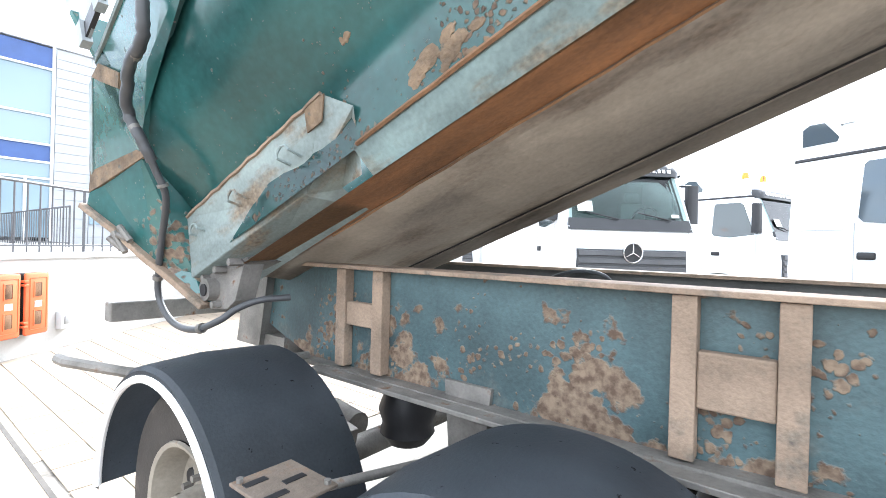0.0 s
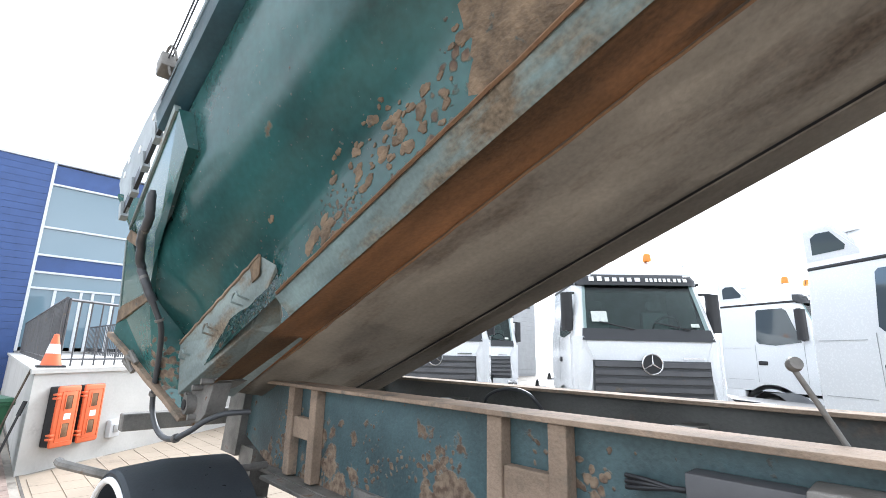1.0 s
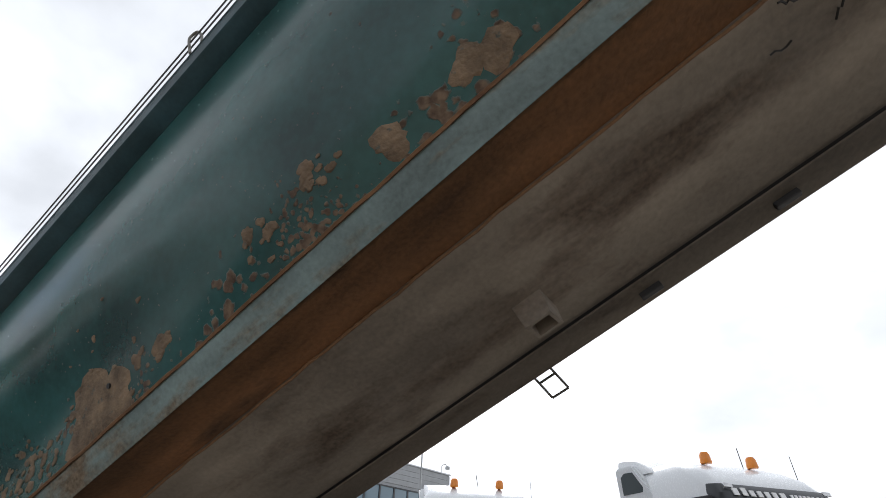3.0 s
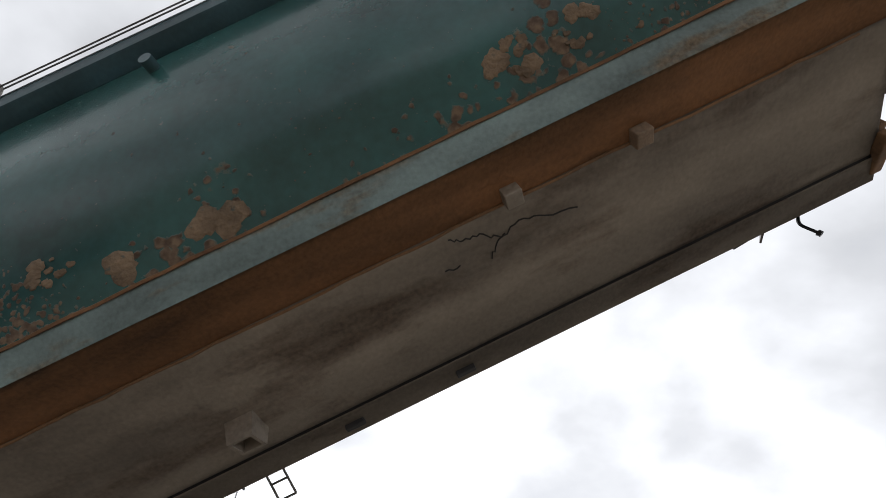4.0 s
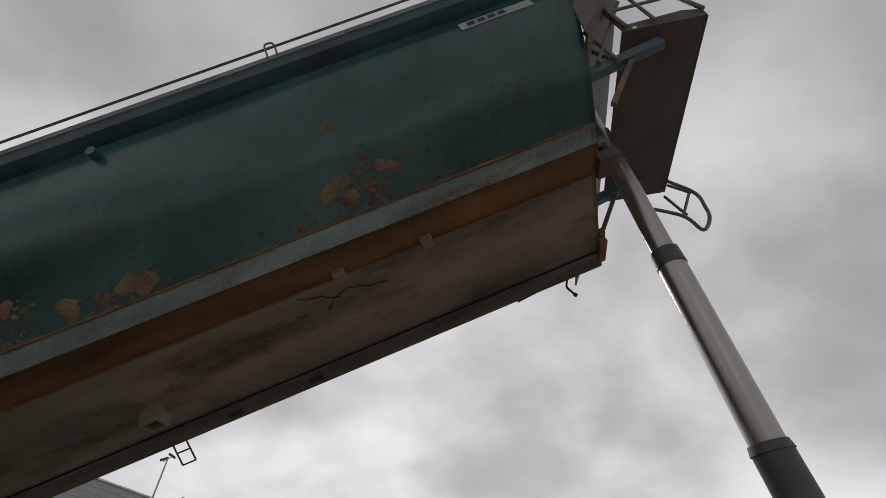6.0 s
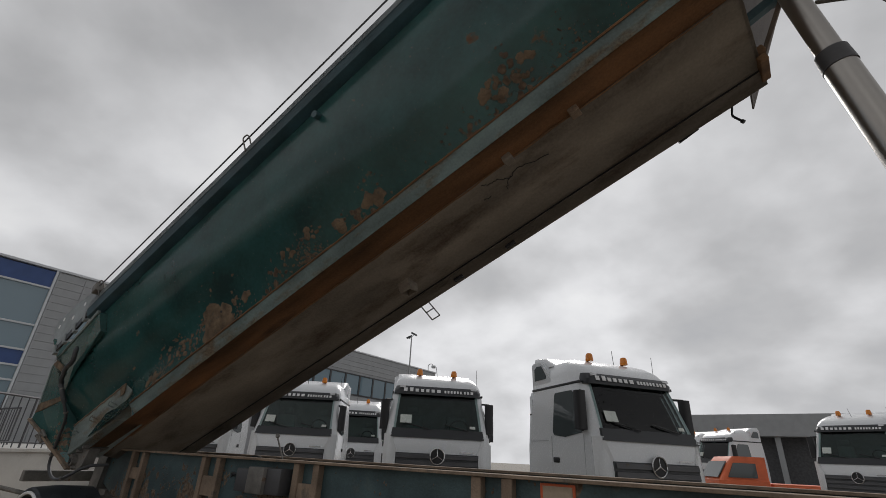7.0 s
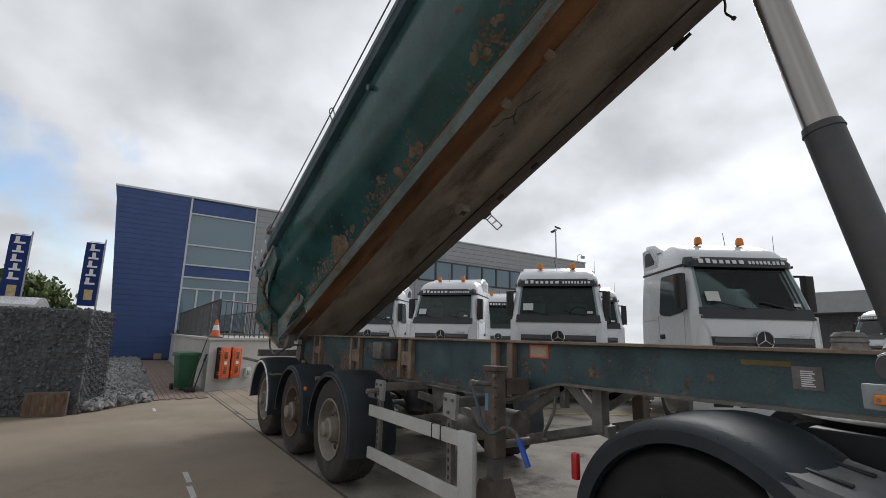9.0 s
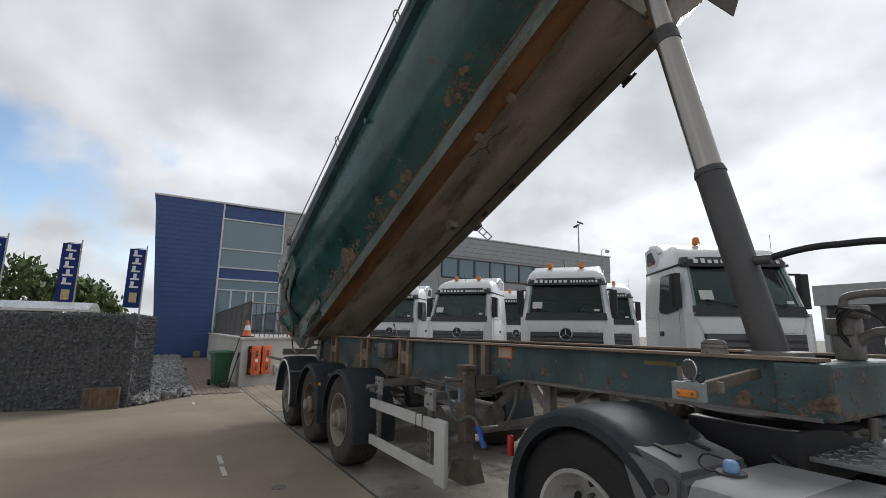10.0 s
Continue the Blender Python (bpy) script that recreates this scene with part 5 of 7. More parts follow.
# ---- the tractor unit ahead of the trailer ----
tractor = thing("tractor_unit", "rear of a dark tractor unit coupled under the trailer", "truck")
XT, RTT = 5.20, 0.53
for y, out in ((1.66, -1), (2 * YC - 1.66, 1)):
    ax = new("wheel")
    ax.parent = tractor
    wheel(ax, XT, y, RTT, RTT, out, M_silrim, 0.60, dish=1.9, tyre_mat=M_rubber)
    s = -out
    oy, iy = (1.59, 2.16) if out < 0 else (2 * YC - 1.59, 2 * YC - 2.16)
    rows = []
    for k in range(33):
        a = radians(33 + 166 * k / 32)
        dx, dz = math.cos(a), math.sin(a)
        cx, cz = XT + 0.05 + 0.615 * dx, 0.565 + 0.615 * dz
        rows.append([(cx - 0.10 * dx, oy, cz - 0.10 * dz), (cx - 0.045 * dx, oy - s * 0.004, cz - 0.045 * dz), (cx - 0.012 * dx, oy + s * 0.03, cz - 0.012 * dz), (cx, oy + s * 0.09, cz), (cx + 0.012 * dx, oy + s * 0.35, cz + 0.012 * dz), (cx, iy, cz)])
    part("wheel_fender", shell(B(), rows, 0.008), M_fender, tractor, "dark grey plastic fender")
    bm = prism(B(), [(XT + 0.50, 0.62), (XT + 0.30, 1.05), (XT + 0.36, 1.065), (XT + 0.60, 1.01), (XT + 0.66, 0.975), (XT + 0.66, 0.40), (XT + 0.60, 0.40)], min(oy, iy), max(oy, iy), XZ)
    bmesh.ops.bevel(bm, geom=bm.edges[:], offset=0.03, segments=2, affect='EDGES')
    cov = part("fender_cover", bm, M_cover, tractor, "grey plastic cover with slots")
    for k in range(2):
        part("cover_slot", obox(B(), Matrix.Translation((XT + 0.48, oy + s * (0.16 + 0.24 * k), 1.042)) @ pose(0, 0, 0, 0, 11, 0), (0.15, 0.03, 0.012), 0.004), M_black, cov)
    part("cover_cap", rod(B(), (XT + 0.56, oy - s * 0.008, 0.92), (XT + 0.56, oy + s * 0.01, 0.92), 0.035, seg=20), M_dkgrey, cov)
    part("tail_lamp", box(B(), (XT - 0.555, min(oy + s * 0.015, oy + s * 0.05), 0.80), (XT - 0.515, max(oy + s * 0.015, oy + s * 0.05), 0.93), 0.012), M_red, tractor, "red tail lamp")
    part("frame_rail", box(B(), (4.75, 2.3 if out < 0 else 2 * YC - 2.38, 0.60), (8.6, 2.38 if out < 0 else 2 * YC - 2.3, 0.86), 0.006), M_black, tractor, smooth=False)
part("rear_axle", rod(B(), (XT, 1.9, RTT), (XT, 2 * YC - 1.9, RTT), 0.10, seg=16), M_black, tractor)
part("fifth_wheel", lathe(B(), [(0.48, 0), (0.5, 0.03), (0.46, 0.06), (0.12, 0.06), (0.12, 0.0)], Matrix.Translation((5.72, YC, 1.13)), 32), M_black, tractor)
part("fifth_wheel_base", box(B(), (5.45, 2.30, 0.85), (6.0, 2 * YC - 2.30, 1.13), 0.01), M_black, tractor, smooth=False)
bm = box(B(), (5.93, 1.44, 0.42), (7.7, 2.10, 1.03), 0.09)
tank = part("fuel_tank", bm, M_tank, tractor, "silver-grey fuel tank")
part("tank_neck", rod(B(), (6.030, 1.660, 1.025), (6.030, 1.660, 1.040), 0.056, seg=24), M_dkgrey, tank)
part("tank_cap", lathe(B(), [(0.028, 0), (0.032, 0.018), (0.027, 0.036), (0.016, 0.044), (0.001, 0.044)], Matrix.Translation((6.030, 1.660, 1.040)), 16), mat("pale_blue_cap", (0.22, 0.38, 0.62), 0.4, bump=0.0), tank, "pale blue filler cap")
part("cap_tether", tube(B(), curve_pts([(6.010, 1.650, 1.085), (5.950, 1.620, 1.095), (5.920, 1.620, 1.055), (5.960, 1.610, 1.037), (6.000, 1.620, 1.037)]), 0.004, 6), M_black, tank)
for x in (6.38, 6.58):
    part("tank_strap", box(B(), (x - 0.025, 1.434, 0.415), (x + 0.025, 2.106, 1.036), 0.09), M_dkgrey, tank)
bm = box(B(), (6.0, 2.40, 0.985), (7.9, 2 * YC - 2.40, 1.01), 0.003)
cw = part("catwalk", bm, M_galv, tractor, "aluminium tread-plate catwalk", smooth=False)
bm = B()
for i in range(33):
    for j in range(9):
        a = 45 if (i + j) % 2 else -45
        obox(bm, Matrix.Translation((6.03 + i * 0.057, 2.43 + j * 0.083, 1.012)) @ pose(0, 0, 0, 0, 0, a), (0.04, 0.012, 0.005))
tagged(part("tread_relief", bm, M_galv, cw, smooth=False), kind="stuff")
bm = tube(B(), curve_pts([(5.9, 2.28, 1.0), (6.2, 2.25, 0.85), (6.5, 2.28, 1.0), (6.8, 2.3, 1.05)]), 0.018)
part("air_line", bm, M_black, tractor)

# ---- parked trucks ----
def loft(bm, rings, cap=True):
    vs = [[bm.verts.new(p) for p in ring] for ring in rings]
    n = len(vs[0])
    for u, v in zip(vs, vs[1:]):
        for k in range(n):
            bm.faces.new((u[k], u[(k + 1) % n], v[(k + 1) % n], v[k]))
    if cap:
        bm.faces.new(vs[0][::-1])
        bm.faces.new(vs[-1])
    return bm


def round_rect(x0, x1, hw, z, rf, rb):
    """A level ring from x0 (rear) to x1 (front), with rounded corners."""
    out = []
    for cx, cy, r, a0 in ((x1 - rf, hw - rf, rf, 0), (x0 + rb, hw - rb, rb, 90), (x0 + rb, -hw + rb, rb, 180), (x1 - rf, -hw + rf, rf, 270)):
        for k in range(6):
            a = radians(a0 + 18 * k)
            out.append(Vector((cx + r * math.cos(a), cy + r * math.sin(a), z)))
    return out


def truck_parts(t, lettering=True):
    cab = [(1.02, -2.18, 0.04, 1.17), (1.4, -2.2, 0.06, 1.18), (1.9, -2.2, 0.02, 1.175), (2.02, -2.2, -0.03, 1.17), (2.5, -2.2, -0.22, 1.13), (2.92, -2.2, -0.40, 1.09), (3.10, -2.2, -0.47, 1.065),
           (3.24, -2.18, -0.60, 1.02), (3.36, -2.16, -0.82, 0.95), (3.44, -2.14, -1.05, 0.86), (3.48, -2.10, -1.30, 0.72)]
    bm = B()
    vs = [[bm.verts.new(p) for p in round_rect(x0, x1, hw, z, 0.20, 0.05)] for z, x0, x1, hw in cab]
    for i, (u, v) in enumerate(zip(vs, vs[1:])):
        for k in range(24):
            if not (k == 23 and i in (3, 4)):      # the windscreen opening
                bm.faces.new((u[k], u[(k + 1) % 24], v[(k + 1) % 24], v[k]))
    bm.faces.new(vs[0][::-1])
    bm.faces.new(vs[-1])
    shell_ob = part("cab_shell", bm, M_white, t, "white cab shell")
    # windscreen, its black lower band, visor
    bm = loft(B(), [[Vector((x, y, z)) for y in (-hw, -hw * 0.5, 0, hw * 0.5, hw)] + [Vector((x - 0.05, y, z)) for y in (hw, 0, -hw)] for x, z, hw in ((0.0, 2.02, 1.02), (-0.19, 2.48, 0.98), (-0.37, 2.90, 0.94))])
    ws = part("windscreen", bm, M_screen, t, "large tinted windscreen", smooth=False)
    ws.visible_shadow = False
    part("dashboard", loft(B(), [[Vector((x, y, z)) for y in (-0.98, 0.98)] + [Vector((x - 0.42, y, z)) for y in (0.98, -0.98)] for x, z in ((-0.02, 1.96), (-0.08, 2.10), (-0.14, 2.13))]), M_dkgrey, t, "dark grey dashboard")
    for nm, lo, hi in (("back_lining", (-1.62, -1.0, 1.95), (-1.58, 1.0, 2.95)), ("floor_lining", (-1.6, -1.02, 1.93), (-0.44, 1.02, 1.96)), ("roof_lining", (-1.6, -0.98, 2.92), (-0.62, 0.98, 2.95))):
        part(nm, box(B(), lo, hi), M_lining, t, smooth=False)
    for s in (-1, 1):
        part("side_lining", prism(B(), [(-1.6, 1.95), (-0.36, 1.95), (-0.66, 2.93), (-1.6, 2.93)], s * 1.0, s * 1.03, XZ), M_lining, t, smooth=False)
        seat = part("cab_seat", box(B(), (-1.20, s * 0.55 - 0.25, 1.95), (-1.02, s * 0.55 + 0.25, 2.50), 0.06), M_lining, t, "grey cab seat")
        part("headrest", box(B(), (-1.18, s * 0.55 - 0.14, 2.52), (-1.06, s * 0.55 + 0.14, 2.70), 0.05), M_lining, seat)
    part("steering_wheel", tube(B(), [Vector((-0.60 + 0.12 * math.cos(k * math.tau / 18), 0.55 + 0.22 * math.sin(k * math.tau / 18), 2.20 + 0.17 * math.cos(k * math.tau / 18))) for k in range(19)], 0.018, 6), M_black, t)
    bm = loft(B(), [[Vector((x, y, z)) for y in (-hw, -0.5, 0, 0.5, hw)] + [Vector((x - 0.06, y, z)) for y in (hw, 0, -hw)] for x, z, hw in ((0.035, 1.94, 1.06), (-0.035, 2.13, 1.03))])
    part("cowl_band", bm, M_visor, ws, smooth=False)
    for y0 in (-0.75, 0.15):
        part("wiper", rod(B(), (0.0, y0 + 0.55, 2.12), (-0.06, y0, 2.24), 0.012, seg=6), M_black, ws)
    part("paper_notice", obox(B(), Matrix.Translation((-0.10, -0.74, 2.33)) @ pose(0, 0, 0, 0, -22, 0), (0.006, 0.26, 0.19)), mat_paper, ws, "white paper behind the screen", smooth=False)
    part("sticker", obox(B(), Matrix.Translation((-0.055, 0.80, 2.20)) @ pose(0, 0, 0, 0, -22, 0), (0.006, 0.13, 0.06)), mat_paper, ws, smooth=False)
    bm = loft(B(), [round_rect(-0.75, x1, hw, z, 0.16, 0.05) for z, x1, hw in ((2.89, -0.31, 1.04), (2.98, -0.32, 1.05), (3.09, -0.42, 1.02))])
    vis = part("sun_visor", bm, M_visor, t, "black sun visor")
    if lettering:
        y = -0.86
        for wd, tall in ((0.10, 0.10), (0.09, 0.11), (0.085, 0.085), (0.085, 0.085), (0.085, 0.085), (0.085, 0.085), (0.10, 0.085), (0.03, 0.0), (0.05, 0.075), (0.05, 0.075), (0.05, 0.075), (0.05, 0.075), (0.05, 0.075), (0.05, 0.075), (0.015, 0.02), (0.05, 0.075), (0.055, 0.075), (0.07, 0.075)):
            wd = wd * 1.42
            if tall:
                part("letter_bar", obox(B(), Matrix.Translation((-0.315, y + wd / 2, 2.985 + (tall - 0.085) / 2)) @ pose(0, 0, 0, 0, -20, 0), (0.012, wd * 0.62, tall * 0.85)), M_letter, vis, smooth=False)
            y += wd * 1.06
    for s in (-1, 1):
        part("marker_lamp", obox(B(), Matrix.Translation((-0.34, s * 0.86, 3.06)) @ pose(0, 0, 0, 0, -20, 0), (0.02, 0.14, 0.05), 0.006), M_silver, vis)
    # lower front
    bm = prism(B(), [(-0.02, 0.95), (0.085, 0.95), (0.10, 1.3), (0.088, 1.63), (-0.02, 1.63)], -0.92, 0.92, XZ)
    gr = part("grille", bm, M_dkgrey, t, "dark louvred grille", smooth=False)
    for k in range(5):
        z = 1.02 + 0.125 * k
        part("louvre", prism(B(), [(0.08, z), (0.125, z + 0.01), (0.115, z + 0.085), (0.08, z + 0.095)], -0.90, 0.90, XZ), M_cylpaint, gr, smooth=False)
    for s in (-1, 1):
        bm = B()
        p = [(0.0, s * 0.84, 1.64), (0.06, s * 0.90, 1.66), (0.10, s * 0.98, 0.96), (-0.06, s * 1.20, 0.96), (-0.10, s * 1.20, 2.0), (0.02, s * 1.04, 2.0)]
        q = [(x - 0.10, y - s * 0.06, z) for x, y, z in p]
        a = [bm.verts.new(v) for v in p]
        b = [bm.verts.new(v) for v in q]
        for k in range(6):
            bm.faces.new((a[k], a[(k + 1) % 6], b[(k + 1) % 6], b[k]))
        bm.faces.new(a)
        bm.faces.new(b[::-1])
        part("cheek_panel", bm, M_white, t, smooth=False)
        part("headlamp", obox(B(), Matrix.Translation((0.055, s * 0.98, 0.80)) @ pose(0, 0, 0, 0, 0, s * 18), (0.06, 0.34, 0.20), 0.03), M_silver, t, "clear headlamp")
        # mirrors on arms
        bm = loft(B(), [round_rect(-0.18, -0.02, 0.095, z, 0.06, 0.03) for z in (2.10, 2.16, 2.40, 2.66, 2.74)])
        bmesh.ops.translate(bm, vec=(-0.20, s * 1.235, 0), verts=bm.verts[:])
        mi = part("mirror", bm, M_black, t, "black mirror housing")
        for z in (2.74, 2.10):
            part("mirror_arm", rod(B(), (-0.46, s * 1.06, z + 0.02), (-0.30, s * 1.22, z), 0.022, seg=8), M_black, mi)
        # side glass, lines, handle
        bm = prism(B(), [(-0.38, 2.06), (-0.64, 2.74), (-0.72, 2.80), (-1.26, 2.80), (-1.30, 2.76), (-1.32, 2.10), (-1.26, 2.04), (-0.9, 2.0)], s * 1.10, s * 1.172, XZ)
        for v in bm.verts:
            v.co.y = s * (1.18 - 0.09 * max(0, (v.co.z - 2.0)) - (0.0 if abs(v.co.y) > 1.14 else 0.06)) + s * 0.004
        part("side_window", bm, M_windscreen, t, "dark side window", smooth=False)
        part("roof_strip", obox(B(), Matrix.Translation((-1.3, s * 1.085, 2.93)), (1.75, 0.03, 0.045), 0.006), M_black, t)
        bm = prism(B(), [(-2.2, 2.96), (-2.22, 3.50), (-1.80, 3.50), (-1.45, 3.12), (-1.40, 2.96)], s * 0.88, s * 1.075, XZ)
        bmesh.ops.bevel(bm, geom=bm.edges[:], offset=0.03, segments=2, affect='EDGES')
        df = part("side_deflector", bm, M_white, t)
        bm = prism(B(), [(-2.08, 3.12), (-2.08, 3.36), (-1.99, 3.41), (-1.80, 3.40), (-1.62, 3.18), (-1.64, 3.12)], s * 1.07, s * 1.082, XZ)
        part("quarter_window", bm, M_windscreen, df, smooth=False)
        part("door_handle", obox(B(), Matrix.Translation((-1.22, s * 1.185, 1.62)), (0.20, 0.03, 0.09), 0.02), M_black, t)
        for x in (-0.34, -1.36):
            part("door_gap", obox(B(), Matrix.Translation((x, s * 1.178, 1.62)), (0.007, 0.006, 0.82)), M_grey, t, smooth=False)
        for z, x in ((1.95, -1.78), (1.25, -1.78)):
            part("locker_gap", obox(B(), Matrix.Translation((x, s * 1.178, z)), (0.62, 0.006, 0.006)), M_grey, t, smooth=False)
        part("skirt", box(B(), (-2.18, min(s * 1.0, s * 1.17), 0.55), (-1.72, max(s * 1.0, s * 1.17), 1.03), 0.03), M_white, t)
        rows = [[(-1.1 + r * math.cos(radians(a)), s * y, 0.50 + r * math.sin(radians(a))) for r, y in ((0.56, 1.10), (0.58, 1.175), (0.66, 1.18), (0.70, 1.16))] for a in range(5, 176, 10)]
        part("wheel_arch", shell(B(), rows, 0.01), M_white, t)
        bm = lathe(B(), [(0.075, 0), (0.08, 0.02), (0.07, 0.11), (0.05, 0.145), (0.001, 0.15)], Matrix.Translation((-0.95, s * 0.44, 3.43)), 14)
        part("beacon", bm, M_amber, t, "amber beacon")
        for x, w in ((-1.1, 0.30), (-4.7, 0.56)):
            ax = new("wheel")
            ax.parent = t
            for src in TRUCK_WHEEL[(s, w)].children:
                o = src.copy()
                scene.collection.objects.link(o)
                o.parent = ax
                for sub in src.children:
                    c = sub.copy()
                    scene.collection.objects.link(c)
                    c.parent = o
            ax.location = (x, s * 1.14, 0.5)
        part("rear_fender", shell(B(), [[(-4.7 + 0.58 * math.cos(radians(a)), y, 0.5 + 0.58 * math.sin(radians(a))) for y in (s * 0.58, s * 1.16)] for a in range(10, 171, 10)], 0.01), M_dkgrey, t)
        part("side_tank", box(B(), (-3.7, min(s * 0.6, s * 1.15), 0.45), (-2.4, max(s * 0.6, s * 1.15), 1.0), 0.06), M_galv, t)
    bm = loft(B(), [round_rect(-2.25, -1.45, 0.98, 3.36, 0.10, 0.05), round_rect(-2.25, -1.75, 0.98, 3.56, 0.10, 0.05), round_rect(-2.24, -2.0, 0.97, 3.60, 0.08, 0.05)])
    part("roof_spoiler", bm, M_white, t)
    bm = loft(B(), [round_rect(-0.60, x1, hw, z, 0.25, 0.05) for z, x1, hw in ((0.33, 0.02, 1.12), (0.45, 0.10, 1.18), (0.70, 0.10, 1.19), (0.96, 0.06, 1.19))])
    bp = part("bumper", bm, M_white, t, "white bumper")
    for y0, y1 in ((-0.55, 0.55), (-1.0, -0.65), (0.65, 1.0)):
        part("bumper_vent", box(B(), (0.02, y0, 0.48), (0.106, y1, 0.62), 0.02), M_black, bp)
    part("chassis_frame", box(B(), (-6.0, -0.42, 0.75), (-0.6, 0.42, 0.98), 0.01), M_black, t, smooth=False)
    part("cab_underside", box(B(), (-2.1, -0.98, 0.70), (-0.55, 0.98, 1.05)), M_black, t, smooth=False)
    part("antenna", rod(B(), (-0.75, 0.0, 3.36), (-0.72, -0.05, 3.62), 0.006, seg=5), M_black, t)
    part("antenna", rod(B(), (-0.75, 1.0, 3.2), (-0.75, 1.0, 3.6), 0.005, seg=5), M_black, t)
    part("badge_ring", lathe(B(), [(0.165, 0.0), (0.17, 0.02), (0.155, 0.03), (0.145, 0.02), (0.145, 0.0)], Matrix.Translation((0.115, 0, 1.58)) @ pose(0, 0, 0, 0, 90, 0), 32), M_silver, gr, "chrome badge ring")
    part("badge_disc", rod(B(), (0.10, 0, 1.58), (0.125, 0, 1.58), 0.146, seg=28), M_black, gr)
    for a in (90, 210, 330):
        c = Vector((0.13, 0.0, 1.58))
        part("badge_bar", rod(B(), c, c + Vector((0, 0.14 * math.cos(radians(a)), 0.14 * math.sin(radians(a)))), 0.016, 0.006, seg=6), M_silver, gr)
    part("name_strip", box(B(), (0.085, 0.50, 1.665), (0.092, 0.82, 1.69)), M_silver, t, smooth=False)
    return t


mat_paper = mat("notice_paper", (0.62, 0.66, 0.62), 0.8, 0.0, 0.1, 20.0, bump=0.0)
TRUCK_WHEEL = {}
for s in (-1, 1):
    for w in (0.30, 0.56):
        h = new("wheel")
        wheel(h, 0, 0, 0, 0.5, s, M_rim, w, nuts=False)
        TRUCK_WHEEL[(s, w)] = h
HEAD = -47.0
CABW = {0: 0.925, 1: 1.06, 2: 1.03}
LAB = "white tractor truck, black visor, amber beacons, parked in a row"
first = truck_parts(thing("truck", LAB, "truck", "parked trucks"))
SPOTS = [(2.86, 8.55, HEAD + 12), (-1.62, 8.48, HEAD - 1), (-6.0, 7.95, HEAD - 5), (-10.1, 7.35, HEAD), (0.5, 13.9, -22.0), (-4.1, 12.9, HEAD), (-8.6, 12.6, HEAD), (-12.2, 17.0, HEAD), (-1.1, 29.8, -128.0), (0.9, 27.2, -128.0), (5.9, 19.4, -112.0)]
for k, (x, y, a) in enumerate(SPOTS):
    m = pose(x, y, 0, 0, 0, a) @ Matrix.Translation((-0.12, 0, 0)) @ Matrix.Diagonal((1.0, CABW.get(k, 1.0), 1.0, 1.0))
    if k == 0:
        first.matrix_world = m
    else:
        copy_thing(first, m)
for h in TRUCK_WHEEL.values():
    for o in (*h.children_recursive, h):
        bpy.data.objects.remove(o)
# small orange lorry between them
orange = thing("small_lorry", "small orange lorry cab parked behind the trucks", "lorry", m=pose(1.9, 21.5, 0, 0, 0, -150))
bm = loft(B(), [round_rect(-1.4, 0.3, 0.9, z, 0.15, 0.06) for z in (0.5, 1.3)] + [round_rect(-1.4, x1, 0.86, z, 0.15, 0.06) for z, x1 in ((1.35, 0.25), (1.95, -0.15), (2.1, -0.3))])
part("cab_shell", bm, M_orange, orange)
part("windscreen", prism(B(), [(0.27, 1.38), (-0.10, 1.92), (-0.06, 1.93), (0.30, 1.39)], -0.72, 0.72, XZ), M_windscreen, orange)
for s in (-1, 1):
    part("side_window", prism(B(), [(0.0, 1.40), (-0.25, 1.88), (-1.0, 1.88), (-1.0, 1.40)], s * 0.86, s * 0.91, XZ), M_windscreen, orange)
part("load_bed", box(B(), (-4.0, -0.9, 0.7), (-1.5, 0.9, 1.25), 0.02), M_orange, orange)
for x in (-0.4, -3.2):
    for s in (-1, 1):
        part("wheel", lathe(B(), [(0.36, -0.2), (0.38, -0.1), (0.36, 0), (0.2, 0), (0.001, -0.02)], Matrix.Translation((x, s * 0.88, 0.38)) @ pose(0, 0, 0, 90 if s < 0 else -90, 0, 0), 24), M_tyre, orange)

# ---- the office building ----
FX = -22.0
bld = thing("office_building", "blue and grey clad office building with glazed entrance bay", "building", m=Matrix.Translation((0, 1.03, 0)) @ Matrix.Diagonal((1, 0.945, 0.885, 1)))
SLANT = 0.0815      # the blue block leans out towards its top


def left_end(z):
    return -1.93 - SLANT * z


part("core_wall", prism(B(), [(left_end(0), 0), (0.90, 0), (0.90, 9.9), (left_end(9.9), 9.9)], FX - 14, FX - 0.12, Matrix(((0, 0, 1, 0), (1, 0, 0, 0), (0, 1, 0, 0), (0, 0, 0, 1)))), M_blue, bld, smooth=False)
part("core_wall", box(B(), (FX - 14, 4.56, 0), (FX - 0.05, 36.0, 9.9)), M_grey, bld, smooth=False)
part("roof_edge", box(B(), (FX - 14, left_end(9.9) - 0.06, 9.9), (FX + 0.06, 36.1, 10.02), 0.01), M_frame, bld, "pale metal roof edge", smooth=False)
part("bay_back", box(B(), (FX - 6, 0.90, 0), (FX - 5.8, 4.56, 9.9)), mat("interior_wall", (0.45, 0.46, 0.47), 0.8, bump=0.0), bld, smooth=False)
for z in (1.6, 5.35):
    part("bay_floor", box(B(), (FX - 5.8, 0.90, z - 0.15), (FX - 0.15, 4.56, z)), M_wall, bld, smooth=False)
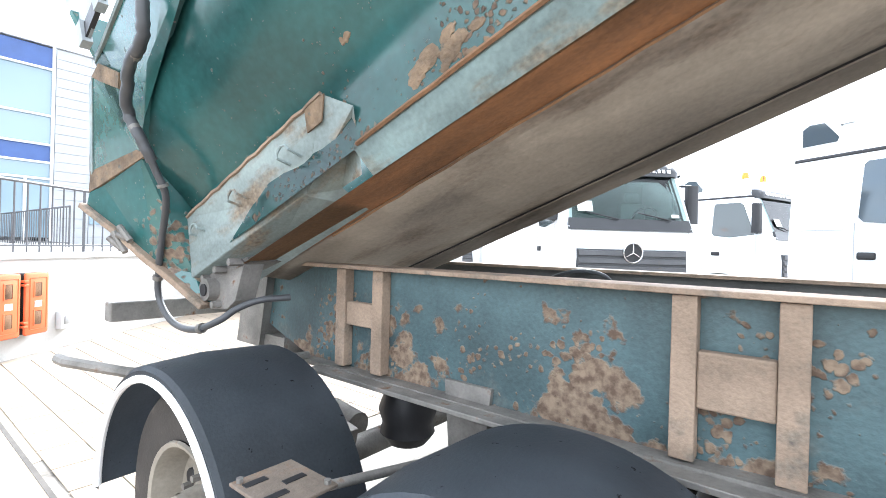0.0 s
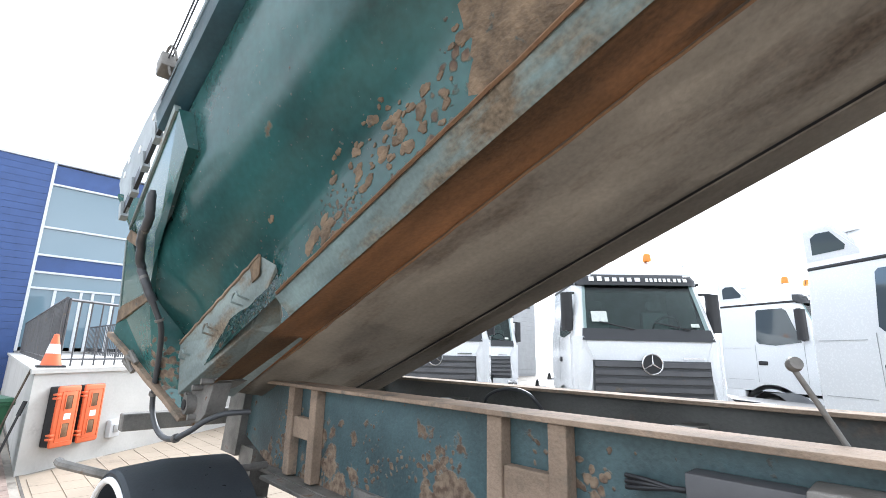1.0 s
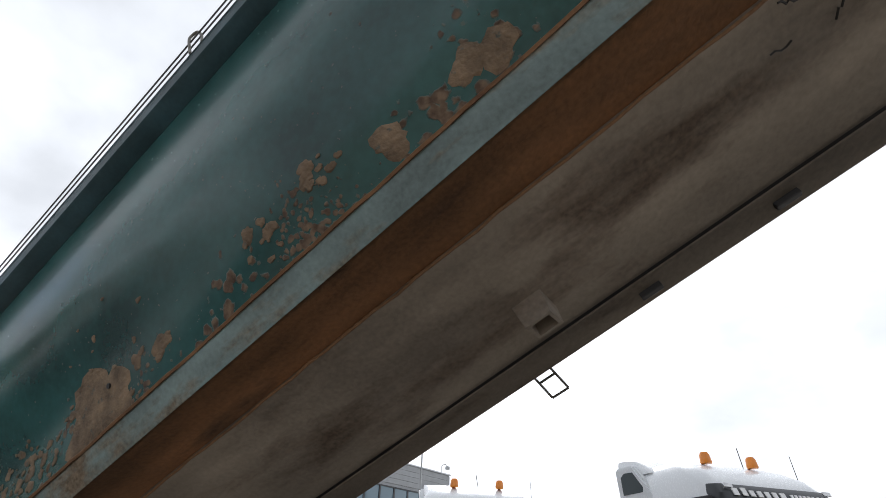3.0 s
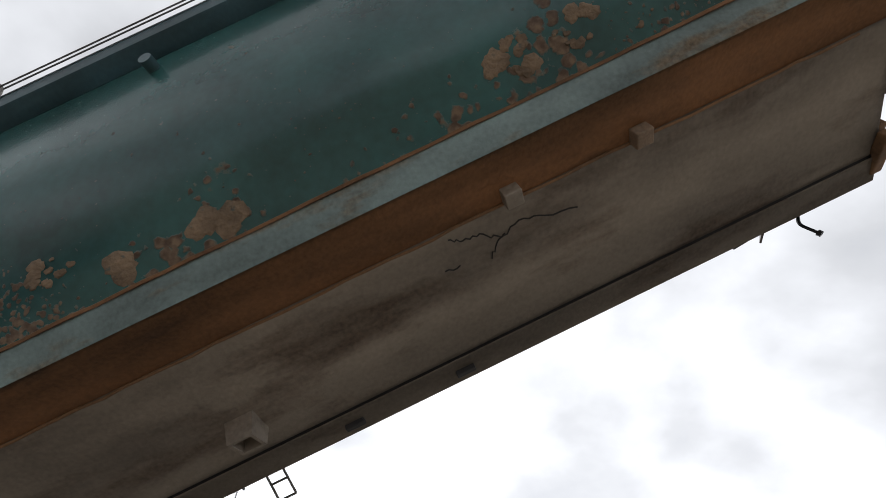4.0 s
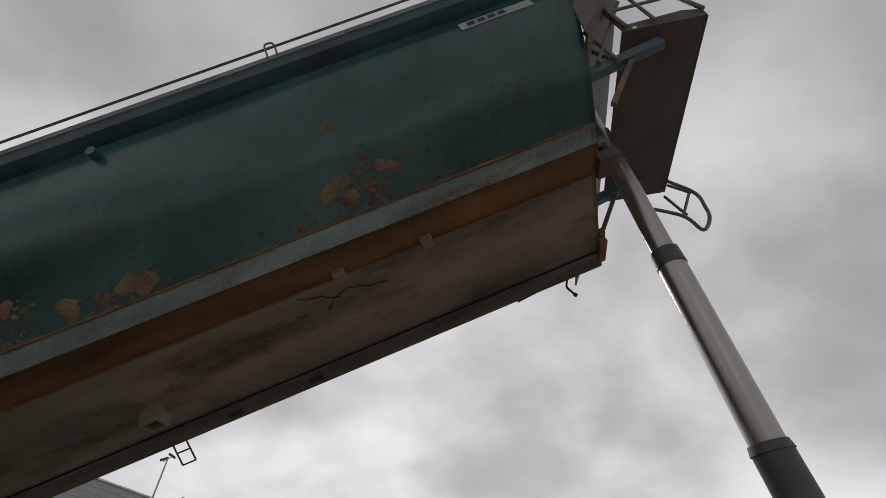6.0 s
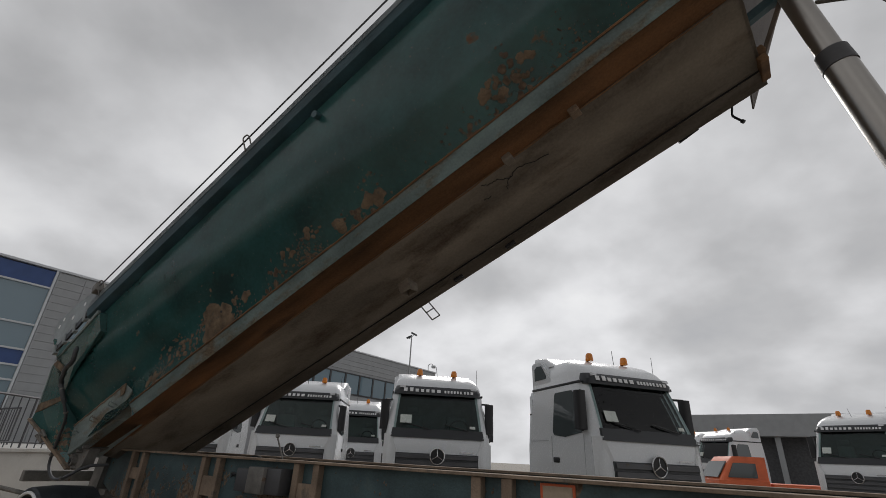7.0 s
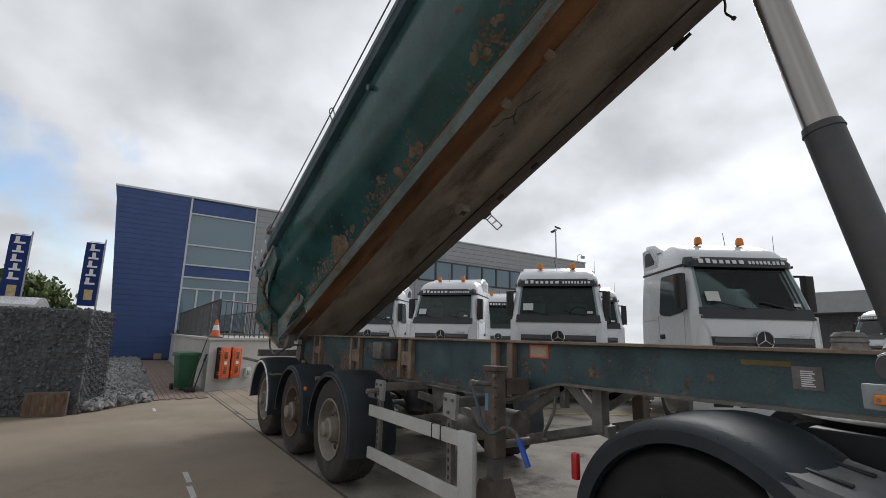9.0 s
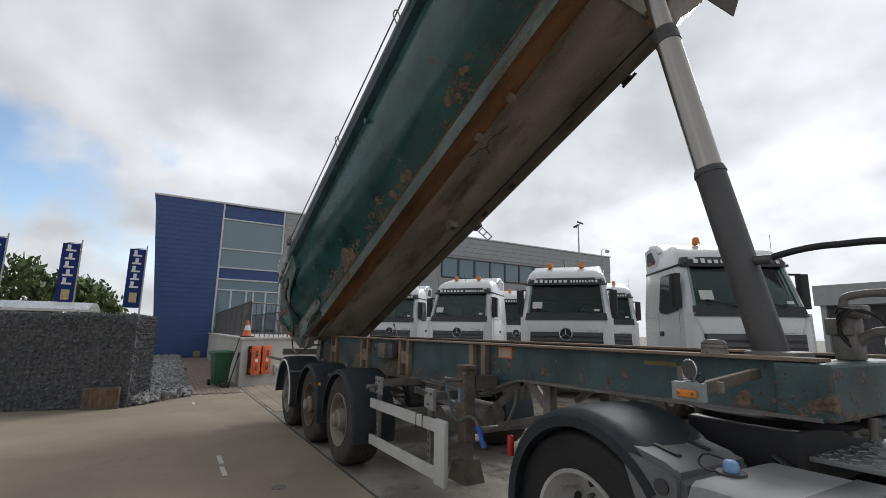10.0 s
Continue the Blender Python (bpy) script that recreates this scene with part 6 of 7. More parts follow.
for z0, z1, mt, nm in ((8.95, 9.85, M_blue, "spandrel"), (6.98, 8.88, M_glass, "pane"), (5.74, 6.90, M_glass, "pane"), (4.98, 5.68, M_blue, "spandrel"), (4.30, 4.90, M_glass, "pane"), (1.75, 4.20, M_glass, "pane")):
    part(nm, box(B(), (FX - 0.10, 0.92, z0), (FX - 0.07, 4.54, z1)), mt, bld, smooth=False)
for z in (8.92, 6.94, 5.70, 4.94, 4.25):
    part("transom", box(B(), (FX - 0.13, 0.90, z - 0.045), (FX + 0.02, 4.56, z + 0.045), 0.005), M_frame, bld, smooth=False)
for y in (0.92, 4.54):
    part("mullion", box(B(), (FX - 0.13, y - 0.05, 1.6), (FX + 0.03, y + 0.05, 9.9), 0.005), M_frame, bld, smooth=False)
for y in (1.75, 2.62, 3.02, 3.75):
    part("door_mullion", box(B(), (FX - 0.12, y - 0.05, 1.6), (FX + 0.0, y + 0.05, 4.25), 0.005), M_frame, bld, smooth=False)
for y0, y1, z0 in ((1.5, 2.0, 5.4), (2.1, 2.9, 5.4), (2.2, 2.5, 5.4)):
    part("office_desk", box(B(), (FX - 2.2, y0, z0), (FX - 1.6, y1, z0 + 1.05), 0.02), M_dkgrey, bld, smooth=False)
# window band in the grey wall
for k in range(12):
    y0 = 16.6 + k * 1.55
    wnd = part("band_window", box(B(), (FX - 0.05, y0, 6.35), (FX + 0.005, y0 + 1.45, 7.95)), M_glass, bld, smooth=False)
    for a, b, c, d in ((y0 - 0.05, y0 + 0.03, 6.3, 8.0), (y0 + 1.42, y0 + 1.5, 6.3, 8.0), (y0, y0 + 1.45, 6.28, 6.38), (y0, y0 + 1.45, 7.92, 8.02)):
        part("window_frame", box(B(), (FX - 0.04, a, c), (FX + 0.05, b, d)), M_dkgrey, wnd, smooth=False)
for y0, z0, z1 in ((5.82, 6.6, 8.28), (5.82, 2.4, 4.35)):
    part("narrow_window", box(B(), (FX - 0.05, y0, z0), (FX + 0.008, y0 + 0.62, z1)), M_glass, bld, smooth=False)
part("floor_light_box", box(B(), (FX - 0.02, 0.05, 0.04), (FX + 0.06, 0.42, 0.38), 0.01), M_conc, bld, smooth=False)
# cladding boards
for k in range(33):
    z = 0.1 + 0.297 * k
    me_blue = mesh_of("cladding_board", prism(B(), [(-0.12, left_end(z)), (0.0, left_end(z)), (0.0, 0.88), (-0.12, 0.88)], 0.0, 0.288), M_blue)
    o = new("cladding_board", me_blue)
    o.parent, o.location = bld, (FX, 0, 0.1 + 0.297 * k)
me_grey = mesh_of("cladding_panel", box(B(), (-0.05, 0.0, 0.0), (0.0, 1.15, 0.39), 0.004), M_grey)
for j in range(10):
    for k in range(24):
        y0, z0 = 4.62 + 1.165 * j, 0.2 + 0.402 * k
        if z0 + 0.4 > 9.9 or (j == 1 and (6.2 < z0 < 8.2 or 2.0 < z0 < 4.3)):
            continue
        o = new("cladding_panel", me_grey)
        o.parent, o.location = bld, (FX, y0, z0)
me_strip = mesh_of("cladding_strip", box(B(), (-0.05, 16.3, 0.0), (0.0, 36.0, 0.39), 0.004), M_grey)
for k in range(24):
    z0 = 0.2 + 0.402 * k
    if not (5.95 < z0 < 8.0) and z0 + 0.4 < 9.9:
        o = new("cladding_strip", me_strip)
        o.parent, o.location = bld, (FX, 0, z0)
# low hall beyond the trucks
hall = thing("low_hall", "long low grey hall, shade of its open front painted dark", "hall")
part("fascia", box(B(), (-11.5, 48.6, 4.4), (70, 66, 6.15), 0.02), M_grey, hall, smooth=False)
# closed block; its dark colour stands in for the shade inside the hall
part("dark_front", box(B(), (-11.4, 50.2, 0), (70, 65.8, 4.4)), mat("hall_front_shade", (0.10, 0.10, 0.105), 0.9, bump=0.0), hall, smooth=False)
for k in range(12):
    part("column", box(B(), (-11.2 + 7 * k, 49.0, 0), (-10.8 + 7 * k, 49.4, 4.4), 0.01), M_grey, hall, smooth=False)

# ---- terrace with wall, railing, things on and by it ----
WD = Vector((-0.6, 0.8, 0))
wc = Vector((-7.0, 1.51, 0))
far_w = wc + WD * 9.0
TW = 1.34
bm = prism(B(), [(wc.x, wc.y), (far_w.x, far_w.y), (FX, far_w.y), (FX, 1.76)], 0.0, TW - 0.06)
solid("terrace_wall", bm, M_wall, "pale concrete retaining wall of a raised terrace", "wall", "structure", smooth=False)
bm = prism(B(), [(wc.x + 0.06, wc.y - 0.04), (far_w.x + 0.06, far_w.y), (FX, far_w.y), (FX, 1.70)], TW - 0.06, TW)
solid("wall_coping", bm, M_wall, "concrete coping slab along the terrace edge", "coping", "structure", smooth=False)
bm = prism(B(), [(-3.6, YJ), (wc.x - 0.1, YJ), (wc.x + 0.0, wc.y + 0.13), (far_w.x, far_w.y), (far_w.x + 6.0, far_w.y)], 0.0, 0.004)
solid("apron_pavement", bm, M_conc, "tan concrete apron in front of the terrace wall", "pavement", "structure", smooth=False)
apron = thing("apron_paving", "tan concrete paving blocks before the terrace wall", "paving", kind="structure")
me_pave = mesh_of("paving_block", box(B(), (0.0, 0.0, 0.0), (0.412, 0.272, 0.008), 0.003), M_conc)
for i in range(18):
    for j in range(16):
        x, y = -10.1 + 0.42 * i, YJ + 0.06 + 0.28 * j
        # keep clear of the wall that runs off at a slant, and of the wheels
        if x - wc.x > -0.75 * (y - wc.y) + 0.10 and x < -2.9:
            o = new("paving_block", me_pave)
            o.parent, o.location = apron, (x, y, 0.003)
rail_t = thing("terrace_railing", "grey steel terrace railing with upright bars", "railing")


def railing(a, b, n, z0, h):
    a, b = Vector((*a, z0)), Vector((*b, z0))
    up = Vector((0, 0, h))
    part("top_bar", rod(B(), a + up, b + up, 0.025, seg=8), M_cylpaint, rail_t)
    part("low_bar", rod(B(), a + up * 0.1, b + up * 0.1, 0.015, seg=6), M_cylpaint, rail_t)
    for k in range(n + 1):
        p = a + (b - a) * k / n
        part("upright", rod(B(), p, p + up, 0.022 if k % 8 == 0 else 0.012, seg=6), M_cylpaint, rail_t)


railing((-8.1, 1.80), (-21.8, 2.03), 60, TW, 1.06)
railing((-8.12, 1.84), (-12.4, 7.55), 34, TW, 1.04)
railing((-13.6, 4.0), (-21.5, 3.9), 30, TW, 1.0)
WALLM = Matrix(((WD.x, 0.8, 0, wc.x), (WD.y, 0.6, 0, wc.y), (0, 0, 1, 0), (0, 0, 0, 1)))
for s0 in (0.24, 0.645):
    cabn = thing("extinguisher_cabinet", "orange fire extinguisher cabinet with black sides on the wall", "cabinet", "wall cabinets", m=WALLM)
    part("case", box(B(), (s0 + 0.01, 0.0, 0.31), (s0 + 0.33, 0.13, 1.10), 0.02), M_black, cabn)
    dr = part("door", box(B(), (s0, 0.13, 0.30), (s0 + 0.345, 0.18, 1.11), 0.03), M_orange, cabn, "orange moulded door")
    part("door_panel", box(B(), (s0 + 0.05, 0.178, 0.37), (s0 + 0.295, 0.186, 1.04), 0.012), M_orange, dr)
    for z in (0.52, 0.89):
        part("window_recess", box(B(), (s0 + 0.115, 0.184, z - 0.09), (s0 + 0.215, 0.192, z + 0.09), 0.01), M_rust, dr)
        part("window_frame", box(B(), (s0 + 0.10, 0.184, z - 0.105), (s0 + 0.115, 0.196, z + 0.105), 0.003), M_orange, dr)
    part("label_plate", box(B(), (s0 + 0.12, 0.184, 0.66), (s0 + 0.22, 0.19, 0.74)), M_letter, dr)
    for z in (0.42, 0.47, 0.95, 1.0):
        part("latch", box(B(), (s0 - 0.035, 0.12, z - 0.014), (s0 + 0.03, 0.195, z + 0.014), 0.006), M_orange, dr)
sock_t = thing("socket_box", "grey power socket box on the wall", "socket box", m=WALLM)
part("casing", box(B(), (1.29, 0.0, 0.27), (1.49, 0.09, 0.53), 0.015), M_frame, sock_t)
part("flap", box(B(), (1.34, 0.09, 0.34), (1.44, 0.11, 0.46), 0.01), M_galv, sock_t)
# cone on the terrace
cone = thing("traffic_cone", "orange traffic cone with a white band on the terrace", "cone", m=pose(-7.72, 1.72, TW))
part("base", box(B(), (-0.17, -0.17, 0), (0.17, 0.17, 0.03), 0.01), M_black, cone)
part("body", lathe(B(), [(0.13, 0.03), (0.09, 0.20)], None, 20), M_orange, cone)
part("band", lathe(B(), [(0.092, 0.20), (0.062, 0.34)], None, 20), M_letter, cone)
part("tip", lathe(B(), [(0.061, 0.34), (0.03, 0.48), (0.001, 0.49)], None, 20), M_orange, cone)
# wheeled bin
wbin = thing("wheelie_bin", "green plastic wheelie bin standing against the wall", "bin", m=pose(-7.55, 1.08, 0, 0, 0, 12) @ Matrix.Diagonal((0.86, 0.86, 0.89, 1)))
part("tub", loft(B(), [round_rect(-0.22 - 0.02 * k, 0.22 + 0.03 * k, 0.20 + 0.025 * k, 0.08 + 0.3 * k, 0.05, 0.05) for k in range(4)]), M_bin, wbin)
part("rim", box(B(), (-0.32, -0.31, 0.96), (0.34, 0.31, 1.02), 0.02), M_bin, wbin)
part("lid", loft(B(), [round_rect(-0.33, 0.36, 0.32, 1.02, 0.05, 0.05), round_rect(-0.31, 0.33, 0.30, 1.07, 0.08, 0.05), round_rect(-0.2, 0.2, 0.2, 1.09, 0.08, 0.05)]), M_bin, wbin)
for s in (-1, 1):
    part("bin_wheel", rod(B(), (-0.24, s * 0.22, 0.10), (-0.24, s * 0.28, 0.10), 0.10, seg=20), M_black, wbin)
part("bin_handle", rod(B(), (-0.36, -0.25, 0.99), (-0.36, 0.25, 0.99), 0.018, seg=8), M_bin, wbin)
broom = thing("broom", "worn broom leaning on the terrace wall", "broom")
part("stick", rod(B(), (-7.15, 1.16, 0.08), (-7.28, 1.48, 1.33), 0.014, seg=8), M_bark, broom)
part("brush", box(B(), (-7.3, 1.06, 0.0), (-7.0, 1.20, 0.12), 0.02), M_black, broom)
shovel = thing("shovel", "black shovel leaning on the terrace wall", "shovel")
part("stick", rod(B(), (-6.95, 1.27, 0.12), (-7.05, 1.475, 0.93), 0.015, seg=8), M_black, shovel)
part("grip", rod(B(), (-7.03, 1.43, 0.75), (-7.05, 1.475, 0.93), 0.026, seg=8), M_black, shovel)
part("blade", box(B(), (-7.05, 1.08, 0.0), (-6.82, 1.28, 0.14), 0.02), M_black, shovel)

# ---- gabion, rubble, path ----
GABM = pose(-4.3, -0.87, 0, 0, 0, -9) @ Matrix.Diagonal((1, 1, 0.97, 1)) @ Matrix.Translation((4.19, 1.08, 0))
gab = thing("gabion_wall", "dark stone-filled wire gabion wall", "gabion", m=GABM)
part("stone_fill", box(B(), (-6.10, -13.0, 0), (-4.19, -1.08, 1.88), 0.02), M_gabstone, gab, smooth=False)
rg = random.Random(3)
bm = B()
for k in range(5200):
    f = rg.random()
    if f < 0.80:
        p = (-4.19 + rg.uniform(-0.02, 0.02), rg.uniform(-9.0, -1.10), rg.uniform(0.03, 1.86))
    elif f < 0.93:
        p = (rg.uniform(-6.05, -4.2), -1.09 + rg.uniform(-0.02, 0.02), rg.uniform(0.03, 1.86))
    else:
        p = (rg.uniform(-6.05, -4.2), rg.uniform(-9.0, -1.1), 1.875 + rg.uniform(-0.02, 0.03))
    sz = rg.uniform(0.03, 0.06)
    m = Matrix.Translation(p) @ pose(0, 0, 0, rg.uniform(0, 180), rg.uniform(0, 180), 0)
    q = [m @ Vector((sz * a * rg.uniform(0.6, 1.1), sz * b * rg.uniform(0.6, 1.1), sz * c * rg.uniform(0.6, 1.1))) for a, b, c in ((1, 0, 0), (-1, 0, 0), (0, 1, 0), (0, -1, 0), (0, 0, 1), (0, 0, -1))]
    w = [bm.verts.new(x) for x in q]
    for a, b, c in ((0, 2, 4), (2, 1, 4), (1, 3, 4), (3, 0, 4), (2, 0, 5), (1, 2, 5), (3, 1, 5), (0, 3, 5)):
        bm.faces.new((w[a], w[b], w[c]))
tagged(part("stones", bm, M_gabstone, gab, "dark broken stones", smooth=False), kind="stuff")
bm = B()
for k in range(20):
    z = 0.02 + 0.098 * k
    box(bm, (-4.165, -13, z - 0.004), (-4.157, -1.04, z + 0.004))
    box(bm, (-6.10, -1.044, z - 0.004), (-4.16, -1.036, z + 0.004))
for k in range(122):
    y = -1.04 - 0.098 * k
    box(bm, (-4.165, y - 0.004, 0), (-4.157, y + 0.004, 1.9))
for k in range(20):
    x = -4.16 - 0.1 * k
    box(bm, (x - 0.004, -1.044, 0), (x + 0.004, -1.036, 1.9))
tagged(part("wire_mesh", bm, M_wire, gab, "welded steel wire mesh", smooth=False), kind="stuff")
panel = thing("rusty_panel", "rust-stained concrete panel leaning at the gabion foot", "panel", m=GABM)
part("slab", box(B(), (-4.15, -1.80, 0.0), (-4.02, -1.20, 0.42), 0.01), M_leg, panel, smooth=False)
for k in range(5):
    part("rust_streak", box(B(), (-4.018, -1.74 + 0.11 * k, 0.04), (-4.012, -1.69 + 0.11 * k, 0.38)), M_rust, panel, smooth=False)


def stone_mesh(seed, sz):
    r = random.Random(seed)
    bm = B()
    bmesh.ops.create_icosphere(bm, subdivisions=1, radius=1.0)
    for v in bm.verts:
        v.co *= r.uniform(0.7, 1.15)
        v.co.x *= sz * 1.3
        v.co.y *= sz
        v.co.z *= sz * 0.7
    return mesh_of("stone", bm, M_stone)


bed = thing("rubble_bed", "bed of pale grey broken rubble stones beside the path", "rubble")
kinds = [stone_mesh(k, 0.062 + 0.014 * (k % 4)) for k in range(8)]
rs = random.Random(11)
for k in range(290):
    x = -4.5 - rs.random() ** 1.3 * 4.5
    y = rs.uniform(-0.72, 0.30) if x < -5.6 else rs.uniform(-0.82, -0.78 + 0.9 * (-4.4 - x))
    o = new("stone", kinds[k % 8])
    o.parent = bed
    o.matrix_world = pose(x, y, rs.uniform(0.03, 0.14), rs.uniform(-30, 30), rs.uniform(-30, 30), rs.uniform(0, 360))
bm = B()
for k in range(1500):
    x = -4.9 - rs.random() * 7.5
    sz = rs.uniform(0.045, 0.10)
    y = rs.uniform(-0.75, 0.32) if x < -5.6 else rs.uniform(-0.82, -0.82 + 0.9 * (-4.4 - x))
    bmesh.ops.create_icosphere(bm, subdivisions=1, radius=sz, matrix=pose(x, y, 0.02 + rs.random() * 0.09, rs.uniform(0, 90), rs.uniform(0, 90), 0) @ Matrix.Diagonal((1.25, 0.9, 0.6, 1)))
for k in range(900):
    x = -12.0 - rs.random() * 9.7
    sz = rs.uniform(0.07, 0.14)
    bmesh.ops.create_icosphere(bm, subdivisions=1, radius=sz, matrix=pose(x, rs.uniform(-3.0, 0.42), 0.05 + rs.random() * 0.08, rs.uniform(0, 90), rs.uniform(0, 90), 0))
tagged(part("rubble_rest", bm, M_stone, bed, smooth=False), kind="stuff")
path = thing("brick_path", "reddish-brown clay paver path towards the building", "path", kind="structure", m=pose(0, 0.46, 0))
part("bedding", box(B(), (-21.9, -0.12, 0.0), (-5.7, 1.06, 0.008)), M_lane, path, smooth=False)
me_b = mesh_of("brick", box(B(), (0.0, 0.0, 0.0), (0.21, 0.10, 0.02), 0.004), M_brick, False)
for i in range(26):
    for j in range(10):
        o = new("brick", me_b)
        o.parent, o.location = path, (-5.9 - 0.218 * i - (0.109 if j % 2 else 0), -0.10 + 0.108 * j, 0.004)
bm = B()
for i in range(26, 73):
    for j in range(10):
        x, y = -5.9 - 0.218 * i - (0.109 if j % 2 else 0), -0.10 + 0.108 * j
        box(bm, (x, y, 0.004), (x + 0.21, y + 0.10, 0.024))
tagged(part("far_bricks", bm, M_brick, path, smooth=False), kind="stuff")

# ---- yard marks ----
M_line = mat("worn_white_line", (0.60, 0.58, 0.54), 0.8, 0.0, 0.15, 6.0, (0.34, 0.29, 0.23), 0.56, 0.1, 9.0, 0.1)
for x, y in ((0.42, 0.37), (0.94, 0.355), (-4.55, 0.31)):
    solid("road_mark", box(B(), (x, y - 0.025, 0.004), (x + 0.40, y + 0.025, 0.008)), M_line, "worn white painted dash on the yard", "road mark", "structure", smooth=False)
M_yel = mat("worn_yellow_line", (0.50, 0.36, 0.06), 0.8, 0.0, 0.2, 6.0, (0.25, 0.23, 0.2), 0.54, 0.12, 7.0, 0.1)
for p, q in (((1.5, 8.3), (2.25, 7.2)), ((2.3, 7.2), (2.5, 9.6)), ((4.0, 7.0), (7.0, 12.0)), ((-1.0, 6.8), (1.5, 10.5))):
    d = Vector((q[0] - p[0], q[1] - p[1], 0))
    m = Matrix.Translation(((p[0] + q[0]) / 2, (p[1] + q[1]) / 2, 0.003)) @ d.to_track_quat('X', 'Z').to_matrix().to_4x4()
    solid("road_mark", obox(B(), m, (d.length, 0.10, 0.006)), M_yel, "worn yellow bay line on the yard", "road mark", "structure", smooth=False)
mh = solid("drain_cover", rod(B(), (2.0, 0.78, 0.0), (2.0, 0.78, 0.009), 0.07, seg=24), M_steel, "small rusty drain cover set in concrete", "drain cover", "structure")
M_joint = mat("dark_joint", (0.09, 0.08, 0.07), 0.9, bump=0.1)
solid("slab_joint", box(B(), (-40, YJ - 0.03, 0.004), (40, YJ, 0.0065)), M_joint, "dark joint between concrete slabs", "joint", "structure", smooth=False)

# ---- flags, light poles, trees, distance ----
def flag(x, y):
    f = thing("flag_banner", "blue vertical banner with pale bars on a pole", "flag", "banners", m=pose(x, y, 0) @ Matrix.Diagonal((0.86, 0.86, 0.86, 1)))
    part("pole", rod(B(), (0, 0.62, 0), (0, 0.62, 6.5), 0.05, 0.035, seg=10), M_galv, f)
    part("arm", rod(B(), (0, 0.62, 6.3), (0, -0.05, 6.3), 0.018, seg=6), M_galv, f)
    rows = [[(0.03 * math.sin(3 * z + 4 * q) * q, 0.58 - 0.78 * q, z) for q in (0, 0.33, 0.66, 1)] for z in [2.9 + 0.21 * k for k in range(17)]]
    ban = part("banner", shell(B(), rows, 0.006), mat_flag, f, "blue banner cloth")
    for k in range(5):
        part("letter_bar", box(B(), (0.03, -0.02, 4.02 + 0.45 * k), (0.045, 0.42, 4.12 + 0.45 * k), 0.004), M_letter, ban, smooth=False)
        part("letter_bar", box(B(), (0.03, 0.02 + 0.1 * (k % 2), 4.12 + 0.45 * k), (0.045, 0.18 + 0.1 * (k % 2), 4.38 + 0.45 * k), 0.004), M_letter, ban, smooth=False)
    part("emblem", box(B(), (0.03, 0.04, 3.2), (0.045, 0.40, 3.75), 0.01), mat_gold, ban, smooth=False)


mat_flag = mat("blue_banner", (0.03, 0.07, 0.28), 0.7, 0.0, 0.1, 2.0, bump=0.05)
mat_gold = mat("yellow_emblem", (0.55, 0.45, 0.22), 0.6, bump=0.0)
for x, y in ((-20.0, -2.08), (-20.0, -4.68), (-20.0, -7.31)):
    flag(x, y)


def light_pole(x, y, h):
    p = thing("light_pole", "tall grey yard light pole with two lamps", "light pole", m=pose(x, y, 0))
    part("mast", rod(B(), (0, 0, 0), (0, 0, h), 0.08, 0.05, seg=10), M_galv, p)
    part("cross_arm", rod(B(), (-0.5, 0.3, h), (0.5, -0.3, h + 0.1), 0.03, seg=6), M_galv, p)
    for s in (-1, 1):
        part("lamp_head", obox(B(), Matrix.Translation((s * 0.5, -s * 0.3, h + 0.15)) @ pose(0, 0, 0, 0, s * 25, 30), (0.5, 0.25, 0.12), 0.02), M_dkgrey, p)


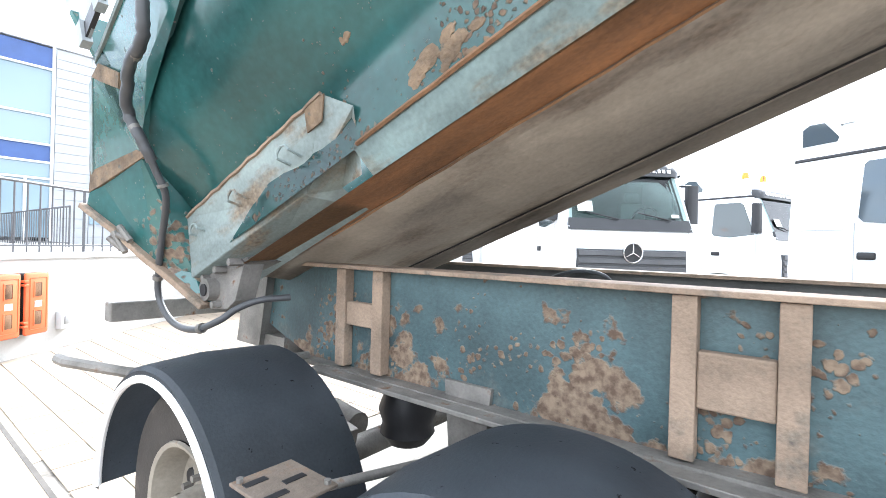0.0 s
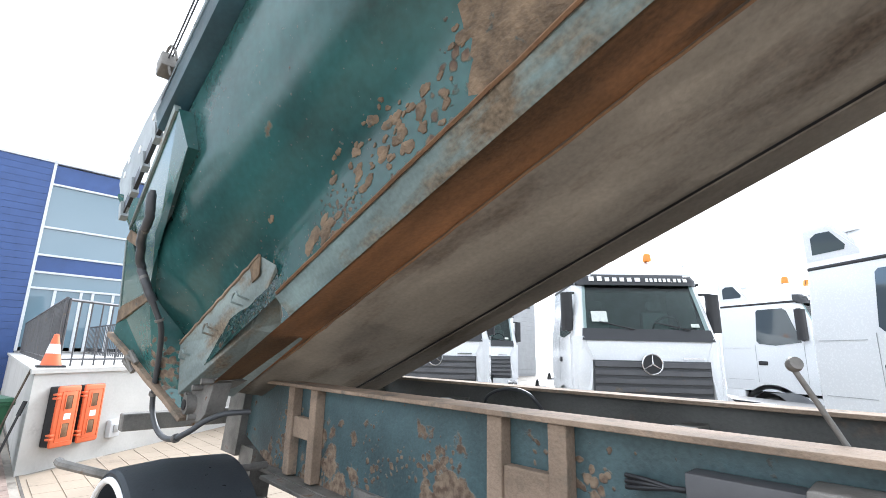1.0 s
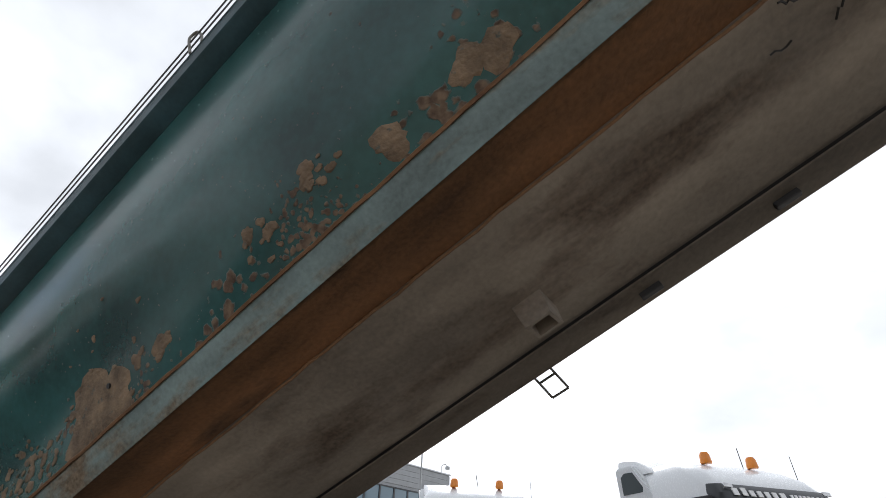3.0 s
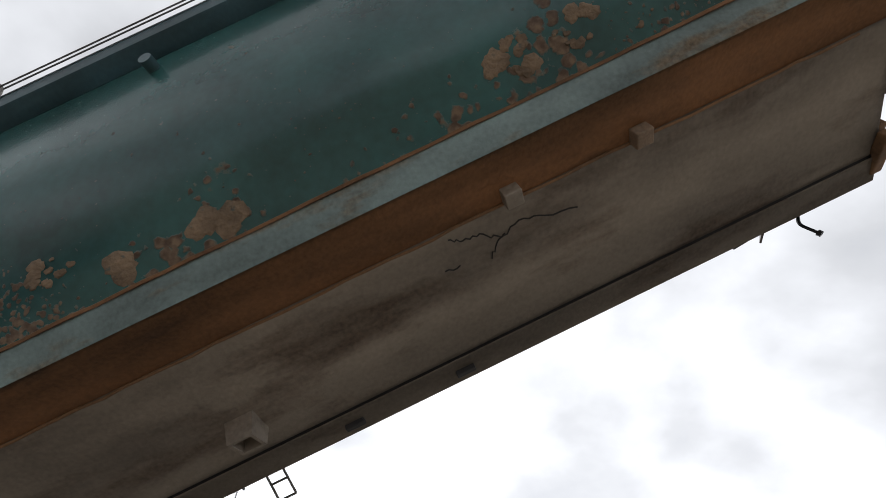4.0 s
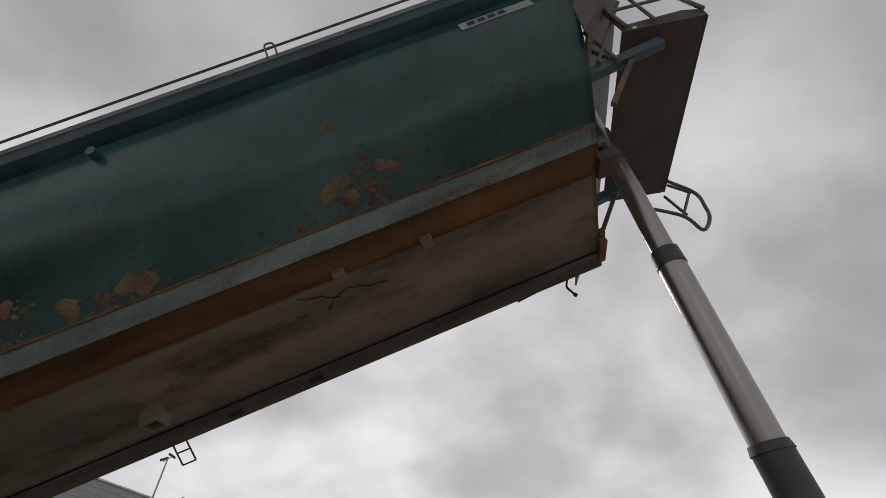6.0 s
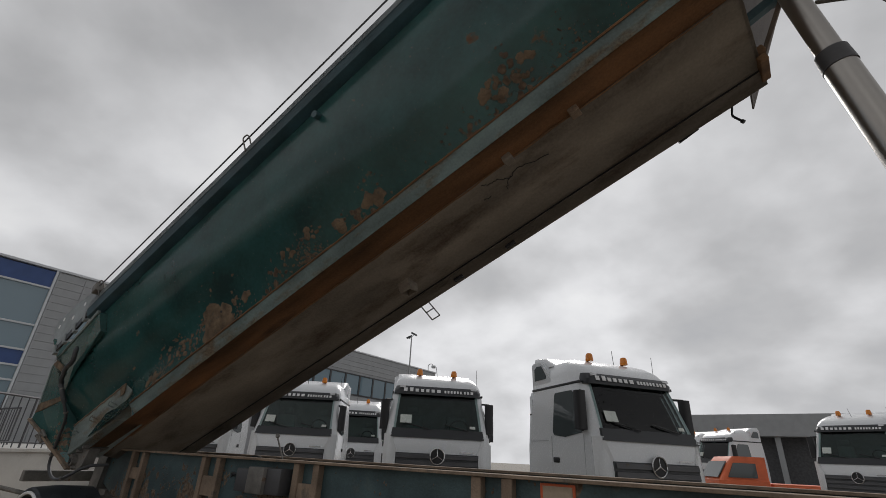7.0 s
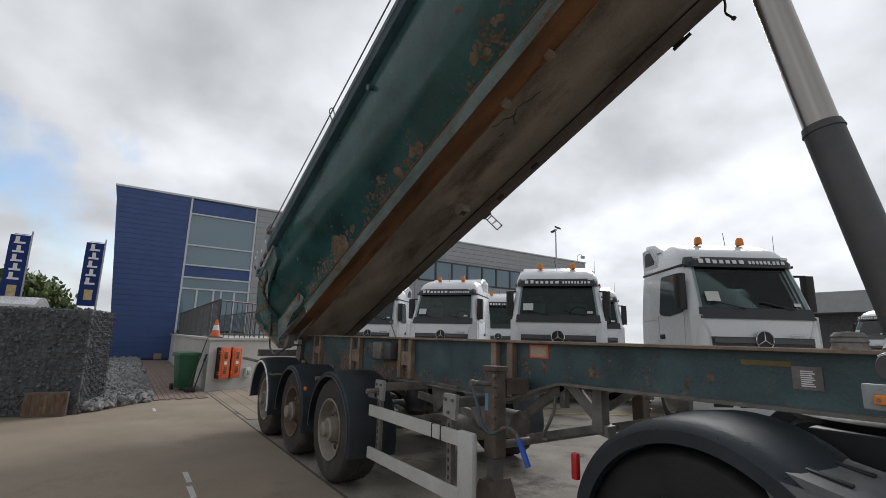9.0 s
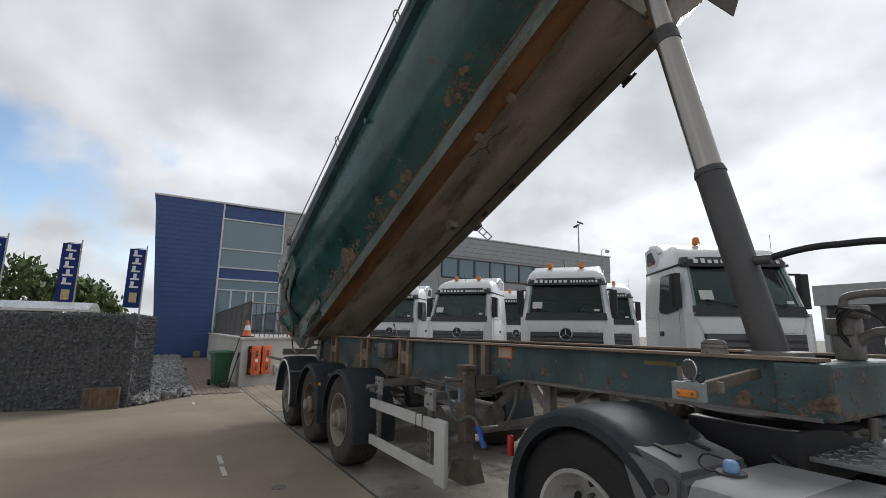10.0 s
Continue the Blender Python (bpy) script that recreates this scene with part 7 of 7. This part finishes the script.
light_pole(-19.4, 28.2, 10.4)
camp = thing("roof_camera", "small camera bracket on the roof corner", "camera", m=pose(FX - 0.2, 34.2, 8.865))
part("bracket", tube(B(), curve_pts([(0, 0, 0), (0, 0, 0.5), (0.1, 0.3, 0.7), (0.1, 0.6, 0.6)]), 0.03), M_galv, camp)
part("housing", box(B(), (-0.05, 0.5, 0.35), (0.25, 0.8, 0.6), 0.03), M_galv, camp)
shed = thing("curved_roof_shelter", "white curved-roof shelter behind the gabion", "shelter")
rows = [[(-7.2 - 2.6 * k / 8, y, 1.75 + 0.75 * math.sin(math.pi * (0.25 + 0.5 * k / 8)) - 0.30) for y in (-12.0, -2.05)] for k in range(9)]
part("roof_sheet", shell(B(), rows, 0.03), M_white, shed)
for x in (-7.3, -9.7):
    for y in (-11.8, -7.0, -2.25):
        part("post", rod(B(), (x, y, 0), (x, y, 1.95), 0.04, seg=8), M_galv, shed)


def tree(x, y, h, seed):
    r = random.Random(seed)
    t = thing("tree", "leafy green tree beyond the yard", "tree", "far trees", m=pose(x, y, 0))
    part("trunk", rod(B(), (0, 0, 0), (0.1, 0, h * 0.6), 0.16, 0.07, seg=8), M_bark, t)
    for k in range(5):
        a = k * 1.3 + seed
        part("limb", rod(B(), (0.05, 0, h * (0.35 + 0.06 * k)), (math.cos(a) * h * 0.28, math.sin(a) * h * 0.28, h * (0.6 + 0.06 * k)), 0.06, 0.02, seg=6), M_bark, t)
    bm = B()
    centres = [(r.gauss(0, h * 0.2), r.gauss(0, h * 0.2), h * r.uniform(0.42, 0.95)) for _ in range(26)]
    for k in range(2400):
        c = centres[k % 26]
        p = Vector(c) + Vector((r.gauss(0, 1), r.gauss(0, 1), r.gauss(0, 0.8))) * h * 0.075
        s = r.uniform(0.20, 0.42)
        m = Matrix.Translation(p) @ pose(0, 0, 0, r.uniform(0, 360), r.uniform(0, 360), r.uniform(0, 360))
        v = [bm.verts.new(m @ Vector(q)) for q in ((-s, 0, 0), (0, -s * 0.5, 0.02), (s, 0, 0), (0, s * 0.5, 0.02))]
        bm.faces.new(v)
    tagged(part("crown", bm, M_leaf, t, "loose crown of green leaves", smooth=False), kind="stuff")


for k, (x, y, h) in enumerate(((-42, -14, 6.8), (-44, -18, 7.4), (-40, -21, 6.5), (-46, -9.5, 6.2), (-48, -6.5, 5.6), (-43, -25, 7.6), (-44, -30, 7.2))):
    tree(x, y, h, k)
